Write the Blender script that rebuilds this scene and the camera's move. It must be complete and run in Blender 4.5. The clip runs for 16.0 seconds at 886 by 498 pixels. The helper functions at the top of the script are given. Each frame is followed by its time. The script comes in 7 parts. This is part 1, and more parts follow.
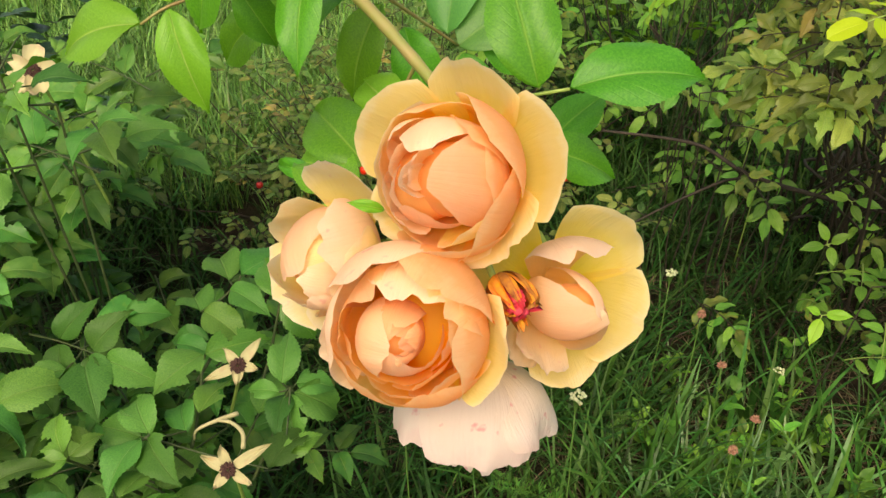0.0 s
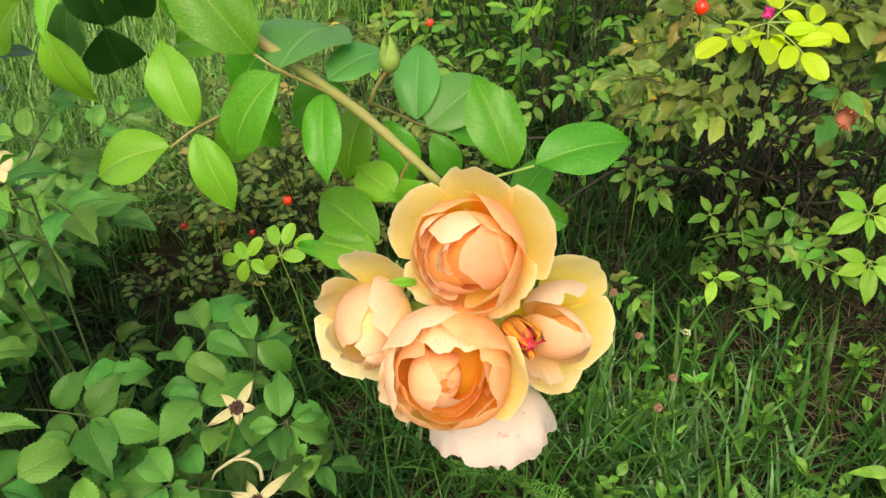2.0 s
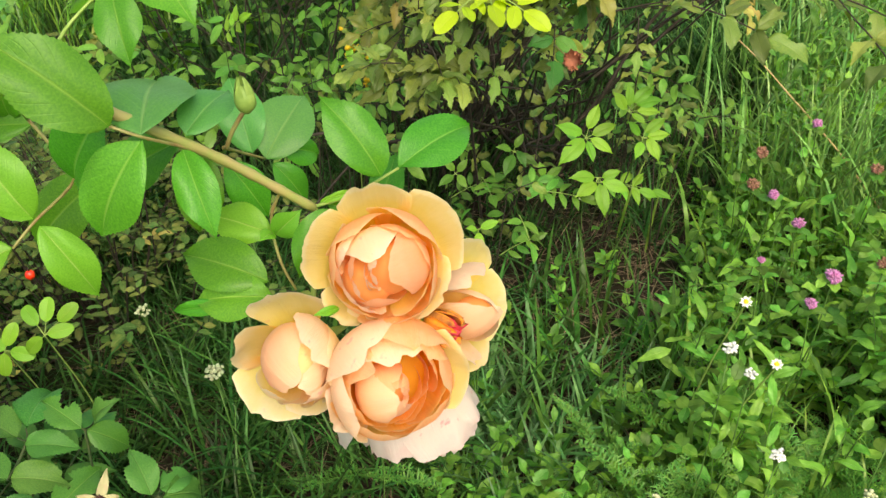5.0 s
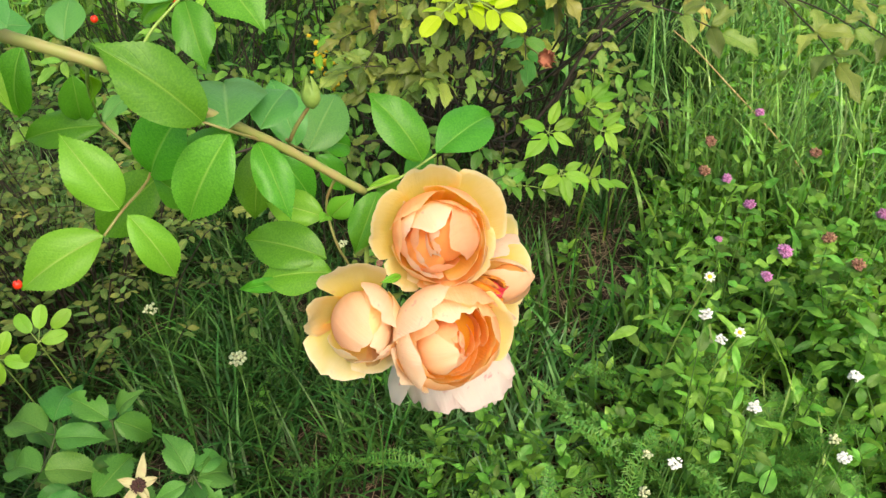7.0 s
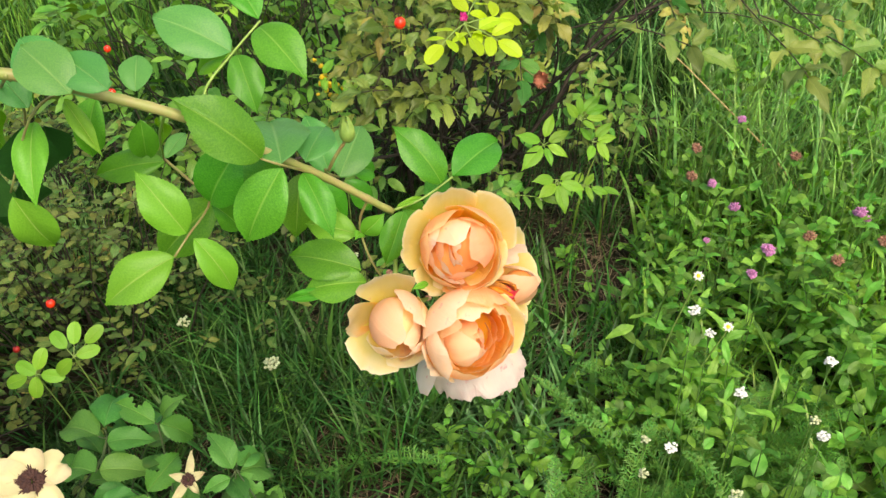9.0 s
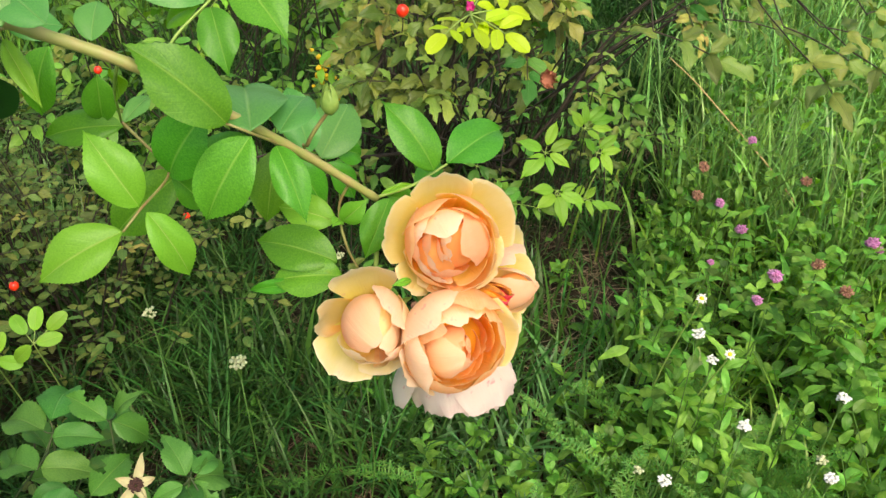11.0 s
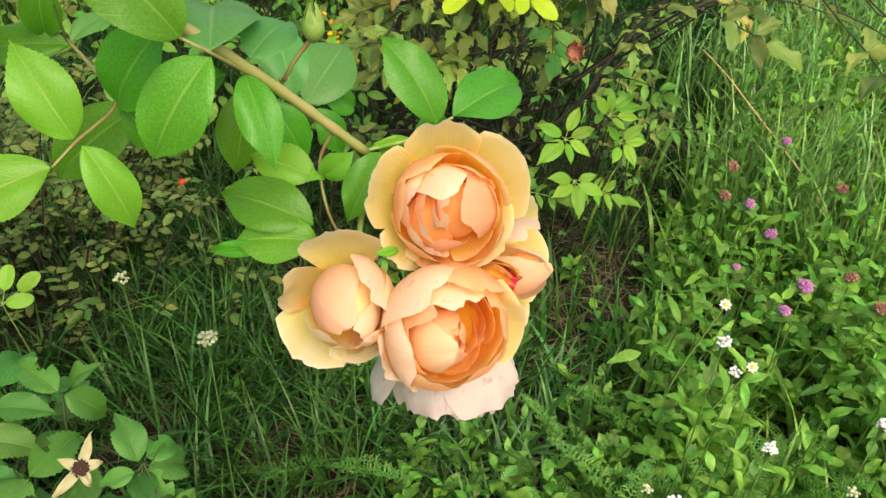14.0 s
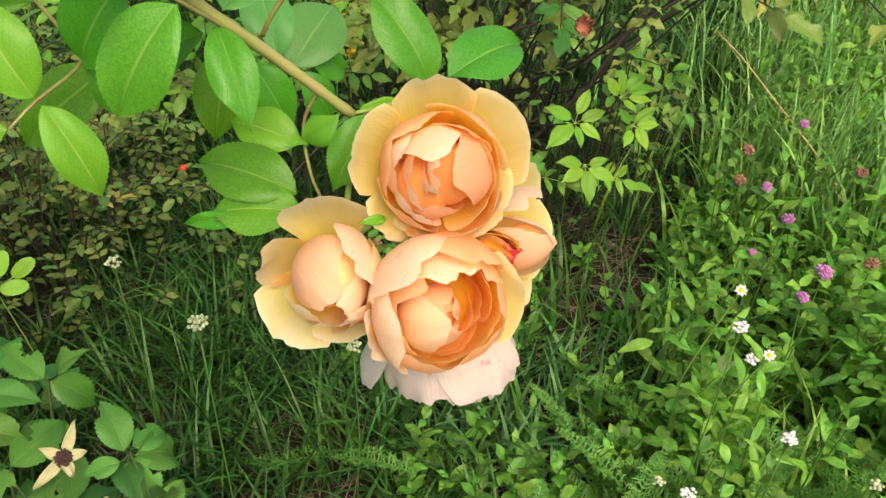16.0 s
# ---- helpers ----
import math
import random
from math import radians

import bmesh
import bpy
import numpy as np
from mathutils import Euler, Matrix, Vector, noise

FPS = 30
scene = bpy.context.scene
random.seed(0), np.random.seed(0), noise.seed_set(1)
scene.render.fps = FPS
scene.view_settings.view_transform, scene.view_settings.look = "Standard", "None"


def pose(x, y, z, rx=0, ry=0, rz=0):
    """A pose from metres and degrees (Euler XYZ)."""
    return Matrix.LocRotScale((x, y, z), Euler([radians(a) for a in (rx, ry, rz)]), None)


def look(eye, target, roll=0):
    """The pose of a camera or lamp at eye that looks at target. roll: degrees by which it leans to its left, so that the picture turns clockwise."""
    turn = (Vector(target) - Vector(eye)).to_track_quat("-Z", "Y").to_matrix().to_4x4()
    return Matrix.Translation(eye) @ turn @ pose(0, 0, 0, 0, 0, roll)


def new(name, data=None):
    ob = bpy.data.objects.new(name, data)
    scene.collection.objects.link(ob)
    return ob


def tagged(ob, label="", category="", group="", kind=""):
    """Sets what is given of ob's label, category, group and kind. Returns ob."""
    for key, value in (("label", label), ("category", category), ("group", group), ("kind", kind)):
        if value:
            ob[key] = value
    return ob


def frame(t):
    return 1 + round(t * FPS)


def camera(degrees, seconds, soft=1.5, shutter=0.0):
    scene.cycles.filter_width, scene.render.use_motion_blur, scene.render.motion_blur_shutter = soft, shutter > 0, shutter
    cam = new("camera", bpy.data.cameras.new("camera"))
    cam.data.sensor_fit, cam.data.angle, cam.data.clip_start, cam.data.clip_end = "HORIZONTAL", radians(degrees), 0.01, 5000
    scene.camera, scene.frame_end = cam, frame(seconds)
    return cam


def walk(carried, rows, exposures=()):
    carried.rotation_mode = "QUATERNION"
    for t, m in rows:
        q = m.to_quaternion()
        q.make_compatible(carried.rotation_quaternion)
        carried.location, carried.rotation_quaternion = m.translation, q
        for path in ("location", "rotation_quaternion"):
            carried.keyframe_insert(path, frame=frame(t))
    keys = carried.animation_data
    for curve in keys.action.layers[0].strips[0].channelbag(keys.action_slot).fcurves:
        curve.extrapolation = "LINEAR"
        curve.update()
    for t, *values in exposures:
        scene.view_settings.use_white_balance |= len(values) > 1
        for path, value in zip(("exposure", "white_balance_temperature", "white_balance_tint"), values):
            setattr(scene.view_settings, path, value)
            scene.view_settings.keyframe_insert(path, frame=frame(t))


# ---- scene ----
cam = camera(54.7, 16.0, 1.45)
cam.data.dof.use_dof, cam.data.dof.focus_distance, cam.data.dof.aperture_fstop = True, 0.52, 85.0
PATH = [
    (0, (0.006, 0.021, 1.016), (0.024, 1.636, -0.164), 0.5),
    (0.5, (-0.01, 0.011, 1.029), (0.063, 1.623, -0.152), -0.1),
    (1, (-0.022, -0.002, 1.055), (0.097, 1.589, -0.15), -0.6),
    (1.5, (-0.042, -0.02, 1.088), (0.14, 1.553, -0.134), 0.0),
    (2, (-0.059, -0.035, 1.107), (0.217, 1.538, -0.097), -1.8),
    (2.5, (-0.067, -0.041, 1.12), (0.311, 1.524, -0.067), -3.8),
    (3, (-0.088, -0.045, 1.122), (0.351, 1.505, -0.063), -3.7),
    (3.5, (-0.097, -0.041, 1.124), (0.386, 1.488, -0.07), -3.8),
    (4, (-0.099, -0.038, 1.132), (0.486, 1.443, -0.078), -4.6),
    (4.5, (-0.135, -0.011, 1.123), (0.628, 1.36, -0.117), -4.7),
    (4.7, (-0.143, -0.002, 1.125), (0.673, 1.333, -0.122), -4.1),
    (6.8, (-0.233, -0.005, 1.148), (0.763, 1.205, -0.094), -2.3),
    (7, (-0.241, -0.014, 1.157), (0.753, 1.196, -0.087), -2.5),
    (7.5, (-0.269, -0.035, 1.18), (0.719, 1.17, -0.073), -5.1),
    (8, (-0.301, -0.064, 1.205), (0.704, 1.143, -0.033), -6.4),
    (8.5, (-0.301, -0.053, 1.204), (0.722, 1.149, -0.023), -4.7),
    (9, (-0.297, -0.055, 1.214), (0.714, 1.156, -0.017), -4.0),
    (9.2, (-0.297, -0.058, 1.214), (0.713, 1.167, -0.003), -4.3),
    (11.3, (-0.255, -0.01, 1.149), (0.773, 1.211, -0.056), 0.7),
    (11.5, (-0.251, -0.007, 1.141), (0.767, 1.23, -0.057), 0.9),
    (12, (-0.245, -0.008, 1.106), (0.751, 1.267, -0.07), 0.9),
    (12.5, (-0.23, 0.006, 1.104), (0.748, 1.28, -0.088), 1.0),
    (13, (-0.226, 0.013, 1.098), (0.759, 1.27, -0.105), 1.2),
    (13.5, (-0.221, 0.019, 1.091), (0.788, 1.254, -0.116), 2.2),
    (14, (-0.213, 0.028, 1.092), (0.799, 1.248, -0.128), 3.3),
    (14.5, (-0.211, 0.027, 1.084), (0.804, 1.244, -0.135), 3.0),
    (15, (-0.197, 0.033, 1.074), (0.802, 1.253, -0.156), 3.2),
    (15.5, (-0.195, 0.041, 1.066), (0.769, 1.271, -0.182), 2.0),
    (16, (-0.191, 0.039, 1.061), (0.793, 1.268, -0.172), 2.6),
]
walk(cam, [(t, look(eye, target, roll)) for t, eye, target, roll in PATH], [(0, 0.84, 8600, 13.5), (1.5, 0.94, 8300, 8.5), (3.5, 1.00, 8000, 7), (7, 1.02, 7600, 9.5), (12, 0.98, 7600, 10.5), (16, 0.91, 7700, 12)])

# ---- light: hazy bright day, soft shade ----
SUN_ELEV, SUN_AZ = 52.0, 195.0
world = bpy.data.worlds.new("sky")
scene.world = world
world.use_nodes = True
wn, wl = world.node_tree.nodes, world.node_tree.links
sky = wn.new("ShaderNodeTexSky")
sky.sky_type = "NISHITA"
sky.sun_disc = False
sky.sun_elevation = radians(SUN_ELEV)
sky.sun_rotation = radians(SUN_AZ)
sky.dust_density = 3.0
wl.new(sky.outputs[0], wn["Background"].inputs[0])
wn["Background"].inputs[1].default_value = 0.13
sun_data = bpy.data.lights.new("sun", "SUN")
sun_data.energy, sun_data.angle, sun_data.color = 1.85, radians(45), (1.0, 0.95, 0.86)
sun = new("sun", sun_data)
az = radians(SUN_AZ)
sun_from = Vector((math.sin(az) * math.cos(radians(SUN_ELEV)), math.cos(az) * math.cos(radians(SUN_ELEV)), math.sin(radians(SUN_ELEV))))
sun.matrix_world = look(sun_from * 10, (0, 0, 0))

rng = np.random.default_rng(7)


# ---- materials ----
def node_mat(name):
    m = bpy.data.materials.new(name)
    m.use_nodes = True
    m.node_tree.nodes.clear()
    return m, m.node_tree.nodes, m.node_tree.links


def math_node(n, l, op, a, b=None, c=None):
    k = n.new("ShaderNodeMath")
    k.operation = op
    for i, v in enumerate((a, b, c)):
        if v is None:
            continue
        if isinstance(v, (int, float)):
            k.inputs[i].default_value = v
        else:
            l.new(v, k.inputs[i])
    return k.outputs[0]


def mix_col(n, l, fac, a, b):
    k = n.new("ShaderNodeMix")
    k.data_type = "RGBA"
    for i, v in ((0, fac), (6, a), (7, b)):
        if isinstance(v, (int, float)):
            k.inputs[i].default_value = v
        elif isinstance(v, tuple):
            k.inputs[i].default_value = (*v, 1)
        else:
            l.new(v, k.inputs[i])
    return k.outputs[2]


def noise_tex(n, l, scale, detail=3, coord=None, rough=0.55):
    k = n.new("ShaderNodeTexNoise")
    k.inputs["Scale"].default_value, k.inputs["Detail"].default_value, k.inputs["Roughness"].default_value = scale, detail, rough
    if coord is not None:
        l.new(coord, k.inputs["Vector"])
    return k.outputs["Fac"]


def ramp(n, l, fac, lo, hi, c0=(0, 0, 0), c1=(1, 1, 1)):
    k = n.new("ShaderNodeValToRGB")
    k.color_ramp.elements[0].position, k.color_ramp.elements[1].position = lo, hi
    k.color_ramp.elements[0].color, k.color_ramp.elements[1].color = (*c0, 1), (*c1, 1)
    l.new(fac, k.inputs[0])
    return k.outputs[0]


def finish(m, n, l, color, rough, trans=0.0, trans_color=None, bump=None, bump_dist=0.001, strength=0.5, spec=0.5, sheen=0.0, coat=0.0):
    out = n.new("ShaderNodeOutputMaterial")
    p = n.new("ShaderNodeBsdfPrincipled")
    if isinstance(color, tuple):
        p.inputs["Base Color"].default_value = (*color, 1)
    else:
        l.new(color, p.inputs["Base Color"])
    p.inputs["Roughness"].default_value = rough
    p.inputs["Specular IOR Level"].default_value = spec
    p.inputs["Sheen Weight"].default_value = sheen
    p.inputs["Coat Weight"].default_value = coat
    b = None
    if bump is not None:
        b = n.new("ShaderNodeBump")
        b.inputs["Strength"].default_value, b.inputs["Distance"].default_value = strength, bump_dist
        l.new(bump, b.inputs["Height"])
        l.new(b.outputs[0], p.inputs["Normal"])
    if trans > 0:
        t = n.new("ShaderNodeBsdfTranslucent")
        src = trans_color if trans_color is not None else color
        if isinstance(src, tuple):
            t.inputs[0].default_value = (*src, 1)
        else:
            l.new(src, t.inputs[0])
        if b is not None:
            l.new(b.outputs[0], t.inputs["Normal"])
        mx = n.new("ShaderNodeMixShader")
        mx.inputs[0].default_value = trans
        l.new(p.outputs[0], mx.inputs[1])
        l.new(t.outputs[0], mx.inputs[2])
        l.new(mx.outputs[0], out.inputs[0])
    else:
        l.new(p.outputs[0], out.inputs[0])
    return m


def leaf_mat(name, col, col2, vein, vary=0.25, hue=0.02, veins=9.0, vein_amt=0.55, trans=0.28, rough=0.42, spots=0.0, spot_col=(0.2, 0.13, 0.04), bump_d=0.0009, lat=0.08, spec=0.3):
    m, n, l = node_mat(name)
    uv = n.new("ShaderNodeUVMap")
    uv.uv_map = "uv"
    sep = n.new("ShaderNodeSeparateXYZ")
    l.new(uv.outputs[0], sep.inputs[0])
    side = math_node(n, l, "ABSOLUTE", math_node(n, l, "SUBTRACT", sep.outputs[0], 0.5))
    mid = ramp(n, l, side, 0.0, 0.03, (1, 1, 1), (0, 0, 0))
    curve = math_node(n, l, "POWER", side, 0.8)
    along = math_node(n, l, "SUBTRACT", math_node(n, l, "MULTIPLY", sep.outputs[1], veins), math_node(n, l, "MULTIPLY", curve, veins * 0.62))
    tri_ = math_node(n, l, "PINGPONG", along, 0.5)
    lateral = ramp(n, l, tri_, 0.0, 0.11, (1, 1, 1), (0, 0, 0))
    geo = n.new("ShaderNodeNewGeometry")
    info = n.new("ShaderNodeObjectInfo")
    tex = n.new("ShaderNodeTexCoord")
    rnd = math_node(n, l, "FRACT", math_node(n, l, "ADD", geo.outputs["Random Per Island"], info.outputs["Random"]))
    rnd2 = math_node(n, l, "FRACT", math_node(n, l, "MULTIPLY", rnd, 7.31))
    big = noise_tex(n, l, 55.0, 3, tex.outputs["Object"])
    fine = noise_tex(n, l, 900.0, 2, tex.outputs["Object"])
    c = mix_col(n, l, ramp(n, l, big, 0.35, 0.68), col, col2)
    c = mix_col(n, l, math_node(n, l, "MULTIPLY", mid, vein_amt), c, vein)
    c = mix_col(n, l, math_node(n, l, "MULTIPLY", lateral, vein_amt * lat), c, vein)
    if spots:
        sp = noise_tex(n, l, 130.0, 3, tex.outputs["Object"])
        c = mix_col(n, l, math_node(n, l, "MULTIPLY", ramp(n, l, sp, 0.55, 0.68), spots), c, spot_col)
    h = n.new("ShaderNodeHueSaturation")
    l.new(c, h.inputs["Color"])
    l.new(math_node(n, l, "ADD", math_node(n, l, "MULTIPLY", rnd2, 2 * hue), 0.5 - hue), h.inputs["Hue"])
    l.new(math_node(n, l, "ADD", math_node(n, l, "MULTIPLY", rnd, 2 * vary), 1 - vary), h.inputs["Value"])
    col_out = h.outputs[0]
    tc = n.new("ShaderNodeHueSaturation")
    tc.inputs["Saturation"].default_value, tc.inputs["Value"].default_value, tc.inputs["Hue"].default_value = 1.15, 1.7, 0.485
    l.new(col_out, tc.inputs["Color"])
    relief = math_node(n, l, "SUBTRACT", math_node(n, l, "MULTIPLY", fine, 0.03), math_node(n, l, "ADD", math_node(n, l, "MULTIPLY", lateral, 0.10), mid))
    return finish(m, n, l, col_out, rough, trans, tc.outputs[0], relief, bump_d, 0.55, spec=spec)


def petal_mat(name, base, mid, tip, rim, trans=0.38, stain=0.0, stain_col=(0.75, 0.2, 0.25)):
    """Petal colours from the claw over the blade to the thin rim, with fine veins."""
    m, n, l = node_mat(name)
    uv = n.new("ShaderNodeUVMap")
    uv.uv_map = "uv"
    sep = n.new("ShaderNodeSeparateXYZ")
    l.new(uv.outputs[0], sep.inputs[0])
    tex = n.new("ShaderNodeTexCoord")
    blot = noise_tex(n, l, 90.0, 3, tex.outputs["Object"])
    v = math_node(n, l, "ADD", sep.outputs[1], math_node(n, l, "MULTIPLY", math_node(n, l, "SUBTRACT", blot, 0.5), 0.35))
    r = n.new("ShaderNodeValToRGB")
    r.color_ramp.interpolation = "EASE"
    els = r.color_ramp.elements
    els[0].position, els[0].color = 0.12, (*base, 1)
    els[1].position, els[1].color = 1.0, (*rim, 1)
    for pos, c in ((0.5, mid), (0.84, tip)):
        e = els.new(pos)
        e.color = (*c, 1)
    l.new(v, r.inputs[0])
    mp = n.new("ShaderNodeMapping")
    mp.inputs["Scale"].default_value = (34, 2.2, 1)
    l.new(uv.outputs[0], mp.inputs[0])
    veins = noise_tex(n, l, 1.0, 4, mp.outputs[0], 0.6)
    info = n.new("ShaderNodeObjectInfo")
    h = n.new("ShaderNodeHueSaturation")
    c = r.outputs[0]
    if stain:
        sp = noise_tex(n, l, 160.0, 2, tex.outputs["Object"])
        c = mix_col(n, l, math_node(n, l, "MULTIPLY", ramp(n, l, sp, 0.66, 0.74), stain), c, stain_col)
    c = mix_col(n, l, math_node(n, l, "MULTIPLY", ramp(n, l, veins, 0.45, 0.7), 0.10), c, tuple(min(1, x * 0.8) for x in mid))
    l.new(c, h.inputs["Color"])
    l.new(math_node(n, l, "ADD", math_node(n, l, "MULTIPLY", info.outputs["Random"], 0.012), 0.494), h.inputs["Hue"])
    l.new(math_node(n, l, "ADD", math_node(n, l, "MULTIPLY", info.outputs["Random"], 0.10), 0.94), h.inputs["Value"])
    tc = n.new("ShaderNodeHueSaturation")
    tc.inputs["Saturation"].default_value, tc.inputs["Value"].default_value = 1.12, 1.0
    l.new(h.outputs[0], tc.inputs["Color"])
    relief = math_node(n, l, "ADD", veins, math_node(n, l, "MULTIPLY", blot, 0.6))
    return finish(m, n, l, h.outputs[0], 0.5, trans, tc.outputs[0], relief, 0.0011, 0.45, spec=0.25, sheen=0.15)


def plain_mat(name, col, col2, scale=200.0, rough=0.6, trans=0.0, bump_d=0.0006, coat=0.0, vary=0.0, lo=0.35, hi=0.65, spec=0.35):
    m, n, l = node_mat(name)
    tex = n.new("ShaderNodeTexCoord")
    f = noise_tex(n, l, scale, 4, tex.outputs["Object"])
    c = mix_col(n, l, ramp(n, l, f, lo, hi), col, col2)
    if vary:
        geo = n.new("ShaderNodeNewGeometry")
        info = n.new("ShaderNodeObjectInfo")
        rnd = math_node(n, l, "FRACT", math_node(n, l, "ADD", geo.outputs["Random Per Island"], info.outputs["Random"]))
        h = n.new("ShaderNodeHueSaturation")
        l.new(c, h.inputs["Color"])
        l.new(math_node(n, l, "ADD", math_node(n, l, "MULTIPLY", rnd, 2 * vary), 1 - vary), h.inputs["Value"])
        l.new(math_node(n, l, "ADD", math_node(n, l, "MULTIPLY", math_node(n, l, "FRACT", math_node(n, l, "MULTIPLY", rnd, 5.7)), 0.05), 0.475), h.inputs["Hue"])
        c = h.outputs[0]
    return finish(m, n, l, c, rough, trans, None, f, bump_d, 0.5, spec=spec, coat=coat)


MAT_ROSE_LEAF = leaf_mat("rose_leaf", (0.058, 0.225, 0.020), (0.098, 0.305, 0.028), (0.24, 0.44, 0.09), 0.16, 0.018, vein_amt=0.7, bump_d=0.0012, rough=0.36)
MAT_ROSE_LEAF_BLUE = leaf_mat("rose_leaf_bluish", (0.074, 0.245, 0.062), (0.105, 0.305, 0.068), (0.26, 0.46, 0.15), 0.12, 0.014, rough=0.38, vein_amt=0.6, bump_d=0.001)
MAT_ROSE_LEAF_YOUNG = leaf_mat("rose_leaf_young", (0.116, 0.325, 0.026), (0.162, 0.39, 0.040), (0.36, 0.52, 0.14), 0.12, 0.014, vein_amt=0.7, bump_d=0.0012, rough=0.36)
# rose leaf copy darkened in colour for leaflets lying in shade
MAT_ROSE_LEAF_SHADOWED = leaf_mat("rose_leaf_shadowed", (0.020, 0.080, 0.018), (0.032, 0.11, 0.022), (0.10, 0.20, 0.05), 0.2, 0.015, trans=0.14, rough=0.4)
MAT_BUSH_LEAF = leaf_mat("bush_leaf", (0.044, 0.155, 0.030), (0.082, 0.230, 0.044), (0.14, 0.28, 0.08), 0.42, 0.022, spec=0.2, spots=0.12, spot_col=(0.28, 0.28, 0.04), trans=0.26, rough=0.46, bump_d=0.0022, vein_amt=0.6)
MAT_BUSH_TIP = leaf_mat("bush_tip_leaf", (0.060, 0.195, 0.03), (0.10, 0.27, 0.044), (0.24, 0.43, 0.1), 0.3, 0.02, spots=0.1, spot_col=(0.28, 0.28, 0.04), trans=0.28, rough=0.34, bump_d=0.002)
MAT_OLIVE_LEAF = leaf_mat("olive_leaf", (0.095, 0.175, 0.032), (0.205, 0.265, 0.055), (0.20, 0.25, 0.08), 0.5, 0.03, spots=0.28, spot_col=(0.30, 0.24, 0.06), trans=0.3)
MAT_SMALL_LEAF = leaf_mat("small_olive_leaf", (0.060, 0.128, 0.026), (0.130, 0.185, 0.040), (0.28, 0.33, 0.1), 0.45, 0.04, spots=0.2, trans=0.25, rough=0.55)
MAT_TAN_LEAF = leaf_mat("tan_leaf", (0.25, 0.225, 0.05), (0.34, 0.31, 0.085), (0.3, 0.22, 0.08), 0.4, 0.03, spots=0.5, trans=0.22)
MAT_LIME_LEAF = leaf_mat("lime_leaf", (0.16, 0.38, 0.032), (0.21, 0.45, 0.048), (0.32, 0.5, 0.1), 0.2, 0.016, veins=7, trans=0.32)
MAT_YELLOW_LEAF = leaf_mat("yellow_green_leaf", (0.34, 0.52, 0.02), (0.40, 0.58, 0.03), (0.5, 0.62, 0.1), 0.1, 0.01, veins=7, trans=0.4)
MAT_WEED = leaf_mat("weed_leaf", (0.084, 0.240, 0.032), (0.168, 0.370, 0.058), (0.22, 0.38, 0.09), 0.55, 0.022, veins=6, trans=0.34)
MAT_FLEABANE = leaf_mat("fleabane_leaf", (0.13, 0.33, 0.045), (0.21, 0.43, 0.07), (0.27, 0.44, 0.12), 0.3, 0.018, veins=6, trans=0.34, rough=0.38)
MAT_BACK_LEAF = leaf_mat("back_shrub_leaf", (0.085, 0.235, 0.032), (0.135, 0.31, 0.048), (0.2, 0.36, 0.08), 0.4, 0.02, veins=7, trans=0.3)
# near-black leaf colour stands in for the deep shade on this shrub
MAT_SHADE_LEAF = leaf_mat("shade_leaf", (0.02, 0.06, 0.025), (0.03, 0.085, 0.03), (0.06, 0.12, 0.05), 0.4, 0.02, trans=0.12)
# long grass colour taken down to hold the shade around the shrubs
MAT_GRASS_SHADE = plain_mat("shade_grass_blade", (0.015, 0.054, 0.011), (0.044, 0.125, 0.026), 30, 0.42, 0.2, 0.0003, vary=0.65, spec=0.12)
MAT_GRASS_TURF = plain_mat("turf_blade", (0.058, 0.168, 0.046), (0.12, 0.275, 0.088), 40, 0.32, 0.28, 0.0003, vary=0.5, spec=0.45)
MAT_GRASS_PALE = plain_mat("pale_grass", (0.09, 0.24, 0.050), (0.25, 0.48, 0.115), 30, 0.32, 0.33, 0.0003, vary=0.5, spec=0.5)
MAT_GRASS_FRESH = plain_mat("fresh_grass", (0.090, 0.24, 0.028), (0.28, 0.53, 0.075), 30, 0.30, 0.33, 0.0003, vary=0.55, spec=0.5)
MAT_GRASS_BROAD = plain_mat("broad_grass", (0.034, 0.118, 0.020), (0.072, 0.198, 0.036), 40, 0.36, 0.28, 0.0004, vary=0.45, spec=0.25)
MAT_YARROW = plain_mat("yarrow_leaf", (0.070, 0.215, 0.030), (0.105, 0.28, 0.045), 60, 0.5, 0.25, 0.0003, vary=0.25)
MAT_WEED_STALK = plain_mat("weed_stalk", (0.06, 0.15, 0.025), (0.09, 0.19, 0.04), 120, 0.5)
MAT_BUSH_STEM = plain_mat("bush_stem", (0.030, 0.062, 0.018), (0.055, 0.075, 0.025), 120, 0.6)
MAT_STRAW = plain_mat("straw", (0.27, 0.205, 0.125), (0.14, 0.10, 0.06), 60, 0.75, 0.0, 0.0004, vary=0.35)
MAT_STEM = plain_mat("rose_stem", (0.22, 0.27, 0.07), (0.30, 0.25, 0.10), 70, 0.45, 0.0, 0.0006)
MAT_STEM_YOUNG = plain_mat("young_stem", (0.22, 0.36, 0.07), (0.28, 0.40, 0.10), 120, 0.45, 0.05)
MAT_STEM_RED = plain_mat("reddish_stalk", (0.22, 0.15, 0.06), (0.25, 0.28, 0.09), 60, 0.45)
MAT_TWIG = plain_mat("brown_twig", (0.022, 0.018, 0.013), (0.048, 0.036, 0.025), 80, 0.8, 0, 0.001)
MAT_DRY_STALK = plain_mat("dry_stalk", (0.50, 0.36, 0.17), (0.42, 0.28, 0.12), 60, 0.6)
MAT_BUD = plain_mat("bud_green", (0.17, 0.30, 0.06), (0.24, 0.36, 0.08), 150, 0.5, 0.1)
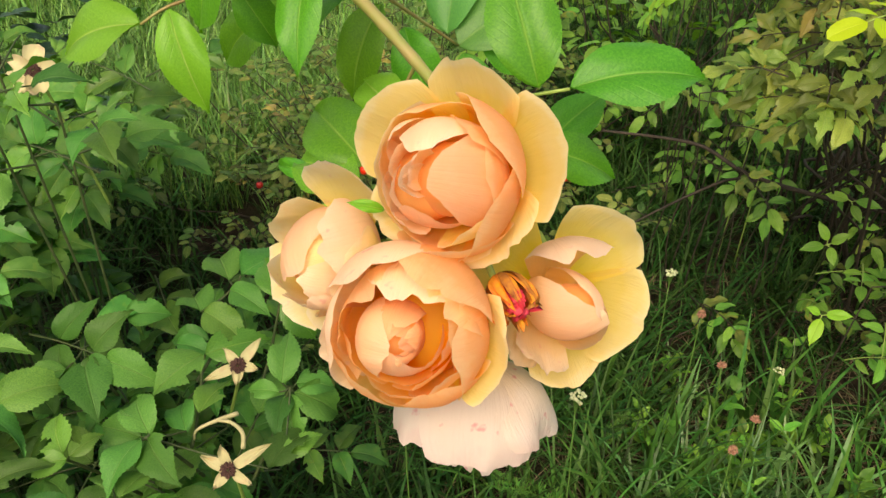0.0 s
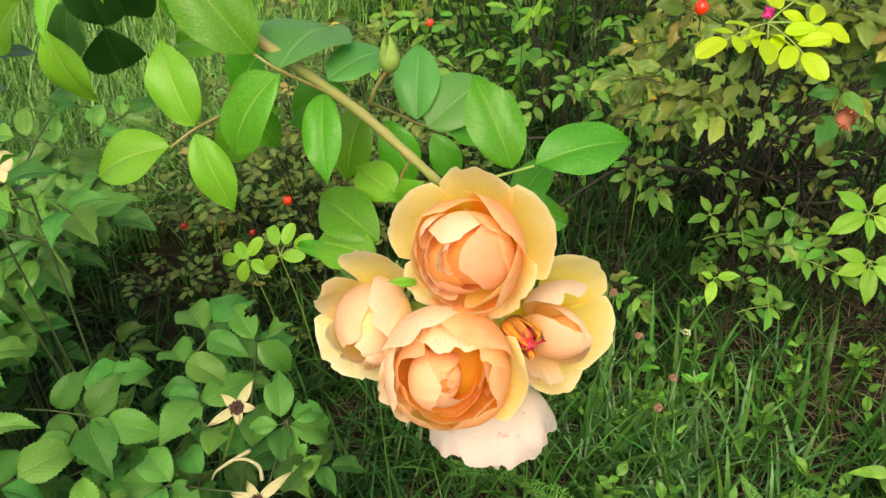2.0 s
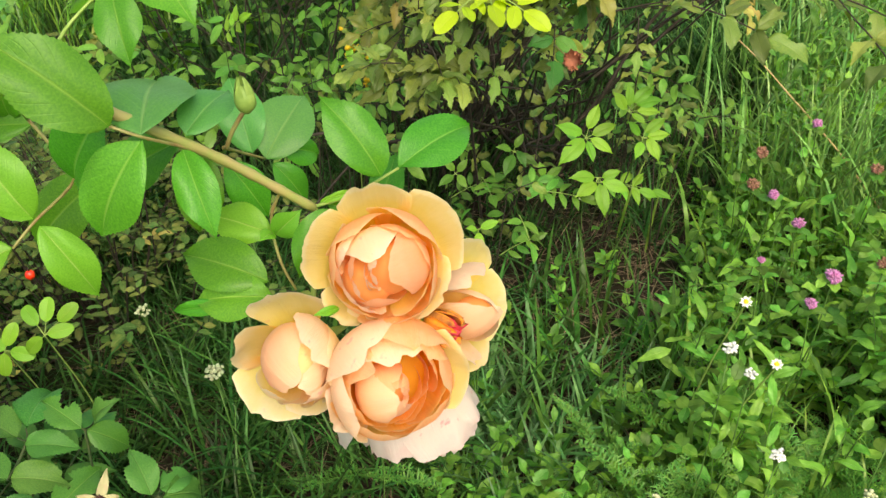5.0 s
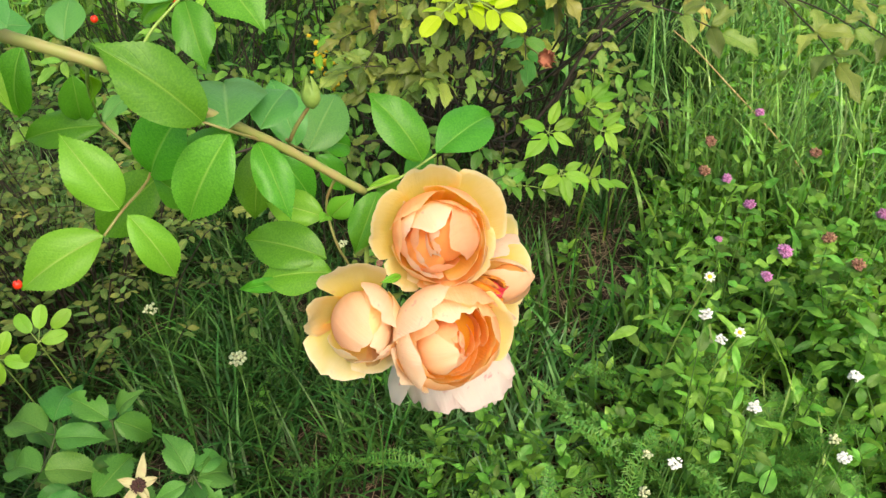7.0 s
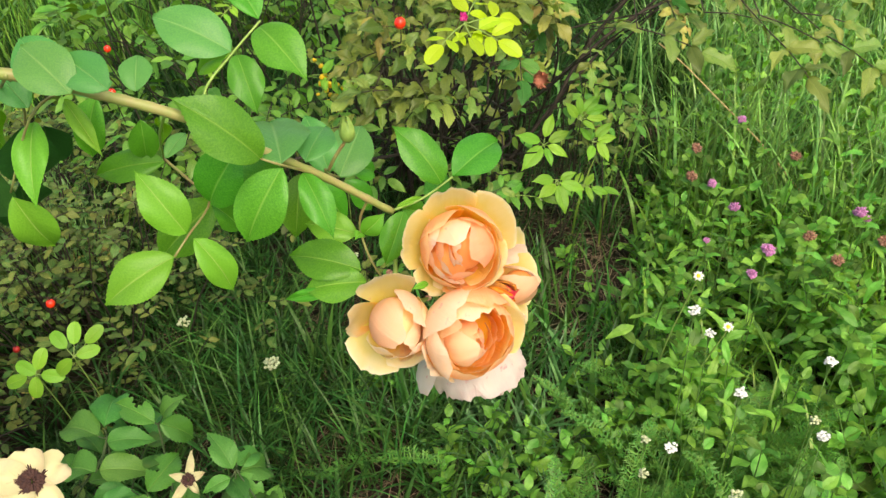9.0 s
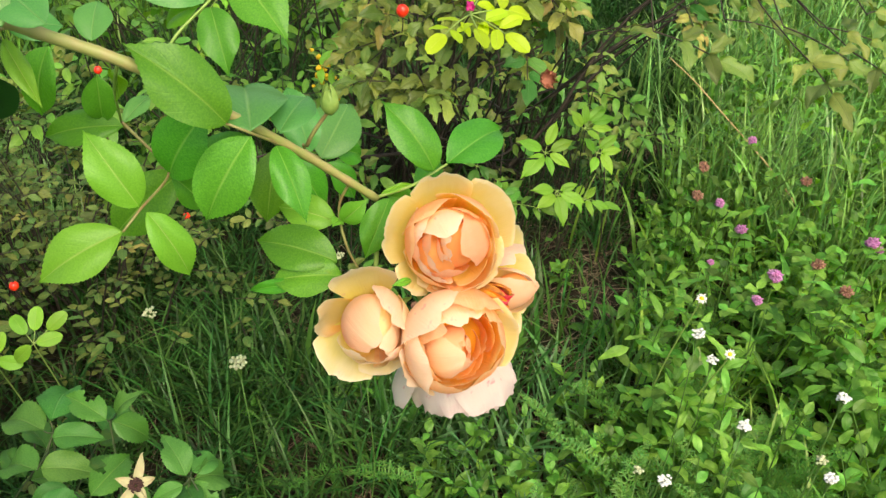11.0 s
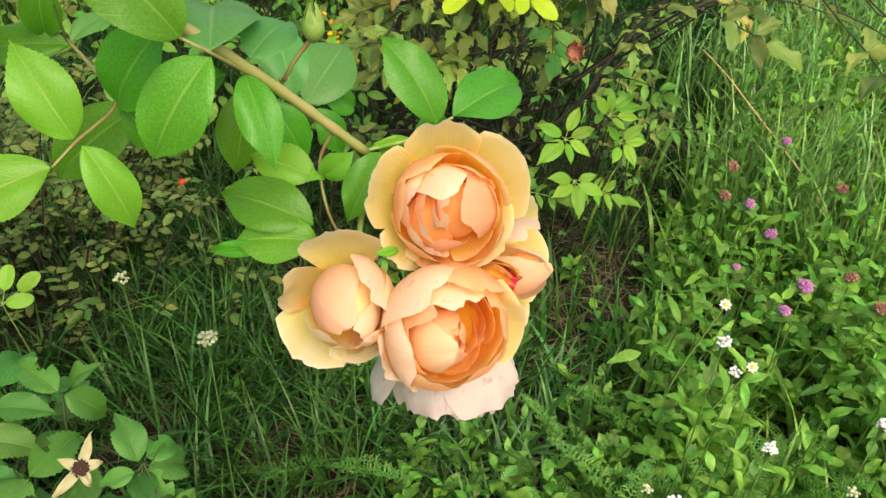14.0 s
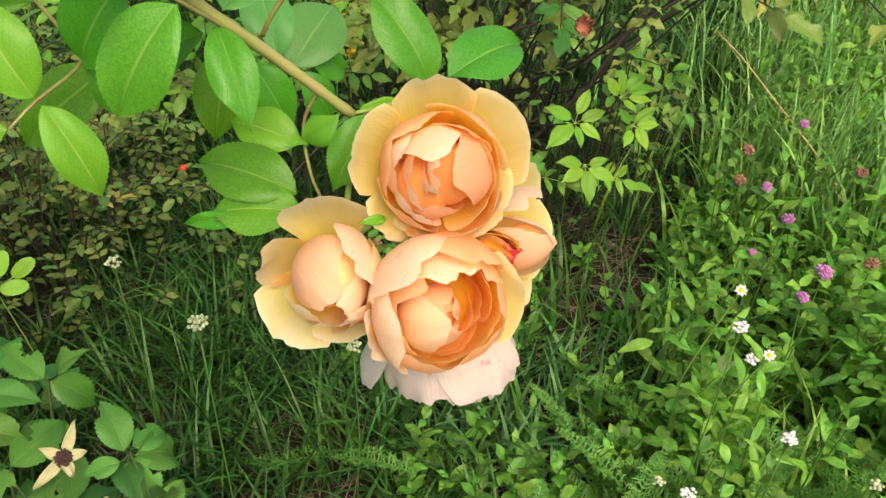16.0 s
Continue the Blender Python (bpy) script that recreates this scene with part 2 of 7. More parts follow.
MAT_HIP = plain_mat("red_hip", (0.78, 0.02, 0.012), (0.85, 0.05, 0.015), 90, 0.28, coat=0.4)
# hip red darkened to paint the shade on two low hips
MAT_HIP_SHADE = plain_mat("shade_red_hip", (0.22, 0.01, 0.012), (0.35, 0.02, 0.015), 90, 0.4)
MAT_MAGENTA = plain_mat("magenta_petal", (0.55, 0.02, 0.20), (0.7, 0.06, 0.32), 200, 0.5, 0.25)
MAT_CLOVER = plain_mat("clover_floret", (0.50, 0.14, 0.38), (0.68, 0.36, 0.58), 250, 0.6, 0.25, vary=0.25)
MAT_CLOVER_DRY = plain_mat("dry_floret", (0.23, 0.12, 0.06), (0.42, 0.22, 0.16), 250, 0.8, 0.1, vary=0.35)
MAT_WHITE = plain_mat("white_floret", (0.80, 0.82, 0.74), (0.85, 0.85, 0.82), 250, 0.6, 0.2)
MAT_CREAM = plain_mat("cream_floret", (0.40, 0.47, 0.24), (0.62, 0.64, 0.42), 250, 0.6, 0.15, vary=0.2)
MAT_YELLOW = plain_mat("yellow_floret", (0.85, 0.52, 0.02), (0.9, 0.65, 0.04), 250, 0.6, 0.1)
MAT_SEPAL = plain_mat("dry_cream_sepal", (0.46, 0.43, 0.23), (0.44, 0.31, 0.19), 110, 0.65, 0.2, lo=0.58, hi=0.85)
MAT_CREAM_PETAL = plain_mat("faded_cream_petal", (0.66, 0.60, 0.34), (0.56, 0.42, 0.28), 60, 0.6, 0.3, lo=0.5, hi=0.75)
MAT_CORE = plain_mat("dark_brown_core", (0.03, 0.012, 0.012), (0.07, 0.03, 0.022), 700, 0.75)
MAT_DEAD = plain_mat("withered_orange", (0.80, 0.34, 0.03), (0.72, 0.20, 0.05), 260, 0.7, 0.2)
MAT_DEAD_BROWN = plain_mat("withered_brown", (0.50, 0.20, 0.03), (0.30, 0.10, 0.03), 260, 0.75, 0.15)
MAT_DEAD_RED = plain_mat("withered_red", (0.68, 0.05, 0.09), (0.55, 0.04, 0.06), 260, 0.6, 0.15)
MAT_DRYFLOWER = plain_mat("dry_pink_petal", (0.50, 0.20, 0.11), (0.36, 0.13, 0.08), 200, 0.7, 0.2)

# petals of the apricot roses: claw, blade, outer blade, rim
PET_HEART = petal_mat("petal_heart", (0.97, 0.58, 0.22), (0.97, 0.62, 0.32), (0.97, 0.66, 0.40), (0.97, 0.71, 0.47), trans=0.66)
PET_SWIRL = petal_mat("petal_swirl", (0.97, 0.63, 0.25), (0.97, 0.71, 0.40), (0.97, 0.76, 0.51), (0.97, 0.77, 0.55), trans=0.62)
PET_IN = petal_mat("petal_inner", (0.97, 0.54, 0.06), (0.97, 0.58, 0.16), (0.97, 0.64, 0.29), (0.97, 0.76, 0.48), trans=0.75)
PET_MID = petal_mat("petal_middle", (0.97, 0.55, 0.08), (0.97, 0.60, 0.22), (0.97, 0.66, 0.35), (0.97, 0.77, 0.48), trans=0.7)
PET_OUT = petal_mat("petal_outer", (0.95, 0.65, 0.08), (0.95, 0.68, 0.18), (0.95, 0.72, 0.29), (0.95, 0.78, 0.44), trans=0.56)
PET_YEL = petal_mat("petal_yellow", (0.93, 0.71, 0.09), (0.94, 0.73, 0.20), (0.94, 0.76, 0.31), (0.95, 0.81, 0.46), trans=0.52)
PET_CREAM = petal_mat("petal_cream", (0.93, 0.70, 0.13), (0.94, 0.74, 0.28), (0.94, 0.77, 0.42), (0.94, 0.81, 0.58), trans=0.5, stain=0.25)
PET_BLUSH = petal_mat("petal_blush", (0.95, 0.62, 0.23), (0.95, 0.68, 0.39), (0.95, 0.73, 0.51), (0.95, 0.77, 0.58), trans=0.5, stain=0.3)
PET_PALE = petal_mat("petal_pale", (0.88, 0.77, 0.58), (0.88, 0.80, 0.71), (0.88, 0.80, 0.74), (0.88, 0.74, 0.70), trans=0.58, stain=0.5)


def soil_mat():
    m, n, l = node_mat("soil")
    tex = n.new("ShaderNodeTexCoord")
    a = noise_tex(n, l, 5.0, 5, tex.outputs["Object"])
    b = noise_tex(n, l, 60.0, 6, tex.outputs["Object"], 0.7)
    c = noise_tex(n, l, 420.0, 3, tex.outputs["Object"])
    col = mix_col(n, l, ramp(n, l, b, 0.35, 0.7), (0.014, 0.010, 0.008), (0.065, 0.044, 0.032))
    col = mix_col(n, l, math_node(n, l, "MULTIPLY", ramp(n, l, a, 0.45, 0.6), 0.6), col, (0.022, 0.034, 0.010))
    # away from the beds the ground is closed lawn
    dist = n.new("ShaderNodeVectorMath")
    dist.operation = "DISTANCE"
    l.new(tex.outputs["Object"], dist.inputs[0])
    dist.inputs[1].default_value = (0.5, 1.0, 0.0)
    lawn = mix_col(n, l, ramp(n, l, b, 0.35, 0.7), (0.022, 0.060, 0.012), (0.055, 0.12, 0.024))
    reach = math_node(n, l, "ADD", math_node(n, l, "MULTIPLY", dist.outputs["Value"], 0.25), math_node(n, l, "MULTIPLY", a, 0.3))
    col = mix_col(n, l, ramp(n, l, reach, 0.5, 0.68), col, lawn)
    return finish(m, n, l, col, 0.95, bump=math_node(n, l, "ADD", b, math_node(n, l, "MULTIPLY", c, 0.3)), bump_dist=0.02, strength=0.8, spec=0.15)


MAT_SOIL = soil_mat()


# ---- mesh helpers ----
def mesh_from(name, verts, faces, mat, uvs=None, smooth=True):
    me = bpy.data.meshes.new(name)
    me.from_pydata([tuple(map(float, v)) for v in verts], [], [tuple(map(int, f)) for f in faces])
    if uvs is not None:
        layer = me.uv_layers.new(name="uv")
        idx = np.empty(len(me.loops), dtype=np.int32)
        me.loops.foreach_get("vertex_index", idx)
        layer.data.foreach_set("uv", np.asarray(uvs, dtype=np.float32)[idx].ravel())
    if smooth:
        me.polygons.foreach_set("use_smooth", np.ones(len(me.polygons), dtype=bool))
    me.materials.append(mat)
    me.update()
    return me


def quad_mesh(name, verts, quads, mat, uvs=None):
    """Fast joined mesh of quads from arrays."""
    verts, quads = np.asarray(verts, dtype=np.float32), np.asarray(quads, dtype=np.int32)
    me = bpy.data.meshes.new(name)
    me.vertices.add(len(verts))
    me.vertices.foreach_set("co", verts.ravel())
    me.loops.add(quads.size)
    me.loops.foreach_set("vertex_index", quads.ravel())
    me.polygons.add(len(quads))
    me.polygons.foreach_set("loop_start", np.arange(0, quads.size, 4, dtype=np.int32))
    me.polygons.foreach_set("use_smooth", np.ones(len(quads), dtype=bool))
    me.update(calc_edges=True)
    if uvs is not None:
        layer = me.uv_layers.new(name="uv")
        layer.data.foreach_set("uv", np.asarray(uvs, dtype=np.float32)[quads.ravel()].ravel())
    me.materials.append(mat)
    return me


def part(name, me, parent=None, label="", m=None, kind=""):
    ob = new(name, me)
    if parent is not None:
        ob.parent = parent
    if m is not None:
        ob.matrix_local = m
    return tagged(ob, label, kind=kind)


def empty(name, label, category, group="", m=None, kind=""):
    ob = new(name)
    ob.empty_display_size = 0.02
    if m is not None:
        ob.matrix_world = m
    return tagged(ob, label, category, group, kind)


def grid_faces(nu, nv):
    return [(j * nu + i, j * nu + i + 1, (j + 1) * nu + i + 1, (j + 1) * nu + i) for j in range(nv - 1) for i in range(nu - 1)]


def bezier(ctrl, v):
    pts = [np.outer(np.ones_like(v), np.array(c, float)) for c in ctrl]
    while len(pts) > 1:
        pts = [a * (1 - v)[:, None] + b * v[:, None] for a, b in zip(pts, pts[1:])]
    return pts[0]


def smooth_path(points, per=6):
    p = [np.array(q, float) for q in points]
    p = [2 * p[0] - p[1]] + p + [2 * p[-1] - p[-2]]
    out = []
    for i in range(1, len(p) - 2):
        for s in range(per):
            t = s / per
            out.append(0.5 * ((2 * p[i]) + (p[i + 1] - p[i - 1]) * t + (2 * p[i - 1] - 5 * p[i] + 4 * p[i + 1] - p[i + 2]) * t * t
                              + (3 * p[i] - p[i - 1] - 3 * p[i + 1] + p[i + 2]) * t ** 3))
    out.append(p[-2])
    return np.array(out)


def tube_arrays(points, r0, r1, sides=8, per=6, knots=0.0):
    c = smooth_path(points, per)
    n = len(c)
    d = np.gradient(c, axis=0)
    d /= np.linalg.norm(d, axis=1)[:, None] + 1e-12
    ref = np.array([0.3, 0.2, 1.0]) if abs(d[0, 2]) < 0.9 else np.array([1.0, 0.2, 0.1])
    a = np.cross(d, ref)
    a /= np.linalg.norm(a, axis=1)[:, None]
    b = np.cross(d, a)
    r = np.linspace(r0, r1, n)
    if knots:
        r = r * (1 + knots * np.sin(np.arange(n) * 2.1) ** 8)
    ang = np.arange(sides) * 2 * np.pi / sides
    v = c[:, None, :] + r[:, None, None] * (np.cos(ang)[None, :, None] * a[:, None, :] + np.sin(ang)[None, :, None] * b[:, None, :])
    f = [(j * sides + i, j * sides + (i + 1) % sides, (j + 1) * sides + (i + 1) % sides, (j + 1) * sides + i) for j in range(n - 1) for i in range(sides)]
    return v.reshape(-1, 3), f


def tube(name, points, r0, r1, mat, sides=8, per=6, knots=0.0):
    v, f = tube_arrays(points, r0, r1, sides, per, knots)
    n = len(v)
    v = np.vstack([v, v[:sides].mean(0), v[-sides:].mean(0)])
    f = list(f) + [((i + 1) % sides, i, n) for i in range(sides)] + [(n - sides + i, n - sides + (i + 1) % sides, n + 1) for i in range(sides)]
    return mesh_from(name, v, f, mat)


def tubes(name, lines, mat, sides=5, per=4):
    """Several stalks that belong to one part, in one mesh."""
    vs, fs, k = [], [], 0
    for pts, r0, r1 in lines:
        v, f = tube_arrays(pts, r0, r1, sides, per)
        vs.append(v)
        fs += [tuple(i + k for i in q) for q in f]
        k += len(v)
    return quad_mesh(name, np.vstack(vs), fs, mat)


def blob(name, radius, stretch, mat, seed=0, rough=0.05, seg=12, rings=8):
    v, f = [], []
    for j in range(rings + 1):
        th = math.pi * j / rings
        for i in range(seg):
            ph = 2 * math.pi * i / seg
            p = Vector((math.sin(th) * math.cos(ph), math.sin(th) * math.sin(ph), math.cos(th)))
            k = radius * (1 + rough * noise.noise(p * 2.3 + Vector((seed, 0, 0))))
            v.append((p.x * k, p.y * k, p.z * k * stretch))
    for j in range(rings):
        for i in range(seg):
            f.append((j * seg + i, (j + 1) * seg + i, (j + 1) * seg + (i + 1) % seg, j * seg + (i + 1) % seg))
    return mesh_from(name, v, f, mat)


def frame_of(origin, z, up=(0, 0, 1)):
    z = Vector(z).normalized()
    x = Vector(up).cross(z).normalized()
    y = z.cross(x)
    return Matrix.Translation(origin) @ Matrix((x, y, z)).transposed().to_4x4()


# ---- leaflets ----
def leaflet_mesh(name, mat, ratio=0.6, fold=0.25, droop=0.15, twist=0.1, teeth=16, tooth=0.022, nu=9, peak=0.42, tip_len=0.05, wave=0.02, bites=0, seed=0, blunt=0.0, acute=0.35, quilt=0.011, pillow=0.6):
    """One leaflet of length 1: base at the origin, tip along +Y, upper side +Z."""
    r = random.Random(seed)
    nv = teeth * 2 + 1
    v, uv = [], []
    ph = r.uniform(0, 6)
    for j in range(nv):
        s = j / (nv - 1)
        w = math.sin(math.pi * s ** (math.log(0.5) / math.log(peak))) ** (0.72 - 0.25 * blunt + acute * s ** 2)
        w = max(w * (1 - tip_len * s ** 6), 0.0)
        edge = tooth * (1 if j % 2 else -1) * (0 if j in (0, nv - 1) else 1) * (0.4 + 0.6 * math.sin(math.pi * s))
        half = 0.5 * ratio * w
        zc = droop * (s - s * s * 1.0) - droop * 0.9 * s * s * 0.6
        for i in range(nu):
            u = 2 * i / (nu - 1) - 1
            h = half + (edge * 0.5 if abs(u) > 0.99 else 0)
            x = u * h
            y = s + (0.012 if abs(u) > 0.99 and j % 2 else 0) + 0.03 * abs(u) ** 2 * math.sin(math.pi * s)
            z = zc + fold * abs(x) - fold * pillow * (x * x) / (0.5 * ratio) + twist * x * (s - 0.4) + wave * math.sin(9 * s + ph + u) * abs(u) ** 2
            z += quilt * math.cos(math.pi * 2 * (s * 7 - abs(u) ** 0.8 * 2.2)) * abs(u) * (1 - abs(u)) * 2
            v.append((x, y, z))
            uv.append((0.5 + 0.5 * u, s))
    f = grid_faces(nu, nv)
    for _ in range(bites):
        side, c, d = r.choice((0, 1)), r.uniform(0.2, 0.85) * nv, r.uniform(1.5, 3.6)
        keep = []
        for q in f:
            i, j = q[0] % nu, q[0] // nu
            e = i if side == 0 else nu - 2 - i
            if (e / 1.1) ** 2 + ((j - c) / 1.6) ** 2 > d:
                keep.append(q)
        f = keep
    used = sorted({i for q in f for i in q})
    remap = {o: k for k, o in enumerate(used)}
    return mesh_from(name, [v[i] for i in used], [tuple(remap[i] for i in q) for q in f], mat, [uv[i] for i in used])


def leaf_matrix(base, tip, normal, scale_w=1.0):
    b, t = Vector(base), Vector(tip)
    y = (t - b)
    ln = y.length
    y.normalize()
    x = y.cross(Vector(normal)).normalized()
    z = x.cross(y)
    return Matrix.Translation(b) @ Matrix((x, y, z)).transposed().to_4x4() @ Matrix.Diagonal((ln * scale_w, ln, ln, 1))


# ---- ground ----
def ground_height(x, y):
    return 0.018 * noise.noise(Vector((x * 1.7, y * 1.7, 3.1))) + 0.007 * noise.noise(Vector((x * 9, y * 9, 1.0)))


def build_ground():
    xs = np.concatenate([[-400, -60, -12, -4], np.linspace(-2, 4, 151), [6, 14, 60, 400]])
    ys = np.concatenate([[-400, -60, -10, -3], np.linspace(-1, 5, 151), [8, 16, 60, 400]])
    v = [(x, y, ground_height(x, y) if -2.1 < x < 4.1 and -1.1 < y < 5.1 else 0.0) for y in ys for x in xs]
    me = mesh_from("ground", v, grid_faces(len(xs), len(ys)), MAT_SOIL)
    return tagged(new("ground", me), "dark brown soil with dead litter between the grass", "ground", kind="structure")


ground = build_ground()


def value_noise(x, y, s, seed):
    return np.array([noise.noise(Vector((a * s, b * s, seed))) for a, b in zip(x, y)])


def ragged(x, y, x0, x1, y0, y1, band):
    """True inside a patch whose edge frays over a band, so that it thins out into the lawn."""
    inside = np.minimum(np.minimum(x - x0, x1 - x), np.minimum(y - y0, y1 - y)) / band
    return inside > 0.5 + 0.9 * value_noise(x, y, 1.1, 4.4) + 0.9 * value_noise(x, y, 23.0, 7.3)


def blades(name, x, y, z, length, width, lean, azim, mat, segs=4, curl=1.0, label="", category="grass", keep=None):
    """Grass blades as bent tapering strips, joined into one mesh."""
    if keep is not None:
        x, y, z, length, width, lean, azim = (a[keep] for a in (x, y, z, length, width, lean, azim))
    n = len(x)
    t = np.linspace(0, 1, segs + 1)
    ang = lean[:, None] * (0.25 + curl * t[None, :] ** 1.3)
    step = length[:, None] / segs
    hx = np.concatenate([np.zeros((n, 1)), np.cumsum(np.sin(ang[:, :-1]) * step, 1)], 1)
    hz = np.concatenate([np.zeros((n, 1)), np.cumsum(np.cos(ang[:, :-1]) * step, 1)], 1)
    cx, sx = np.cos(azim)[:, None], np.sin(azim)[:, None]
    px, py, pz = x[:, None] + hx * cx, y[:, None] + hx * sx, z[:, None] + hz
    w = width[:, None] * 0.5 * np.clip(1.08 - t[None, :] ** 2.2, 0.06, 1) * np.clip(0.55 + 2 * t[None, :], 0, 1)
    tw = azim[:, None] + np.pi / 2 + 0.6 * np.sin(azim * 7)[:, None] * t[None, :]
    v = np.empty((n, segs + 1, 2, 3), dtype=np.float32)
    for k, sg in ((0, -1), (1, 1)):
        v[:, :, k, 0] = px + sg * w * np.cos(tw)
        v[:, :, k, 1] = py + sg * w * np.sin(tw)
        v[:, :, k, 2] = pz
    base = (np.arange(n) * (segs + 1) * 2)[:, None, None]
    j = np.arange(segs)[None, :, None] * 2
    q = base + j + np.array([0, 1, 3, 2])[None, None, :]
    me = quad_mesh(name, v.reshape(-1, 3), q.reshape(-1, 4), mat)
    return tagged(new(name, me), label, category, kind="stuff")


def soil_gap(x, y):
    """Low on the bare patches, 1 elsewhere."""
    g = np.ones(len(x))
    for cx, cy, rx, ry in ((0.66, 1.0, 0.2, 0.08), (0.68, 0.80, 0.17, 0.12), (0.06, 0.74, 0.08, 0.05), (0.16, 0.78, 0.06, 0.05), (0.78, 0.92, 0.12, 0.10), (0.86, 0.22, 0.07, 0.05), (0.62, 0.24, 0.05, 0.04), (0.48, 0.66, 0.07, 0.05)):
        d = ((x - cx) / rx) ** 2 + ((y - cy) / ry) ** 2
        g = np.minimum(g, np.clip(0.14 + 0.86 * (d - 0.35) / 0.9, 0.14, 1))
    return g


def meadow_side(x, y):
    return 1 / (1 + np.exp(-(0.44 + 0.54 * (x - 0.55) - y) * 14))


def open_turf(x, y):
    """1 on the thin turf where soil shows between the blades, 0 in the long grass."""
    a = 1 / (1 + np.exp(-(x - 0.30) * 18))
    b = 1 / (1 + np.exp((y - 1.0) * 18))
    return a * b


def build_grass():
    # tufts: blades arching outwards from shared crowns
    n = 6600
    cx, cy = rng.uniform(-1.2, 2.3, n), rng.uniform(0.0, 2.6, n)
    d = 0.75 + 0.9 * value_noise(cx, cy, 3.1, 4.2) + 0.7 * value_noise(cx, cy, 11.0, 8.2)
    keep = rng.uniform(0, 1, n) < np.clip(d, 0.1, 1) * soil_gap(cx, cy) * (1 - 0.93 * open_turf(cx, cy)) * (1 - 0.3 * meadow_side(cx, cy)) * np.where((cx < 0.1) & (cy > 1.55), 0.25, 1.0)
    cx, cy = cx[keep], cy[keep]
    k = rng.integers(5, 15, len(cx))
    x, y = np.repeat(cx, k), np.repeat(cy, k)
    n = len(x)
    x, y = x + rng.normal(0, 0.012, n), y + rng.normal(0, 0.012, n)
    tall = np.repeat(np.clip(0.75 + 0.7 * value_noise(cx, cy, 2.3, 1.7) + rng.normal(0, 0.15, len(cx)), 0.4, 1.25), k) * (1 - 0.5 * open_turf(x, y))
    bias = np.repeat(rng.uniform(0, 6.283, len(cx)), k)
    az_ = np.where(rng.uniform(0, 1, n) < 0.5, bias + rng.normal(0, 0.7, n), rng.uniform(0, 6.283, n))
    blades("grass", x, y, np.full(n, -0.01), rng.uniform(0.08, 0.24, n) * tall + 0.03, rng.uniform(0.0028, 0.0064, n), rng.uniform(0.6, 2.4, n), az_, MAT_GRASS_SHADE, segs=6,
           label="lawn grass gone long, arching in loose tufts, green darkened for shade")
    n = 60000
    x, y = rng.uniform(0.2, 3.0, n), rng.uniform(-0.2, 2.6, n)
    d = 0.5 + 1.1 * value_noise(x, y, 3.7, 2.2) + 0.8 * value_noise(x, y, 12.0, 3.2)
    keep = rng.uniform(0, 1, n) < np.clip(d, 0.05, 1) * meadow_side(x, y) * np.clip(0.12 + 1.35 * (x - 0.8), 0.12, 1) * soil_gap(x, y)
    x, y = x[keep], y[keep]
    n = len(x)
    blades("meadow_grass", x, y, np.full(n, -0.01), rng.uniform(0.08, 0.25, n), rng.uniform(0.0038, 0.0095, n), rng.uniform(0.3, 1.8, n), rng.uniform(0, 6.283, n), MAT_GRASS_FRESH, segs=5,
           label="fresh light green meadow grass standing tall", keep=ragged(x, y, 0.0, 3.0, -0.5, 2.9, 0.55))
    n = 8000
    x, y = rng.uniform(1.15, 2.5, n), rng.uniform(0.2, 1.35, n)
    keep = rng.uniform(0, 1, n) < np.clip(0.5 + 1.4 * value_noise(x, y, 4.0, 6.4), 0.05, 1) * meadow_side(x, y - 0.15)
    x, y = x[keep], y[keep]
    n = len(x)
    blades("meadow_grass", x, y, np.full(n, -0.01), rng.uniform(0.16, 0.38, n), rng.uniform(0.004, 0.009, n), rng.uniform(0.2, 1.3, n), rng.uniform(0, 6.283, n), MAT_GRASS_PALE, segs=5,
           label="pale bright green grass in tall clumps beyond the clover")
    n = 26000
    x, y = rng.uniform(-3, 5, n), rng.uniform(2.3, 7.5, n)
    blades("grass", x, y, np.full(n, -0.01), rng.uniform(0.15, 0.35, n), rng.uniform(0.004, 0.008, n), rng.uniform(0.15, 1.0, n), rng.uniform(0, 6.283, n), MAT_GRASS_FRESH, segs=3,
           label="long green grass farther off behind the bushes", keep=ragged(x, y, -3.4, 5.4, 1.9, 7.6, 0.9))
    n = 24000
    x, y = rng.uniform(-1.9, 0.15, n), rng.uniform(1.5, 3.2, n)
    blades("meadow_grass", x, y, np.full(n, -0.01), rng.uniform(0.10, 0.28, n), rng.uniform(0.0025, 0.005, n), rng.uniform(0.3, 1.7, n), rng.uniform(0, 6.283, n), MAT_GRASS_PALE, segs=4,
           label="fresh light green grass beyond the low bush", keep=ragged(x, y, -1.95, 0.45, 1.2, 3.4, 0.5))
    n = 1500
    x, y = rng.uniform(0.28, 0.72, n), rng.uniform(0.12, 1.05, n)
    keep = rng.uniform(0, 1, n) < np.clip(0.40 + 1.3 * value_noise(x, y, 5.0, 7.7), 0.04, 1) * soil_gap(x, y)
    x, y = x[keep], y[keep]
    n = len(x)
    blades("turf_grass", x, y, np.full(n, -0.006), rng.uniform(0.05, 0.16, n), rng.uniform(0.0026, 0.0062, n), rng.uniform(0.6, 2.5, n), rng.uniform(0, 6.283, n), MAT_GRASS_TURF, segs=6,
           label="bright green grass blades scattered over thin turf")
    n = 700
    x, y = rng.uniform(0.33, 0.85, n), rng.uniform(0.55, 1.05, n)
    keep = rng.uniform(0, 1, n) < np.clip(0.5 + 1.5 * value_noise(x, y, 6.0, 5.1), 0.03, 1) * soil_gap(x, y)
    x, y = x[keep], y[keep]
    n = len(x)
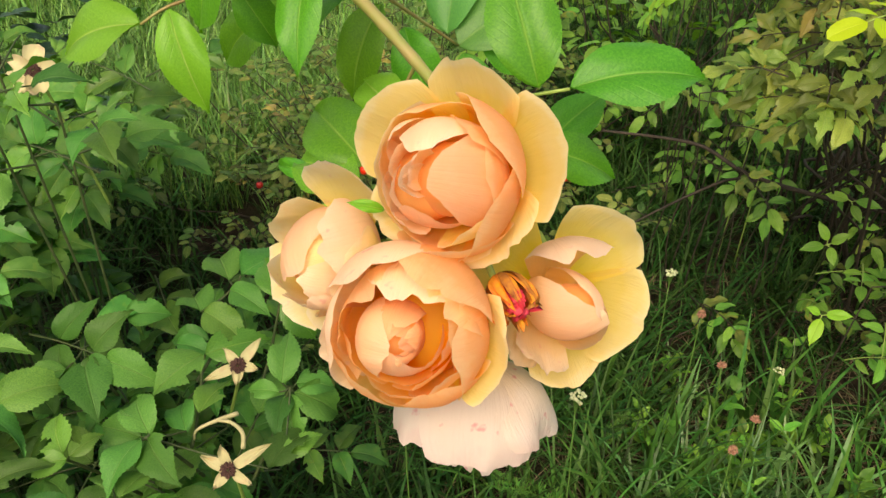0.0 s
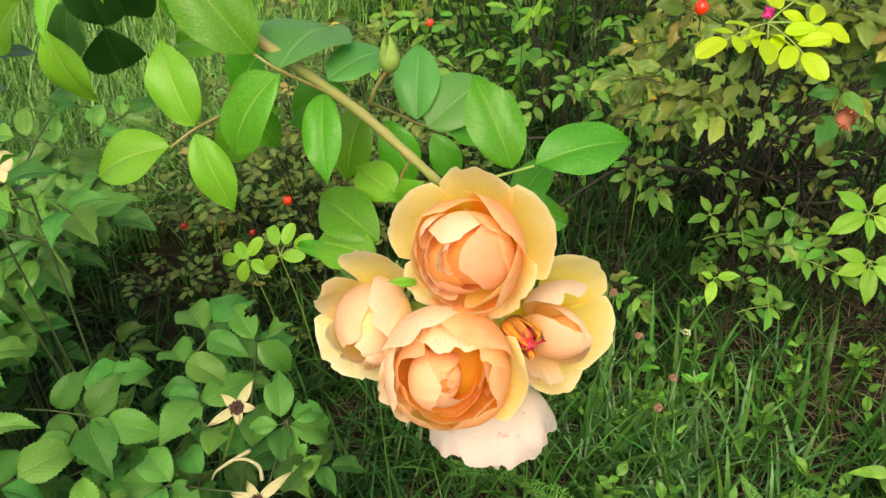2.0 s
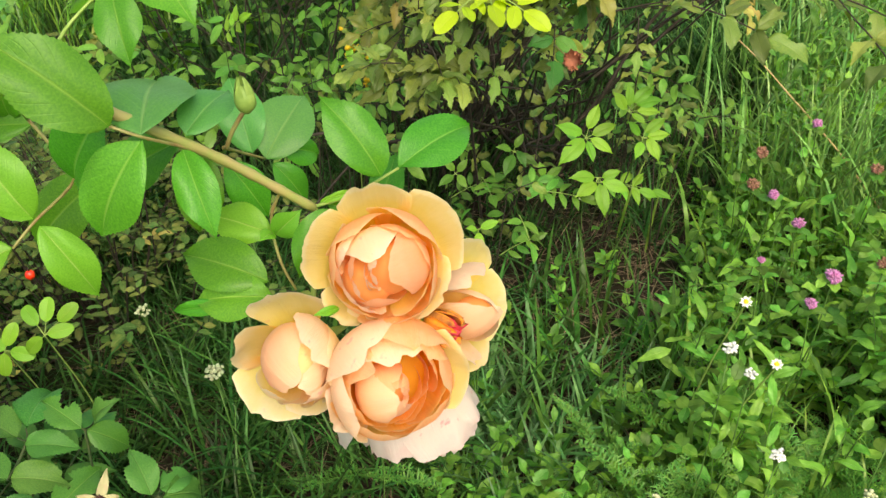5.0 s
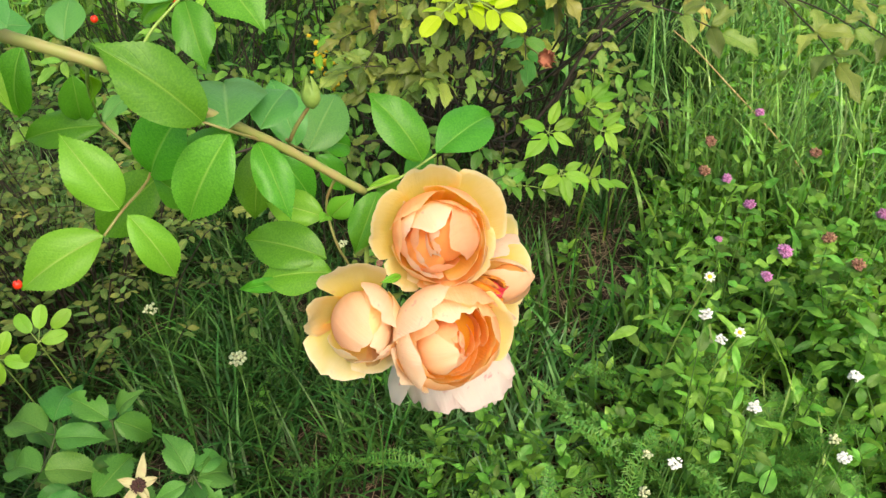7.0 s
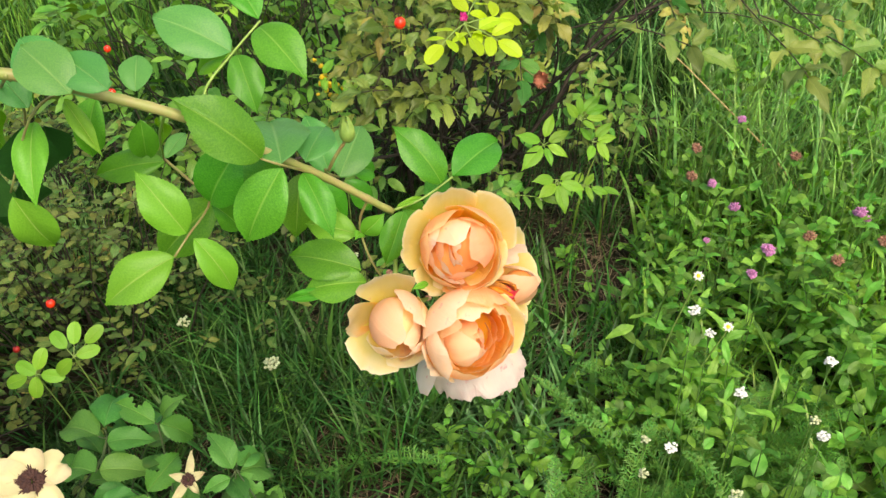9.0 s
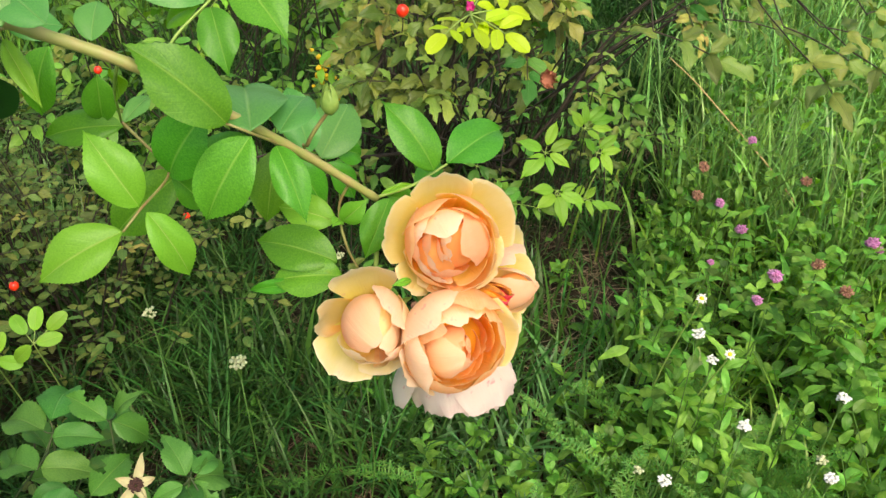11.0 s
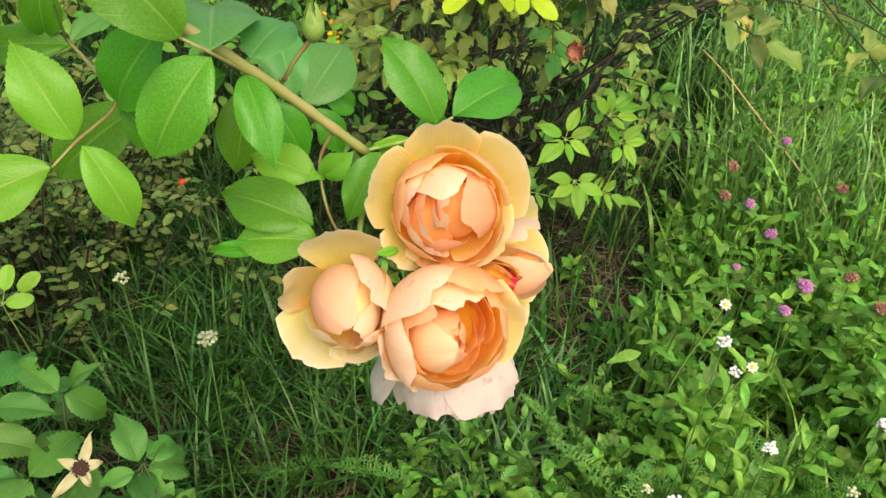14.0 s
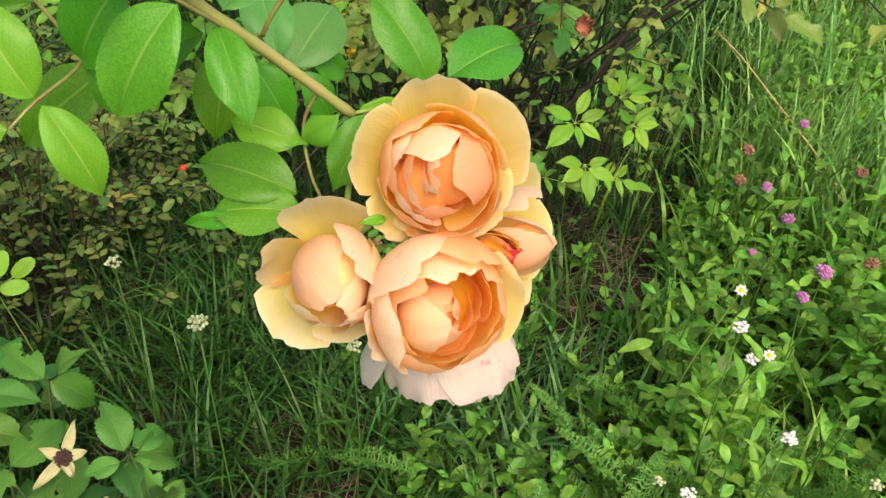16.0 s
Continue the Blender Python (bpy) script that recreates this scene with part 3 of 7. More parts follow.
    blades("turf_grass", x, y, np.full(n, -0.006), rng.uniform(0.06, 0.13, n), rng.uniform(0.0030, 0.0064, n), rng.uniform(0.3, 1.7, n), rng.uniform(0, 6.283, n), MAT_GRASS_TURF, segs=5,
           label="upright green grass blades standing in thin turf")
    n = 1900
    x, y = rng.uniform(0.60, 1.25, n), rng.uniform(0.35, 1.15, n)
    keep = rng.uniform(0, 1, n) < np.clip(0.5 + 1.3 * value_noise(x, y, 6.0, 2.6), 0.05, 1) * soil_gap(x, y)
    x, y = x[keep], y[keep]
    n = len(x)
    blades("turf_grass", x, y, np.full(n, -0.006), rng.uniform(0.06, 0.15, n), rng.uniform(0.0024, 0.0055, n), rng.uniform(0.5, 2.2, n), rng.uniform(0, 6.283, n), MAT_GRASS_BROAD, segs=6,
           label="green fine grass between shrub and meadow")
    n = 240
    x, y = rng.uniform(0.34, 0.62, n), rng.uniform(0.52, 0.84, n)
    blades("broad_grass", x, y, np.full(n, -0.01), rng.uniform(0.07, 0.17, n), rng.uniform(0.005, 0.010, n), rng.uniform(0.4, 1.8, n), rng.uniform(0, 6.283, n), MAT_GRASS_TURF, segs=7,
           label="light green broad blades bending over thin turf")
    n = 90
    x, y = rng.uniform(0.30, 0.78, n), rng.uniform(0.64, 0.94, n)
    blades("broad_grass", x, y, np.full(n, -0.01), rng.uniform(0.12, 0.26, n), rng.uniform(0.004, 0.009, n), rng.uniform(0.3, 1.4, n), rng.uniform(0, 6.283, n), MAT_GRASS_BROAD, segs=7,
           label="bright green broad grass blades between the tufts")
    n = 700
    x, y = rng.uniform(-0.02, 0.30, n), rng.uniform(0.72, 1.25, n)
    keep = rng.uniform(0, 1, n) < np.clip(0.5 + 1.5 * value_noise(x, y, 7.0, 1.9), 0.03, 1)
    x, y = x[keep], y[keep]
    n = len(x)
    blades("long_grass", x, y, np.full(n, -0.006), rng.uniform(0.12, 0.24, n), rng.uniform(0.0030, 0.0056, n), rng.uniform(0.7, 2.2, n), rng.uniform(0, 6.283, n), MAT_GRASS_BROAD, segs=7,
           label="light green arching grass blades behind the low bush")
    n = 500
    x, y = rng.uniform(0.35, 1.25, n), rng.uniform(0.92, 1.6, n)
    blades("turf_grass", x, y, np.full(n, -0.01), rng.uniform(0.07, 0.17, n), rng.uniform(0.003, 0.006, n), rng.uniform(0.5, 2.2, n), rng.uniform(0, 6.283, n), MAT_GRASS_SHADE, segs=5,
           label="grass blades under the shrub's edge, shade put into their dark green")
    # lawn all round, thinning out with distance
    n = 60000
    rad, a = 0.6 + np.abs(rng.normal(0, 2.6, n)), rng.uniform(0, 6.283, n)
    x, y = 0.4 + rad * np.cos(a), 1.0 + rad * np.sin(a)
    keep = (np.hypot(x - 0.4, y - 0.9) > 1.75 + 0.5 * value_noise(x, y, 0.9, 5.5)) | ((x < -0.9) & (y > 0.3)) | (y < -0.05)
    x, y = x[keep], y[keep]
    n = len(x)
    blades("lawn_grass", x, y, np.full(n, -0.01), rng.uniform(0.08, 0.24, n), rng.uniform(0.004, 0.010, n), rng.uniform(0.3, 1.6, n), rng.uniform(0, 6.283, n), MAT_GRASS_BROAD, segs=3,
           label="green lawn grass spreading round the beds")
    # bunches of broad blades, each spreading from one crown
    cx = np.concatenate([[0.62, 0.66, 0.36, 0.33, 0.30, 0.46, 0.52], rng.uniform(0.15, 1.0, 16)])
    cy = np.concatenate([[0.80, 0.77, 0.80, 0.84, 0.76, 0.62, 0.72], rng.uniform(0.30, 1.0, 16)])
    k = rng.integers(5, 11, len(cx))
    x, y = np.repeat(cx, k), np.repeat(cy, k)
    n = len(x)
    a = rng.uniform(0, 6.283, n)
    blades("broad_grass", x + 0.012 * np.cos(a), y + 0.012 * np.sin(a), np.full(n, -0.01), rng.uniform(0.09, 0.22, n), rng.uniform(0.006, 0.013, n), rng.uniform(0.25, 1.3, n), a, MAT_GRASS_BROAD, segs=7,
           label="bunches of broad bright green grass blades in the turf")
    n = 7000
    x, y = rng.uniform(-0.1, 2.0, n), rng.uniform(0.1, 1.3, n)
    z = np.array([ground_height(a, b) for a, b in zip(x, y)]) + 0.004
    blades("straw_litter", x, y, z, rng.uniform(0.03, 0.13, n), rng.uniform(0.0010, 0.0026, n), np.full(n, 5.6), rng.uniform(0, 6.283, n), MAT_STRAW, segs=2, curl=0.03,
           label="dry straw-coloured grass litter lying on soil", category="litter")


build_grass()


def joined_leaves(name, template, mats, parent=None, label="", category="", material=None):
    """Many small leaves in one mesh: template mesh data set at each matrix."""
    tv = np.array([v.co[:] for v in template.vertices])
    tf = np.array([p.vertices[:] for p in template.polygons])
    uvl = template.uv_layers["uv"].data
    tuv = np.zeros((len(tv), 2))
    for p in template.polygons:
        for li, vi in zip(p.loop_indices, p.vertices):
            tuv[vi] = uvl[li].uv[:]
    ms = np.array([np.array(m) for m in mats])
    hv = np.concatenate([tv, np.ones((len(tv), 1))], 1)
    v = np.einsum("nij,kj->nki", ms, hv)[:, :, :3]
    f = (np.arange(len(ms)) * len(tv))[:, None, None] + tf[None]
    me = quad_mesh(name, v.reshape(-1, 3), f.reshape(-1, 4), material or template.materials[0], np.tile(tuv, (len(ms), 1)))
    ob = new(name, me)
    if parent is not None:
        ob.parent = parent
    return tagged(ob, label, category, kind="stuff")


TINY = leaflet_mesh("tiny_leaf", MAT_WEED, 0.5, 0.3, 0.25, 0.2, teeth=3, tooth=0.0, nu=5, wave=0.05, seed=3)
TINY_ROUND = leaflet_mesh("tiny_round_leaf", MAT_WEED, 0.8, 0.3, 0.2, 0.2, teeth=3, tooth=0.0, nu=5, wave=0.05, seed=4, blunt=1)
TINY_LONG = leaflet_mesh("tiny_long_leaf", MAT_WEED, 0.3, 0.3, 0.3, 0.2, teeth=4, tooth=0.01, nu=5, wave=0.05, seed=5)


def weed_matrices(n, x0, x1, y0, y1, size, height, leaves, seed, dens=None, upright=0.5, shoot=0.0):
    """Leaves set spirally up short shoots; returns their matrices."""
    r = random.Random(seed)
    out = []
    tries = 0
    while len(out) < n and tries < n * 40:
        tries += 1
        x, y = r.uniform(x0, x1), r.uniform(y0, y1)
        if dens is not None and r.random() > dens(x, y):
            continue
        h = height * r.uniform(0.3, 1.15)
        k = r.randint(*leaves)
        lx, ly = r.uniform(-0.25, 0.25), r.uniform(-0.25, 0.25)
        a = r.uniform(0, 6.283)
        for i in range(k):
            a += 2.4 + r.uniform(-0.4, 0.4)
            g = (i + 1) / k
            s = size * r.uniform(0.6, 1.2) * (1.15 - 0.65 * g * shoot)
            z = h * (0.2 + 0.8 * g) + 0.01
            b = (x + lx * z + 0.006 * math.cos(a), y + ly * z + 0.006 * math.sin(a), z)
            el = (r.uniform(-0.5, 0.9) + 0.7 * shoot * g) * upright
            t = (b[0] + s * math.cos(a) * math.cos(el), b[1] + s * math.sin(a) * math.cos(el), b[2] + s * math.sin(el))
            out.append(leaf_matrix(b, t, (r.uniform(-0.6, 0.6), r.uniform(-0.6, 0.6), 1), r.uniform(0.8, 1.15)))
    return out


def meadow(x, y):
    side = 0.44 + 0.54 * (x - 0.55) - y
    inside = 1 / (1 + math.exp(-side * 14))
    return min(1, max(0.0, inside * (0.55 + 1.1 * noise.noise(Vector((x * 4, y * 4, 9))))))


def clover_patch(x, y):
    return meadow(x, y) * math.exp(-((x - 0.92) / 0.36) ** 2 - ((y - 0.42) / 0.28) ** 2)


def paired_shoots(n, box, seed, dens, size, height, stems):
    """Upright shoots with pairs of opposite leaves, each pair crossing the one below."""
    r = random.Random(seed)
    out, made = [], 0
    while made < n:
        x, y = r.uniform(box[0], box[1]), r.uniform(box[2], box[3])
        if r.random() > dens(x, y):
            continue
        made += 1
        h, nodes = r.uniform(*height), r.randint(3, 5)
        lx, ly, a = r.uniform(-0.4, 0.4), r.uniform(-0.4, 0.4), r.uniform(0, 6.283)
        for i in range(nodes):
            g = (i + 1) / nodes
            b = Vector((x + lx * h * g, y + ly * h * g, h * g))
            s = r.uniform(*size) * (1.1 - 0.45 * g)
            el = r.uniform(0.0, 0.5) + 0.45 * g
            for q in (0, math.pi):
                c = a + q + r.uniform(-0.25, 0.25)
                t = b + Vector((math.cos(c) * math.cos(el), math.sin(c) * math.cos(el), math.sin(el))) * s
                out.append(leaf_matrix(b, t, (r.uniform(-0.35, 0.35), r.uniform(-0.35, 0.35), 1), r.uniform(0.85, 1.2)))
            a += 1.571 + r.uniform(-0.3, 0.3)
        stems.append(([(x, y, -0.005), (x + lx * h * 0.5, y + ly * h * 0.45, h * 0.5), (x + lx * h, y + ly * h, h)], 0.0013, 0.0008))
    return out


def trifoliate(n, seed, dens):
    """Clover leaves: three leaflets spread from one stalk's end."""
    r = random.Random(seed)
    out, made = [], 0
    while made < n:
        x, y = r.uniform(0.5, 1.7), r.uniform(0.0, 1.1)
        if r.random() > dens(x, y):
            continue
        made += 1
        z, a, s = r.uniform(0.06, 0.27), r.uniform(0, 6.283), r.uniform(0.016, 0.026)
        nx, ny = r.uniform(-0.5, 0.5), r.uniform(-0.5, 0.5)
        for i in range(3):
            c = a + 2.094 * i
            d = Vector((math.cos(c), math.sin(c), r.uniform(-0.15, 0.35) - nx * math.cos(c) - ny * math.sin(c))).normalized()
            out.append(leaf_matrix((x, y, z), Vector((x, y, z)) + d * s, (nx, ny, 1), r.uniform(0.8, 1.05)))
    return out


def turf(x, y):
    inside = 1 / (1 + math.exp(-(x - 0.24) * 16)) / (1 + math.exp((y - 0.98) * 16))
    return min(1, max(0.0, float(soil_gap(np.array([x]), np.array([y]))[0]) * inside * (0.35 + 1.2 * noise.noise(Vector((x * 5, y * 5, 3))))))


LANCE = leaflet_mesh("lance_leaf", MAT_FLEABANE, 0.27, 0.35, 0.35, 0.3, teeth=6, tooth=0.012, nu=7, wave=0.05, seed=6, acute=0.7, pillow=0.8)


def leafy_stems(n, seed, stems):
    """Upright stems with long pointed leaves set in a spiral."""
    r = random.Random(seed)
    out = []
    for i in range(n):
        x, y = (r.gauss(0.66, 0.07), r.gauss(0.42, 0.06)) if i % 2 else (r.uniform(0.6, 1.6), r.uniform(0.1, 0.7))
        h, k, a = r.uniform(0.14, 0.30), r.randint(7, 11), r.uniform(0, 6.283)
        lx, ly = r.uniform(-0.3, 0.2), r.uniform(-0.35, 0.1)
        for j in range(k):
            g = (j + 1) / k
            a += 2.4 + r.uniform(-0.3, 0.3)
            b = Vector((x + lx * h * g, y + ly * h * g, h * (0.15 + 0.85 * g)))
            el = r.uniform(0.1, 0.5) + 0.5 * g
            t = b + Vector((math.cos(a) * math.cos(el), math.sin(a) * math.cos(el), math.sin(el))) * r.uniform(0.05, 0.085) * (1.1 - 0.5 * g)
            out.append(leaf_matrix(b, t, (r.uniform(-0.3, 0.3), r.uniform(-0.3, 0.3), 1), r.uniform(0.85, 1.15)))
        stems.append(([(x, y, -0.005), (x + lx * h * 0.5, y + ly * h * 0.5, h * 0.5), (x + lx * h, y + ly * h, h)], 0.0016, 0.0008))
    return out


def build_weeds():
    stems = []
    joined_leaves("clover_leaves", TINY_ROUND, trifoliate(210, 11, clover_patch), label="bright green clover leaves crowding the meadow", category="clover")
    joined_leaves("turf_weeds", TINY, paired_shoots(310, (0.1, 1.3, 0.1, 1.05), 15, turf, (0.026, 0.046), (0.04, 0.13), stems), label="small leafy green weeds dotted over thin turf", category="weeds")
    joined_leaves("leafy_weeds", TINY, paired_shoots(340, (0.35, 2.0, 0.0, 1.4), 16, meadow, (0.028, 0.055), (0.10, 0.26), stems), label="leafy green weed shoots standing among the grass", category="weeds")
    joined_leaves("broadleaf_weeds", TINY, weed_matrices(460, 0.15, 2.4, 0.0, 1.9, 0.034, 0.20, (6, 12), 12, lambda x, y: meadow(x, y) + 0.01, 0.8, 1.0), label="leafy green weed rosettes among the grass", category="weeds")
    joined_leaves("willow_weeds", TINY_LONG, weed_matrices(2600, 0.6, 2.8, 0.0, 2.0, 0.058, 0.34, (8, 14), 13, meadow, 0.9, 0.8), label="tall narrow-leaved green weeds in the meadow", category="weeds")
    joined_leaves("fleabane_leaves", LANCE, leafy_stems(30, 17, stems), label="long pointed bright green fleabane leaves under the daisies", category="fleabane")
    tagged(new("weed_stems", tubes("weed_stems", stems, MAT_WEED_STALK, 4, 3)), "thin green stems of the leafy weeds", "weeds", kind="stuff")


build_weeds()


def build_yarrow():
    """Feathery yarrow fronds: a rib with many thin side leaflets."""
    r = random.Random(21)
    vs, qs = [], []

    def strip(a, b, w, nrm):
        d = Vector(b) - Vector(a)
        s = d.cross(nrm).normalized() * w
        k = len(vs)
        vs.extend([Vector(a) - s, Vector(a) + s, Vector(b) + s * 0.4, Vector(b) - s * 0.4])
        qs.append((k, k + 1, k + 2, k + 3))

    spots = [(r.gauss(0.52, 0.10), r.gauss(0.28, 0.08)) for _ in range(230)] + [(r.gauss(0.18, 0.06), r.gauss(0.80, 0.1)) for _ in range(4)] + [(r.uniform(0.3, 1.3), r.uniform(0.1, 0.6)) for _ in range(110)]
    for x, y in spots:
        a, ln = r.uniform(0, 6.283), r.uniform(0.08, 0.17)
        base = Vector((x, y, r.uniform(0.0, 0.10)))
        el = r.uniform(0.1, 0.95)
        d = Vector((math.cos(a) * math.cos(el), math.sin(a) * math.cos(el), math.sin(el)))
        prev = base
        nrm = Vector((-math.cos(a) * math.sin(el), -math.sin(a) * math.sin(el), math.cos(el)))
        side = d.cross(nrm)
        m = 26
        bend = r.uniform(0.2, 1.0)
        for i in range(1, m + 1):
            d2 = (d - Vector((0, 0, bend * (i / m) ** 2)) + side * r.uniform(-0.12, 0.12)).normalized()
            p = prev + d2 * ln / m
            strip(prev, p, 0.0013, nrm)
            wl = (ln * 0.11 * math.sin(math.pi * (0.12 + 0.85 * i / m)) + 0.0015) * r.uniform(0.65, 1.3)
            for sg in (-1, 1):
                q = p + (side * sg * 0.9 + d2 * r.uniform(0.2, 0.9) + nrm * r.uniform(-0.2, 0.7)).normalized() * wl
                strip(p, q, 0.0013, nrm)
                for at_ in (0.4, 0.7):
                    mid = p.lerp(q, at_)
                    strip(mid, mid + (d2 * 0.9 + side * sg * 0.2 + nrm * r.uniform(0, 0.7)) * wl * 0.45, 0.0012, nrm)
                    strip(mid, mid + (side * sg * 0.9 - d2 * 0.3 + nrm * r.uniform(0, 0.7)) * wl * 0.4, 0.0012, nrm)
            prev = p
    me = quad_mesh("yarrow_leaves", [v[:] for v in vs], qs, MAT_YARROW)
    tagged(new("yarrow_leaves", me), "feathery bright green yarrow leaves in the meadow", "yarrow", kind="stuff")


build_yarrow()


# ---- the apricot roses ----
def petal_mesh(name, mat, prof, wid, rc, rounding=0.32, ruffle=0.0012, notch=0.0, seed=0, nu=19, nv=19, edge=0.02, slide=0.0, roll=0.0, point=0.0):
    """A petal in the plane of its azimuth: prof (r, z) from claw to tip, half widths, radii of its cupping, all in mm; roll: how far its rim turns outwards."""
    r = random.Random(seed)
    off = Vector((r.uniform(0, 50), r.uniform(0, 50), 0))
    vv = np.linspace(0, 1, nv) ** 0.9
    verts, uv = [], []
    uu = np.linspace(-1, 1, nu)
    fine = np.linspace(0, 1, 60)
    c = bezier(prof, fine)
    d = np.gradient(c, axis=0)
    d /= np.linalg.norm(d, axis=1)[:, None] + 1e-9
    wv = bezier([(w,) for w in wid], fine)[:, 0]
    rv = np.interp(fine, np.linspace(0, 1, len(rc)), rc)
    cut = r.uniform(-0.3, 0.3)
    for v in vv:
        for u in uu:
            top = 1 - rounding * abs(u) ** 2.3 - point * abs(u) + edge * noise.noise(off + Vector((u * 2.6, 0, 0))) * 2 + edge * 0.6 * noise.noise(off + Vector((u * 8, 7, 0)))
            top -= notch * math.exp(-((u - cut) / 0.13) ** 2)
            s = min(max(v * top, 0), 1)
            k = s * 59
            i0 = min(int(k), 58)
            fr = k - i0
            p = c[i0] * (1 - fr) + c[i0 + 1] * fr
            t = d[i0] * (1 - fr) + d[i0 + 1] * fr
            w = np.interp(s, fine, wv)
            rad = np.interp(s, fine, rv)
            th = max(-2.6, min(2.6, w * u / rad))
            tang, inward = rad * math.sin(th) + slide * s, rad * (1 - math.cos(th))
            nr, nz = -t[1], t[0]
            wob = 1000 * ruffle * (s ** 2) * (noise.noise(off + Vector((u * 1.7, s * 1.5, 3))) * 1.6 + 0.7 * noise.noise(off + Vector((u * 5, s * 3, 5))) * abs(s) ** 2)
            wob -= roll * (max(0.0, (v - 0.72) / 0.28) ** 2 + 0.6 * v * max(0.0, (abs(u) - 0.75) / 0.25) ** 2)
            verts.append(((p[0] + nr * (inward + wob)) / 1000, tang / 1000, (p[1] + nz * (inward + wob)) / 1000))
            uv.append((0.5 + 0.5 * u, s / max(top, 0.3) if v > 0.6 else s))
    return mesh_from(name, verts, grid_faces(nu, nv), mat, uv)


class Rose:
    def __init__(self, label, origin, facing, stem_to, group="apricot roses on the branch", up=(0, 0, 1), calyx=-30):
        self.m = frame_of(origin, facing, up)
        self.root = empty("rose_blossom", label, "rose", group, self.m)
        self.seed = int(abs(origin[0]) * 9000) + int(abs(origin[2]) * 7000)
        self.calyx(calyx, stem_to)
        self.lean = Matrix.Identity(4)

    def petal(self, az, prof, wid, rc, mat, tilt=0.0, shift=(0, 0), **kw):
        self.seed += 1
        q = random.Random(self.seed)
        k = q.uniform(0.95, 1.05)
        prof = [(a * (k if i else 1), b + (q.uniform(-1.5, 1.5) if i > 1 else 0)) for i, (a, b) in enumerate(prof)]
        me = petal_mesh("petal", mat, prof, wid, rc, seed=self.seed, slide=q.uniform(-4, 4), **kw)
        m = self.lean @ Matrix.Translation((shift[0] / 1000, shift[1] / 1000, 0)) @ Matrix.Rotation(radians(az + q.uniform(-5, 5)), 4, "Z") @ Matrix.Rotation(radians(tilt + q.uniform(-4, 4)), 4, "X")
        return part("petal", me, self.root, m=m)

    def heart(self, radius, stretch, z, mat, x=0, y=0):
        """The tight innermost petals as one rounded body, added so gaps stay light."""
        part("heart", blob("heart", radius / 1000, stretch, mat, self.seed, 0.05, 24, 16), self.root, "tight inner petals as one filler body, keeping gaps light", self.lean @ Matrix.Translation((x / 1000, y / 1000, z / 1000)))

    def calyx(self, z, stem_to):
        cup = blob("calyx", 0.0052, 1.25, MAT_BUD, self.seed)
        part("calyx", cup, self.root, "green calyx under the petals", Matrix.Translation((0, 0, z / 1000 - 0.004)))
        for i in range(5):
            me = petal_mesh("sepal", MAT_BUD, [(2, z), (9, z - 1), (20, z + 1), (27, z - 5)], [2.5, 5, 3.5, 0.6], [9, 12, 12], rounding=0.1, seed=self.seed + i, nu=5, nv=9, edge=0.0)
            part("sepal", me, self.root, m=Matrix.Rotation(radians(72 * i + 20), 4, "Z"))
        inv = self.m.inverted()
        end = inv @ Vector(stem_to)
        a = Vector((0, 0, z / 1000 - 0.008))
        pts = [a, a + Vector((0, 0, -0.012)), a.lerp(end, 0.6) + Vector((0, 0, -0.004)), end]
        part("pedicel", tube("pedicel", pts, 0.0016, 0.0018, MAT_STEM_YOUNG), self.root, "green flower stalk")


JOINT = (0.014, 0.372, 0.838)

# open rose at the top: wide outer petals round a full cup with a wrapped, pleated heart
rose = Rose("open apricot rose with wide yellow outer petals, atop the cluster", (0.008, 0.290, 0.852), (-0.42, -0.78, 0.46), JOINT)
for az, r, w, zt, mat in ((160, 39, 20, 0, PET_OUT), (90, 43, 18, 1, PET_OUT), (26, 43, 23, -7, PET_OUT), (-34, 34, 18, -9, PET_OUT), (224, 37, 12, -12, PET_YEL), (272, 30, 20, -10, PET_OUT)):
    rose.petal(az, [(2, -29), (r * 0.58, -27), (r * 0.92, -15), (r, zt)], [5, w, w * 1.4, w * 0.9], [26, 38, 50], mat, rounding=0.30, ruffle=0.0022, notch=0.05 if az in (90, 224) else 0.0, roll=1.6)
for az, r, zt, w in ((-10, 29, 3, 28), (52, 29, 6, 27), (114, 27, 4, 22), (172, 27, 3, 22), (228, 27, 1, 23), (290, 29, 1, 28)):
    rose.petal(az, [(3, -28), (r * 1.02, -28), (r * 1.22, -7), (r * 0.86, zt + 3)], [6, w, w * 1.25, w * 0.75], [14, r, r * 1.08], PET_MID, rounding=0.30, ruffle=0.0010, roll=1.0)
for az, r, zt, w in ((20, 24, 5, 22), (68, 23, 6, 18), (318, 24, 2, 20)):
    rose.petal(az, [(3, -26), (r, -24), (r * 1.15, -4), (r * 0.88, zt + 4)], [5, w, w * 1.15, w * 0.6], [12, r * 0.92, r], PET_OUT if az == 318 else PET_MID, rounding=0.28, ruffle=0.0008, roll=0.8)
rose.heart(14, 0.95, -5, PET_HEART, 3, 0)
# the smooth petal that wraps the heart, its edge running down past the middle
rose.petal(4, [(2, -24), (22, -21), (27, 9), (-3, 15)], [6, 24, 26, 15], [13, 19.5, 18], PET_HEART, shift=(5, 1), rounding=0.22, ruffle=0.0014, edge=0.025)
# pale petal folded over the top
rose.petal(104, [(3, -24), (25, -18), (27, 8), (9, 15)], [5, 16, 19, 15], [12, 19, 20], PET_BLUSH, rounding=0.34, ruffle=0.0012, edge=0.03)
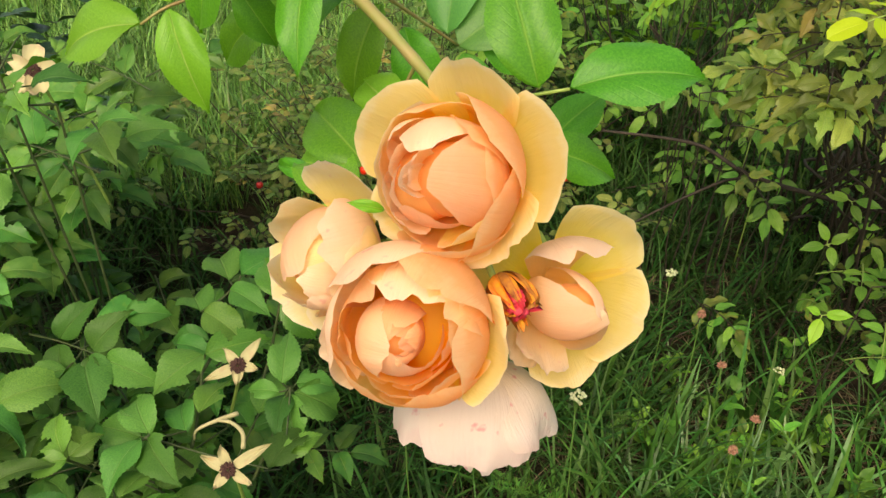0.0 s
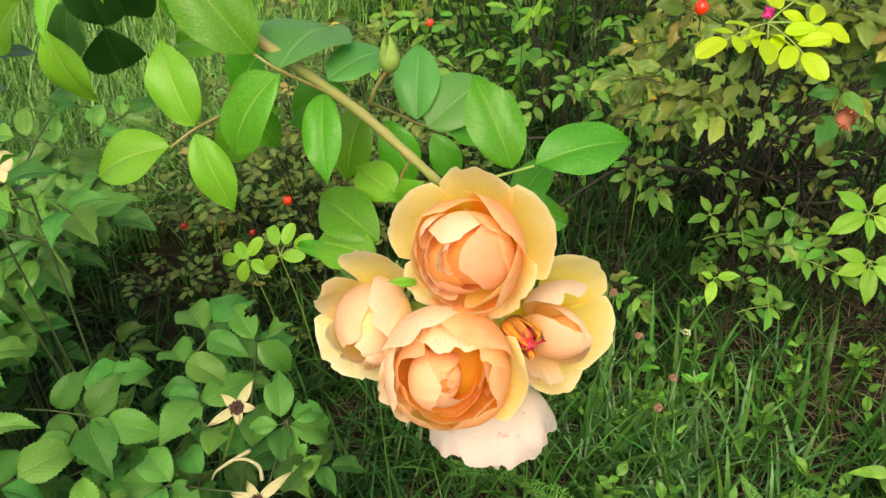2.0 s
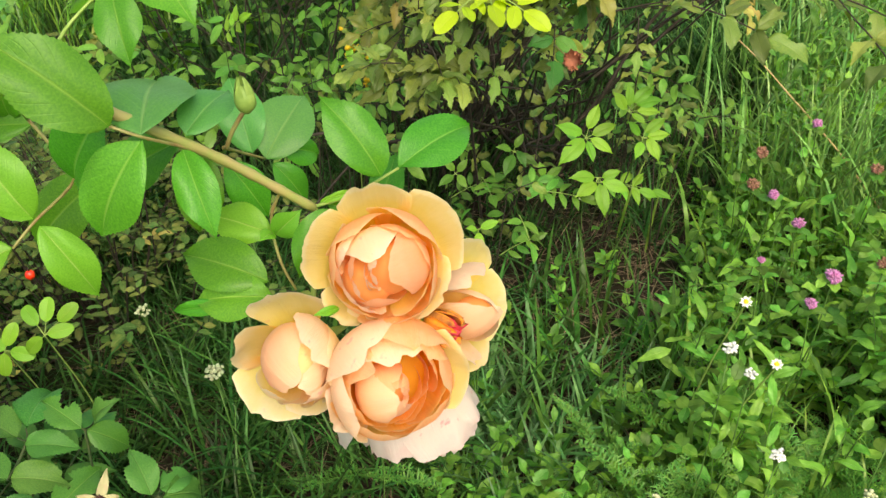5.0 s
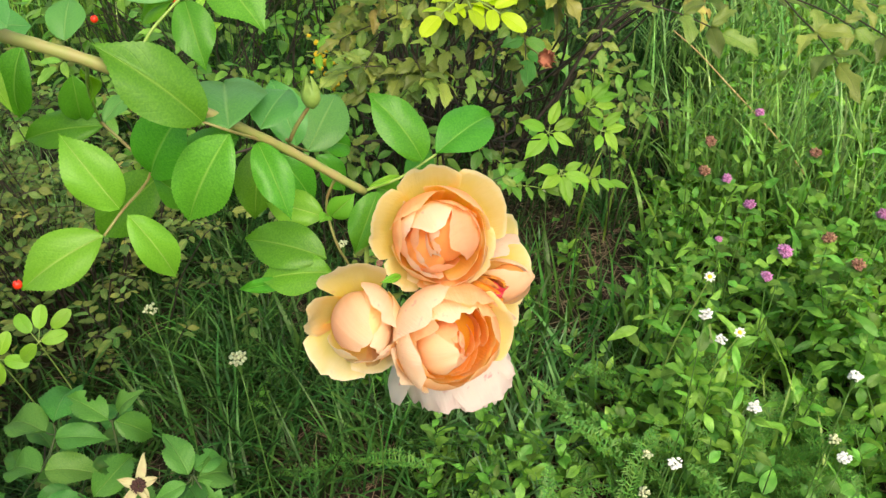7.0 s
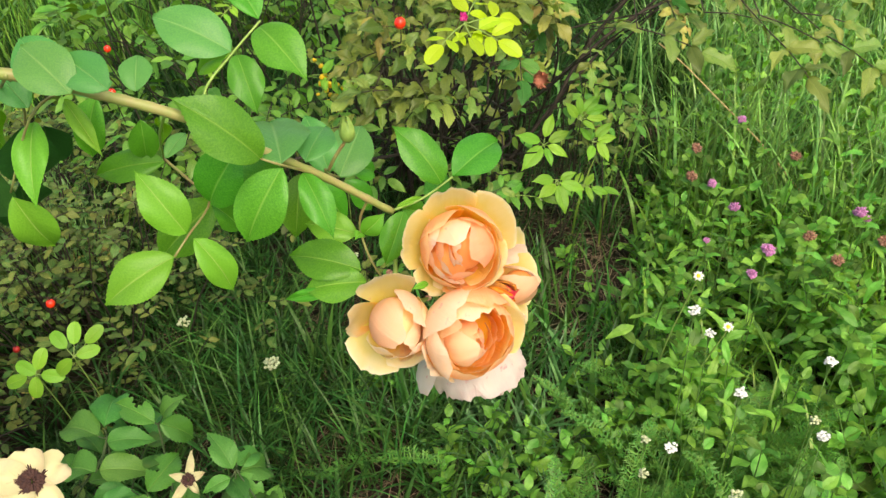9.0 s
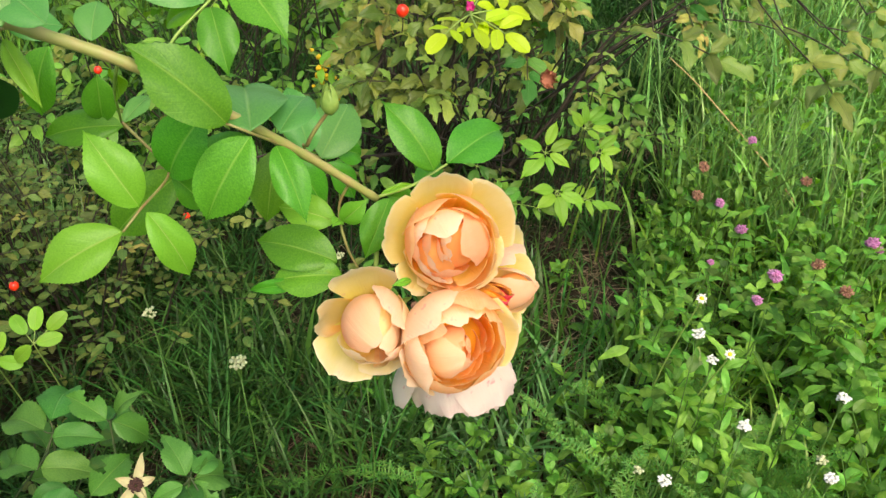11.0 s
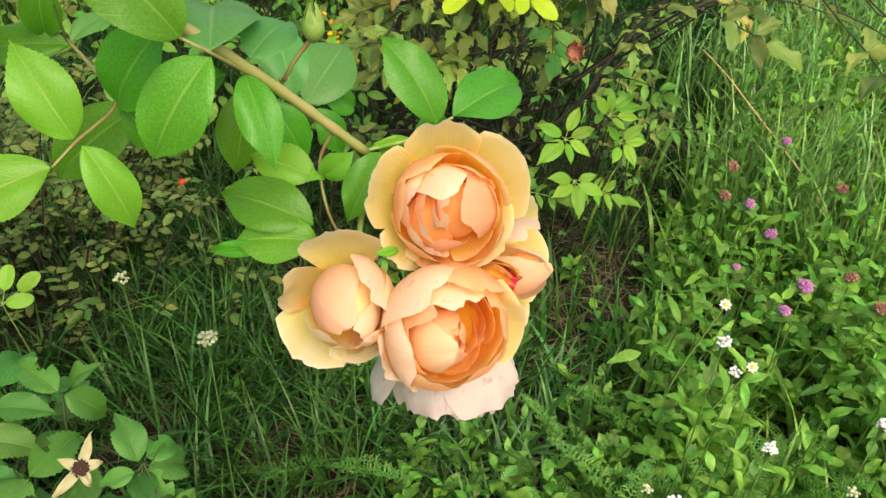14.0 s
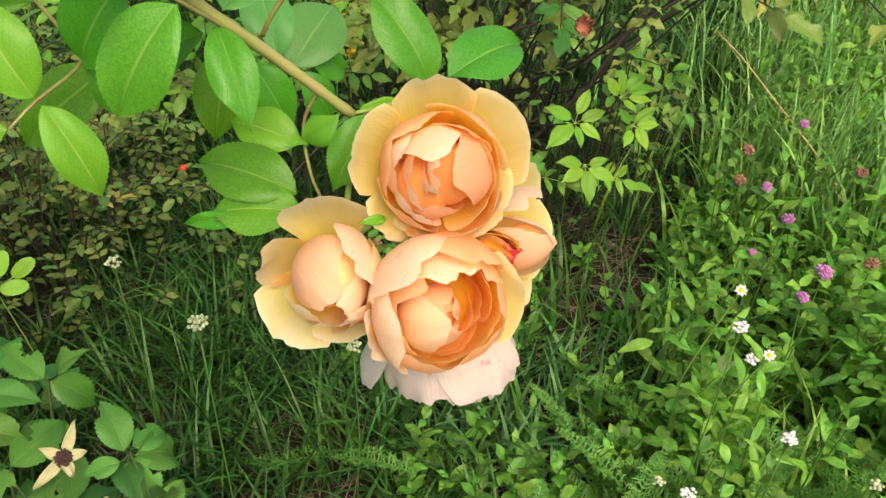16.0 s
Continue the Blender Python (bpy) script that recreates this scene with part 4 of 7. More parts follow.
# lip lying across the front
rose.petal(262, [(3, -24), (22, -23), (27, -2), (13, 10)], [5, 17, 19, 13], [12, 18, 20], PET_HEART, rounding=0.34, ruffle=0.0010)
# pleats standing on the open side
# second filler body behind the pleats, so their gaps don't go dark
rose.heart(14, 0.9, -7, PET_HEART, -8, -5)
for az, r, zt, w in ((148, 26, 10, 16), (182, 27, 8, 13), (212, 26, 8, 14), (240, 24, 8, 12), (162, 19, 14, 14), (204, 19, 13, 13), (180, 11, 17, 10)):
    rose.petal(az, [(2, -16), (r * 1.02, -14), (r * 1.10, -1), (r * 0.78, zt)], [4, w, w * 1.15, w * 0.75], [8, 12, 13], PET_HEART if az % 4 else PET_BLUSH, rounding=0.34, ruffle=0.0010, edge=0.012, roll=0.5)
for az, r in ((150, 7), (225, 7), (190, 5)):
    rose.petal(az, [(1, -2), (r + 4, 2), (r + 4, 10), (r - 1, 17)], [2, 6, 7, 5], [6, 6, 6], PET_BLUSH, rounding=0.36, ruffle=0.0012, roll=0.6)

# full rose below it: deep cup, hooded above, round a swirled heart
rose = Rose("full apricot rose, a deep cup round a swirled heart", (-0.008, 0.264, 0.797), (-0.28, -0.86, 0.42), JOINT)
rose.petal(-6, [(2, -30), (28, -30), (39, -14), (41, -3)], [5, 24, 28, 20], [25, 34, 44], PET_YEL, rounding=0.28, ruffle=0.0022, notch=0.06, edge=0.035, roll=1.5)
rose.petal(205, [(2, -30), (24, -31), (34, -16), (36, -8)], [5, 18, 20, 13], [25, 34, 44], PET_BLUSH, rounding=0.3, ruffle=0.003, roll=1.2)
for az, r, zt, w, nt in ((8, 30, 2, 28, 0), (64, 31, 8, 28, 0.04), (122, 31, 8, 28, 0.05), (182, 30, 3, 28, 0), (240, 30, -4, 27, 0.03), (300, 30, -4, 27, 0)):
    rose.petal(az, [(3, -30), (r * 1.08, -32), (r * 1.42, -7), (r * 0.80, zt + 6)], [6, w, w * 1.38, w * 0.78], [16, r, r * 1.08], PET_BLUSH if az in (122, 182) else PET_MID, rounding=0.28, ruffle=0.0016, notch=nt, roll=0.8)
# upper hood: ragged petals leaning over the cup
for az, r, zt, w, tip in ((92, 27, 12, 26, 0.58), (134, 27, 9, 22, 0.62), (50, 28, 8, 21, 0.74)):
    rose.petal(az, [(3, -28), (r, -28), (r * 1.36, -4), (r * tip, zt)], [6, w, w * 1.2, w * 0.8], [14, r, r], PET_BLUSH if az == 92 else PET_MID, rounding=0.26, ruffle=0.0016, notch=0.10, edge=0.035, roll=0.8)
for az, r, zt, w in ((168, 26, 2, 20), (214, 26, -4, 20), (268, 26, -4, 21), (326, 26, 0, 24), (12, 25, 4, 22)):
    rose.petal(az, [(3, -28), (r, -28), (r * 1.26, -9), (r * 0.84, zt + 3)], [6, w, w * 1.2, w * 0.66], [14, r, r], PET_IN, rounding=0.32, ruffle=0.0014, roll=0.6)
rose.heart(13, 0.95, -9, PET_HEART, -5, -2)
# flat filler body on the cup's floor, added to brighten the hollow
rose.heart(21, 0.55, -21, PET_IN, 3, 0)
for az, r in ((350, 20), (310, 22), (275, 21), (330, 16)):
    rose.petal(az, [(3, -22), (r, -20), (r * 1.12, -10), (r * 0.9, -2)], [5, 16, 18, 12], [12, r, r], PET_IN, rounding=0.34, ruffle=0.0012)
# the swirl: broad petals wrapped one over the other towards the eye of the heart
rose.petal(186, [(2, -25), (19, -24), (25, 3), (-4, 8)], [5, 24, 25, 12], [12, 18, 16], PET_SWIRL, shift=(-4, -3), rounding=0.2, ruffle=0.0014, edge=0.02)
rose.petal(262, [(2, -25), (19, -24), (24, 0), (0, 8)], [5, 22, 22, 10], [12, 18, 15], PET_SWIRL, shift=(-4, -3), rounding=0.24, ruffle=0.0006, edge=0.012)
rose.petal(100, [(2, -24), (17, -22), (21, 0), (1, 7)], [5, 17, 17, 8], [12, 16, 14], PET_HEART, shift=(-4, -3), rounding=0.24, ruffle=0.0006, edge=0.012)
for az, r, zt in ((30, 12, 5), (8, 14, 3), (344, 12, 5), (52, 11, 6), (318, 10, 6)):
    rose.petal(az, [(0, -14), (r * 0.9, -12), (r * 1.2, -2), (r * 0.55, zt)], [3, 8, 9, 4], [8, 9, 9], PET_HEART, shift=(-4, -3), rounding=0.36, ruffle=0.0014, edge=0.03)
part("heart_eye", blob("heart_eye", 0.0009, 0.8, MAT_DEAD_RED, 3, 0.6, 8, 6), rose.root, "tiny dark red eye of the heart", Matrix.Translation((-0.0035, -0.0025, 0.0055)))

# globe-shaped rose, half open
rose = Rose("half-open globe-shaped pale apricot rose", (-0.046, 0.307, 0.804), (-0.62, -0.70, 0.35), JOINT)
for az, r, w, mat, zt, nt in ((106, 41, 22, PET_CREAM, -2, 0.05), (238, 40, 22, PET_CREAM, -9, 0.09), (172, 31, 12, PET_MID, -6, 0.0), (300, 33, 20, PET_CREAM, -8, 0.0)):
    rose.petal(az, [(2, -28), (r * 0.6, -28), (r * 0.95, -18), (r, zt)], [5, w, w * 1.35, w * 0.9], [20, 30, 36], mat, rounding=0.28, ruffle=0.0024, notch=nt, edge=0.03, roll=1.2)
for az, w, zt, r, tip in ((-6, 25, 9, 28, 0.78), (40, 20, 13, 26, 0.66), (322, 22, 4, 27, 0.8)):
    rose.petal(az, [(3, -28), (r, -28), (r * 1.22, -6), (r * tip, zt)], [6, w, w * 1.25, w * 0.85], [14, r * 0.95, r], PET_BLUSH if az == 40 else PET_CREAM if az == -6 else PET_MID, rounding=0.28, ruffle=0.0020, notch=0.06, edge=0.035, roll=1.2)
rose.heart(13, 1.0, -3, PET_SWIRL)
rose.petal(150, [(3, -26), (22, -27), (27, 9), (-9, 15)], [6, 27, 28, 16], [14, 20.5, 18.5], PET_SWIRL, rounding=0.2, ruffle=0.0016, edge=0.02)
rose.petal(30, [(3, -26), (20, -27), (25, 7), (0, 13)], [6, 22, 23, 12], [14, 19, 17], PET_CREAM, rounding=0.24, ruffle=0.0006, edge=0.012)
rose.petal(276, [(3, -26), (24, -26), (29, -3), (15, 10)], [6, 16, 18, 13], [13, 19, 20], PET_BLUSH, rounding=0.34, ruffle=0.0016, notch=0.08, edge=0.025, roll=0.8)
rose.petal(236, [(3, -26), (23, -26), (27, 2), (8, 14)], [6, 15, 17, 12], [13, 19, 19], PET_CREAM, rounding=0.36, ruffle=0.0016, notch=0.06, edge=0.03, roll=0.6)
rose.petal(350, [(3, -26), (23, -25), (27, 4), (9, 15)], [6, 14, 17, 12], [13, 19, 19], PET_BLUSH, rounding=0.36, ruffle=0.0016, notch=0.08, edge=0.03, roll=0.6)
rose.petal(318, [(3, -26), (25, -25), (29, 1), (17, 10)], [6, 13, 15, 11], [13, 19, 20], PET_BLUSH, rounding=0.36, ruffle=0.0016, edge=0.03, roll=0.8)

# rose with a closed heart between spread yellow petals
rose = Rose("apricot rose, closed heart between spread yellow petals", (0.062, 0.290, 0.790), (0.22, -0.88, 0.38), JOINT)
for az, r, w, mat, zt in ((130, 47, 20, PET_YEL, -4), (44, 43, 20, PET_YEL, -3), (-28, 39, 22, PET_YEL, -8), (-84, 38, 16, PET_YEL, -8)):
    rose.petal(az, [(2, -28), (r * 0.6, -27), (r * 0.92, -18), (r, zt)], [5, w, w * 1.35, w * 0.85], [24, 34, 40], mat, rounding=0.28, ruffle=0.0018, notch=0.03, edge=0.015, roll=1.6)
rose.petal(215, [(2, -28), (20, -27), (31, -16), (32, -2)], [5, 14, 17, 11], [20, 30, 34], PET_BLUSH, rounding=0.3, ruffle=0.0026, notch=0.06, edge=0.03, roll=1.2)
rose.petal(88, [(3, -26), (27, -22), (36, 4), (22, 16)], [6, 18, 25, 20], [16, 24, 26], PET_BLUSH, rounding=0.32, ruffle=0.0022, notch=0.10, edge=0.02, roll=1.0)
rose.petal(236, [(3, -26), (22, -22), (27, -6), (25, 2)], [6, 14, 16, 12], [16, 24, 26], PET_BLUSH, rounding=0.3, ruffle=0.003, notch=0.12, roll=1.0)
rose.lean = Matrix.Rotation(0.24, 4, Vector((0.64, 0.77, 0)))
rose.heart(10, 1.2, 1, PET_HEART)
rose.petal(30, [(3, -24), (14, -24), (18, 8), (2, 16)], [5, 16, 17, 8], [10, 13, 12], PET_BLUSH, rounding=0.2, ruffle=0.0005, edge=0.012)
rose.petal(200, [(3, -24), (18, -25), (24, 10), (-6, 17)], [5, 24, 25, 12], [11, 17.5, 16], PET_SWIRL, rounding=0.2, ruffle=0.0014, edge=0.02)
rose.petal(312, [(3, -24), (18, -26), (25, 2), (12, 11)], [5, 15, 16, 9], [11, 18, 17], PET_HEART, rounding=0.28, ruffle=0.0005, edge=0.012)

# faded rose hanging beneath
rose = Rose("faded whitish rose with pink flecks, hanging beneath the others", (0.022, 0.298, 0.726), (-0.08, -0.40, -0.91), (0.016, 0.366, 0.805), up=(0, -1, 0), calyx=-24)
for az, r, w, zt, nt in ((86, 37, 28, 16, 0.0), (34, 40, 24, 10, 0.07), (140, 34, 26, 12, 0.08), (212, 46, 24, 8, 0.05), (275, 34, 24, 8, 0.05), (334, 31, 24, 8, 0.05)):
    rose.petal(az, [(2, -24), (r * 0.82, -24), (r * 1.06, -6), (r * 0.96, zt)], [5, w, w * 1.3, w * 0.85], [22, 32, 36], PET_PALE, rounding=0.04, ruffle=0.0036, notch=nt, edge=0.045, roll=1.0)
for az, r, zt in ((60, 34, 18), (112, 33, 18), (20, 34, 14), (160, 34, 13), (86, 28, 22), (200, 38, 11), (350, 30, 11), (300, 26, 12)):
    rose.petal(az, [(2, -22), (r * 0.84, -20), (r * 1.02, -2), (r * 0.86, zt)], [5, 19, 21, 14], [14, 24, 28], PET_PALE, rounding=0.10, ruffle=0.0042, notch=0.07, edge=0.055)


# withered bud between the blossoms
def withered_bud(p, facing):
    m = frame_of(p, facing)
    root = empty("withered_rose", "withered orange rose bud with a crumpled red heart", "rose", m=m)
    r = random.Random(5)
    part("heart", blob("heart", 0.0056, 1.0, MAT_DEAD_RED, 3, 0.9, 18, 14), root, "crumpled dark red heart", Matrix.Translation((0, 0, 0.001)))
    for i in range(9):
        me = petal_mesh("red_petal", MAT_DEAD_RED, [(1, -6), (5, -5), (6.5, 1), (1 + r.uniform(0, 4), 5 + r.uniform(0, 4))], [1.2, 2.6, 2.6, 1.2], [3, 4, 4], rounding=0.2, seed=i + 40, nu=7, nv=9, ruffle=0.005)
        part("red_petal", me, root, "shrivelled dark red petal", Matrix.Rotation(radians(40 * i + r.uniform(-12, 12)), 4, "Z"))
    for i in range(26):
        out = 1.0 if i % 2 else 1.2
        me = petal_mesh("withered_petal", MAT_DEAD if i % 3 else MAT_DEAD_BROWN, [(2, -14), (8.5 * out, -12), (9.5 * out, -1), (5.5 * out + r.uniform(-2.5, 1.5), 5 + r.uniform(-3, 4))], [1.2, 2.6, 2.4, 0.7], [5, 6, 6], rounding=0.1, seed=i, nu=5, nv=9, ruffle=0.0045)
        part("withered_petal", me, root, m=Matrix.Rotation(radians(137.5 * i + r.uniform(-9, 9)), 4, "Z"))
    inv = m.inverted()
    part("pedicel", tube("pedicel", [(0, 0, -0.010), (0, 0.004, -0.025), inv @ Vector(JOINT)], 0.0014, 0.0017, MAT_STEM_YOUNG), root, "green flower stalk")


withered_bud((0.037, 0.279, 0.802), (0.42, -0.85, -0.12))

# ---- the rose branch with its leaves ----
branch = empty("rose_branch", "arching green rose cane with glossy leaves, bearing the apricot roses", "rose branch", m=Matrix.Translation((0, 0, 0)))
cane_pts = [(-0.75, 0.78, 0.0), (-0.62, 0.70, 0.55), (-0.40, 0.56, 0.98), (-0.26, 0.490, 1.020), (-0.186, 0.453, 1.003), (-0.150, 0.432, 0.984), (-0.113, 0.405, 0.963), (-0.073, 0.391, 0.927), (-0.028, 0.388, 0.884), (0.012, 0.371, 0.843)]
part("cane", tube("cane", cane_pts, 0.0046, 0.0026, MAT_STEM, 10, 10, 0.12), branch, "pale green-brown arching cane")

LEAF = {
    "green": [leaflet_mesh("leaflet", MAT_ROSE_LEAF, 0.57, 0.60, 0.34, (0.25, -0.2, 0.1)[s], teeth=24, nu=13, seed=s, peak=0.45, tooth=0.008, wave=0.03, quilt=0.006, pillow=0.95, acute=0.5) for s in range(3)],
    "blue": [leaflet_mesh("leaflet", MAT_ROSE_LEAF_BLUE, 0.72, 0.42, 0.24, (0.2, -0.2)[s], teeth=22, nu=13, seed=s + 5, peak=0.46, blunt=0.5, tooth=0.008, wave=0.025, quilt=0.004, pillow=0.95) for s in range(2)],
    "shadowed": [leaflet_mesh("leaflet", MAT_ROSE_LEAF_SHADOWED, 0.66, 0.4, 0.24, (0.2, -0.2)[s], teeth=20, nu=11, seed=s + 15, peak=0.45, tooth=0.010, wave=0.03, quilt=0.006) for s in range(2)],
    "young": [leaflet_mesh("leaflet", MAT_ROSE_LEAF_YOUNG, 0.57, 0.60, 0.36, (0.25, -0.2)[s], teeth=22, nu=13, seed=s + 9, peak=0.44, tooth=0.009, wave=0.03, quilt=0.006, pillow=0.95, acute=0.5) for s in range(2)],
}
leaf_count = 0


def leaf(b, t, kind="green", normal=(-0.25, -0.62, 0.74), wide=1.0, label=""):
    global leaf_count
    leaf_count += 1
    me = LEAF[kind][leaf_count % len(LEAF[kind])]
    r = random.Random(leaf_count)
    nn = Vector(normal) + Vector((r.uniform(-0.15, 0.15), r.uniform(-0.15, 0.15), r.uniform(-0.1, 0.1)))
    return part("leaflet", me, branch, label, leaf_matrix(b, t, nn, wide))


def stalk(*pts, r0=0.0011, r1=0.0008, mat=None):
    part("leaf_stalk", tube("leaf_stalk", pts, r0, r1, mat or MAT_STEM_RED, 6, 5), branch)


# pair above the open rose
leaf((0.064, 0.360, 0.854), (0.125, 0.367, 0.863), wide=0.95)
leaf((0.050, 0.357, 0.856), (0.035, 0.384, 0.903))
stalk((0.012, 0.371, 0.844), (0.034, 0.362, 0.848), (0.064, 0.360, 0.854), mat=MAT_STEM_YOUNG)
leaf((0.016, 0.371, 0.845), (0.036, 0.362, 0.850), "young", wide=0.4)
leaf((0.018, 0.447, 0.837), (0.063, 0.470, 0.860), "blue", wide=0.95)
leaf((0.012, 0.451, 0.842), (0.020, 0.486, 0.880), "blue", wide=0.8)
stalk((-0.022, 0.400, 0.884), (-0.004, 0.428, 0.860), (0.018, 0.447, 0.837))
leaf((0.020, 0.440, 0.836), (0.034, 0.425, 0.806))
leaf((0.028, 0.45, 0.838), (0.062, 0.452, 0.822))
# cluster along the cane
leaf((-0.044, 0.388, 0.906), (-0.008, 0.412, 0.913), "blue", wide=0.85)
leaf((-0.068, 0.377, 0.921), (-0.036, 0.440, 0.922), "blue", wide=0.95)
leaf((-0.080, 0.381, 0.928), (-0.116, 0.398, 0.981), "green", wide=1.0)
leaf((-0.069, 0.376, 0.918), (-0.106, 0.383, 0.871), "green", wide=1.05)
leaf((-0.047, 0.389, 0.898), (-0.054, 0.350, 0.868), "green", wide=0.78)
stalk((-0.028, 0.389, 0.885), (-0.047, 0.388, 0.900), (-0.069, 0.377, 0.920), (-0.080, 0.381, 0.928))
# leaf of five hanging on the outer side
leaf((-0.123, 0.430, 0.866), (-0.137, 0.449, 0.914), "young")
leaf((-0.138, 0.424, 0.857), (-0.192, 0.438, 0.840), "young")
leaf((-0.122, 0.421, 0.866), (-0.108, 0.402, 0.819), "young", wide=0.8)
leaf((-0.094, 0.445, 0.871), (-0.078, 0.419, 0.919), "green", wide=1.2)
leaf((-0.094, 0.445, 0.869), (-0.075, 0.440, 0.838), "green")
leaf((-0.098, 0.500, 0.883), (-0.142, 0.535, 0.879), "green", wide=0.8)
leaf((-0.096, 0.502, 0.884), (-0.070, 0.515, 0.892), "blue", wide=0.6)
stalk((-0.100, 0.495, 0.889), (-0.096, 0.470, 0.880), (-0.094, 0.446, 0.871), (-0.123, 0.428, 0.865), (-0.138, 0.424, 0.857), mat=MAT_STEM_RED)
stalk((-0.119, 0.418, 0.962), (-0.112, 0.455, 0.930), (-0.100, 0.495, 0.889), mat=MAT_STEM_YOUNG)
leaf((-0.119, 0.432, 0.952), (-0.108, 0.455, 0.928), "young", wide=0.55)
# small leaves near the joint
leaf((-0.009, 0.391, 0.823), (-0.034, 0.424, 0.832), "young", wide=1.05)
leaf((-0.011, 0.379, 0.831), (-0.001, 0.366, 0.848), "young", wide=1.2)
leaf((-0.012, 0.380, 0.831), (-0.022, 0.372, 0.838), "young", wide=1.1)
stalk((-0.002, 0.380, 0.858), (-0.010, 0.384, 0.838), (-0.014, 0.372, 0.816), (-0.012, 0.362, 0.800))
leaf((-0.026, 0.366, 0.812), (-0.059, 0.413, 0.823), "green", wide=1.0)
leaf((-0.028, 0.358, 0.806), (-0.066, 0.388, 0.806), "green", wide=1.05)
leaf((-0.044, 0.372, 0.800), (-0.078, 0.398, 0.796), "green", wide=0.42)
leaf((0.016, 0.362, 0.846), (-0.014, 0.351, 0.818), "green", wide=0.95)
leaf((0.020, 0.372, 0.842), (0.050, 0.375, 0.818), "green")
leaf((0.05, 0.370, 0.820), (0.098, 0.378, 0.800), "green", wide=0.8)
leaf((0.055, 0.380, 0.810), (0.09, 0.402, 0.836), "green", wide=0.8)
leaf((-0.014, 0.303, 0.829), (-0.028, 0.301, 0.834), "young", wide=0.6)
# shaded leaves behind
leaf((-0.074, 0.480, 0.846), (-0.128, 0.500, 0.806), "green", wide=0.95)
leaf((-0.021, 0.440, 0.862), (-0.042, 0.428, 0.816), "green")
leaf((-0.030, 0.450, 0.868), (-0.075, 0.480, 0.840), "green")
leaf((-0.010, 0.440, 0.850), (0.004, 0.420, 0.812), "green")
leaf((-0.122, 0.529, 0.936), (-0.142, 0.535, 0.890), "green")
leaf((-0.106, 0.501, 0.922), (-0.109, 0.505, 0.884), "green")
# compound leaf standing up behind the cane
leaf((-0.044, 0.462, 0.964), (-0.075, 0.504, 0.992), "blue", wide=0.9)
leaf((-0.018, 0.464, 0.973), (-0.021, 0.409, 0.957), "green", wide=1.0)
leaf((-0.042, 0.458, 0.962), (-0.053, 0.425, 0.936), "green", wide=1.0)
leaf((-0.046, 0.464, 0.962), (-0.062, 0.497, 0.944), "young", wide=0.7)
leaf((-0.016, 0.466, 0.978), (-0.012, 0.510, 1.005), "green", wide=0.9)
stalk((-0.092, 0.420, 0.945), (-0.072, 0.456, 0.948), (-0.044, 0.461, 0.963), (-0.016, 0.464, 0.977), mat=MAT_STEM_YOUNG)
# leaves farther down the cane
leaf((-0.161, 0.461, 0.980), (-0.166, 0.496, 1.008), "blue", wide=1.0)
leaf((-0.153, 0.479, 0.973), (-0.125, 0.473, 0.970), "blue", wide=1.1)
leaf((-0.106, 0.493, 0.947), (-0.090, 0.514, 0.964), "blue", wide=1.0)
leaf((-0.182, 0.466, 0.975), (-0.187, 0.490, 0.996), "blue", wide=0.9)
leaf((-0.153, 0.401, 0.999), (-0.162, 0.434, 1.014), "blue", wide=0.95)
leaf((-0.17, 0.412, 0.999), (-0.178, 0.449, 1.022), "blue", wide=1.0)
leaf((-0.175, 0.496, 0.951), (-0.203, 0.459, 0.920), "young", wide=0.7)
leaf((-0.159, 0.471, 0.969), (-0.159, 0.435, 0.947), "young", wide=0.5)
leaf((-0.205, 0.496, 0.907), (-0.193, 0.497, 0.851), "young", wide=0.85)
leaf((-0.215, 0.50, 0.925), (-0.25, 0.52, 0.885), "green", wide=0.9)
leaf((-0.195, 0.54, 0.945), (-0.185, 0.58, 0.905), "green", wide=0.95)
leaf((-0.22, 0.53, 0.955), (-0.24, 0.57, 0.915), "green", wide=0.95)
leaf((-0.17, 0.55, 0.955), (-0.15, 0.60, 0.93), "green", wide=0.95)
# leaflets behind the cane, their shade carried by the darker colour
leaf((-0.176, 0.520, 0.940), (-0.184, 0.540, 0.885), "shadowed", (-0.3, -0.9, 0.2), 1.05)
leaf((-0.162, 0.530, 0.930), (-0.166, 0.560, 0.880), "shadowed", (0.2, -0.9, 0.3), 1.0)
leaf((-0.186, 0.560, 0.880), (-0.188, 0.592, 0.830), "shadowed", (0.1, -0.9, 0.3), 1.1)
leaf((-0.200, 0.545, 0.905), (-0.215, 0.560, 0.860), "shadowed", (-0.2, -0.9, 0.3), 1.0)
stalk((-0.185, 0.47, 1.000), (-0.176, 0.505, 0.960), (-0.176, 0.520, 0.940), (-0.186, 0.560, 0.880))
stalk((-0.150, 0.430, 0.985), (-0.160, 0.462, 0.979), (-0.180, 0.480, 0.962), (-0.205, 0.497, 0.910))
stalk((-0.19, 0.45, 1.005), (-0.19, 0.51, 0.968), (-0.21, 0.53, 0.945))

# small green bud on its stalk
bud = part("bud", blob("bud", 0.0058, 1.35, MAT_BUD, 8, 0.12), branch, "small closed green rose bud", Matrix.Translation((-0.011, 0.382, 0.917)))
for i in range(5):
    me = petal_mesh("bud_sepal", MAT_BUD, [(3, -5), (7, -2), (5.5, 5), (1.5, 13)], [1.5, 3.6, 2.6, 0.3], [5, 5, 4], rounding=0.05, seed=i, nu=5, nv=9, edge=0)
    part("bud_sepal", me, bud, m=Matrix.Rotation(radians(72 * i), 4, "Z"))
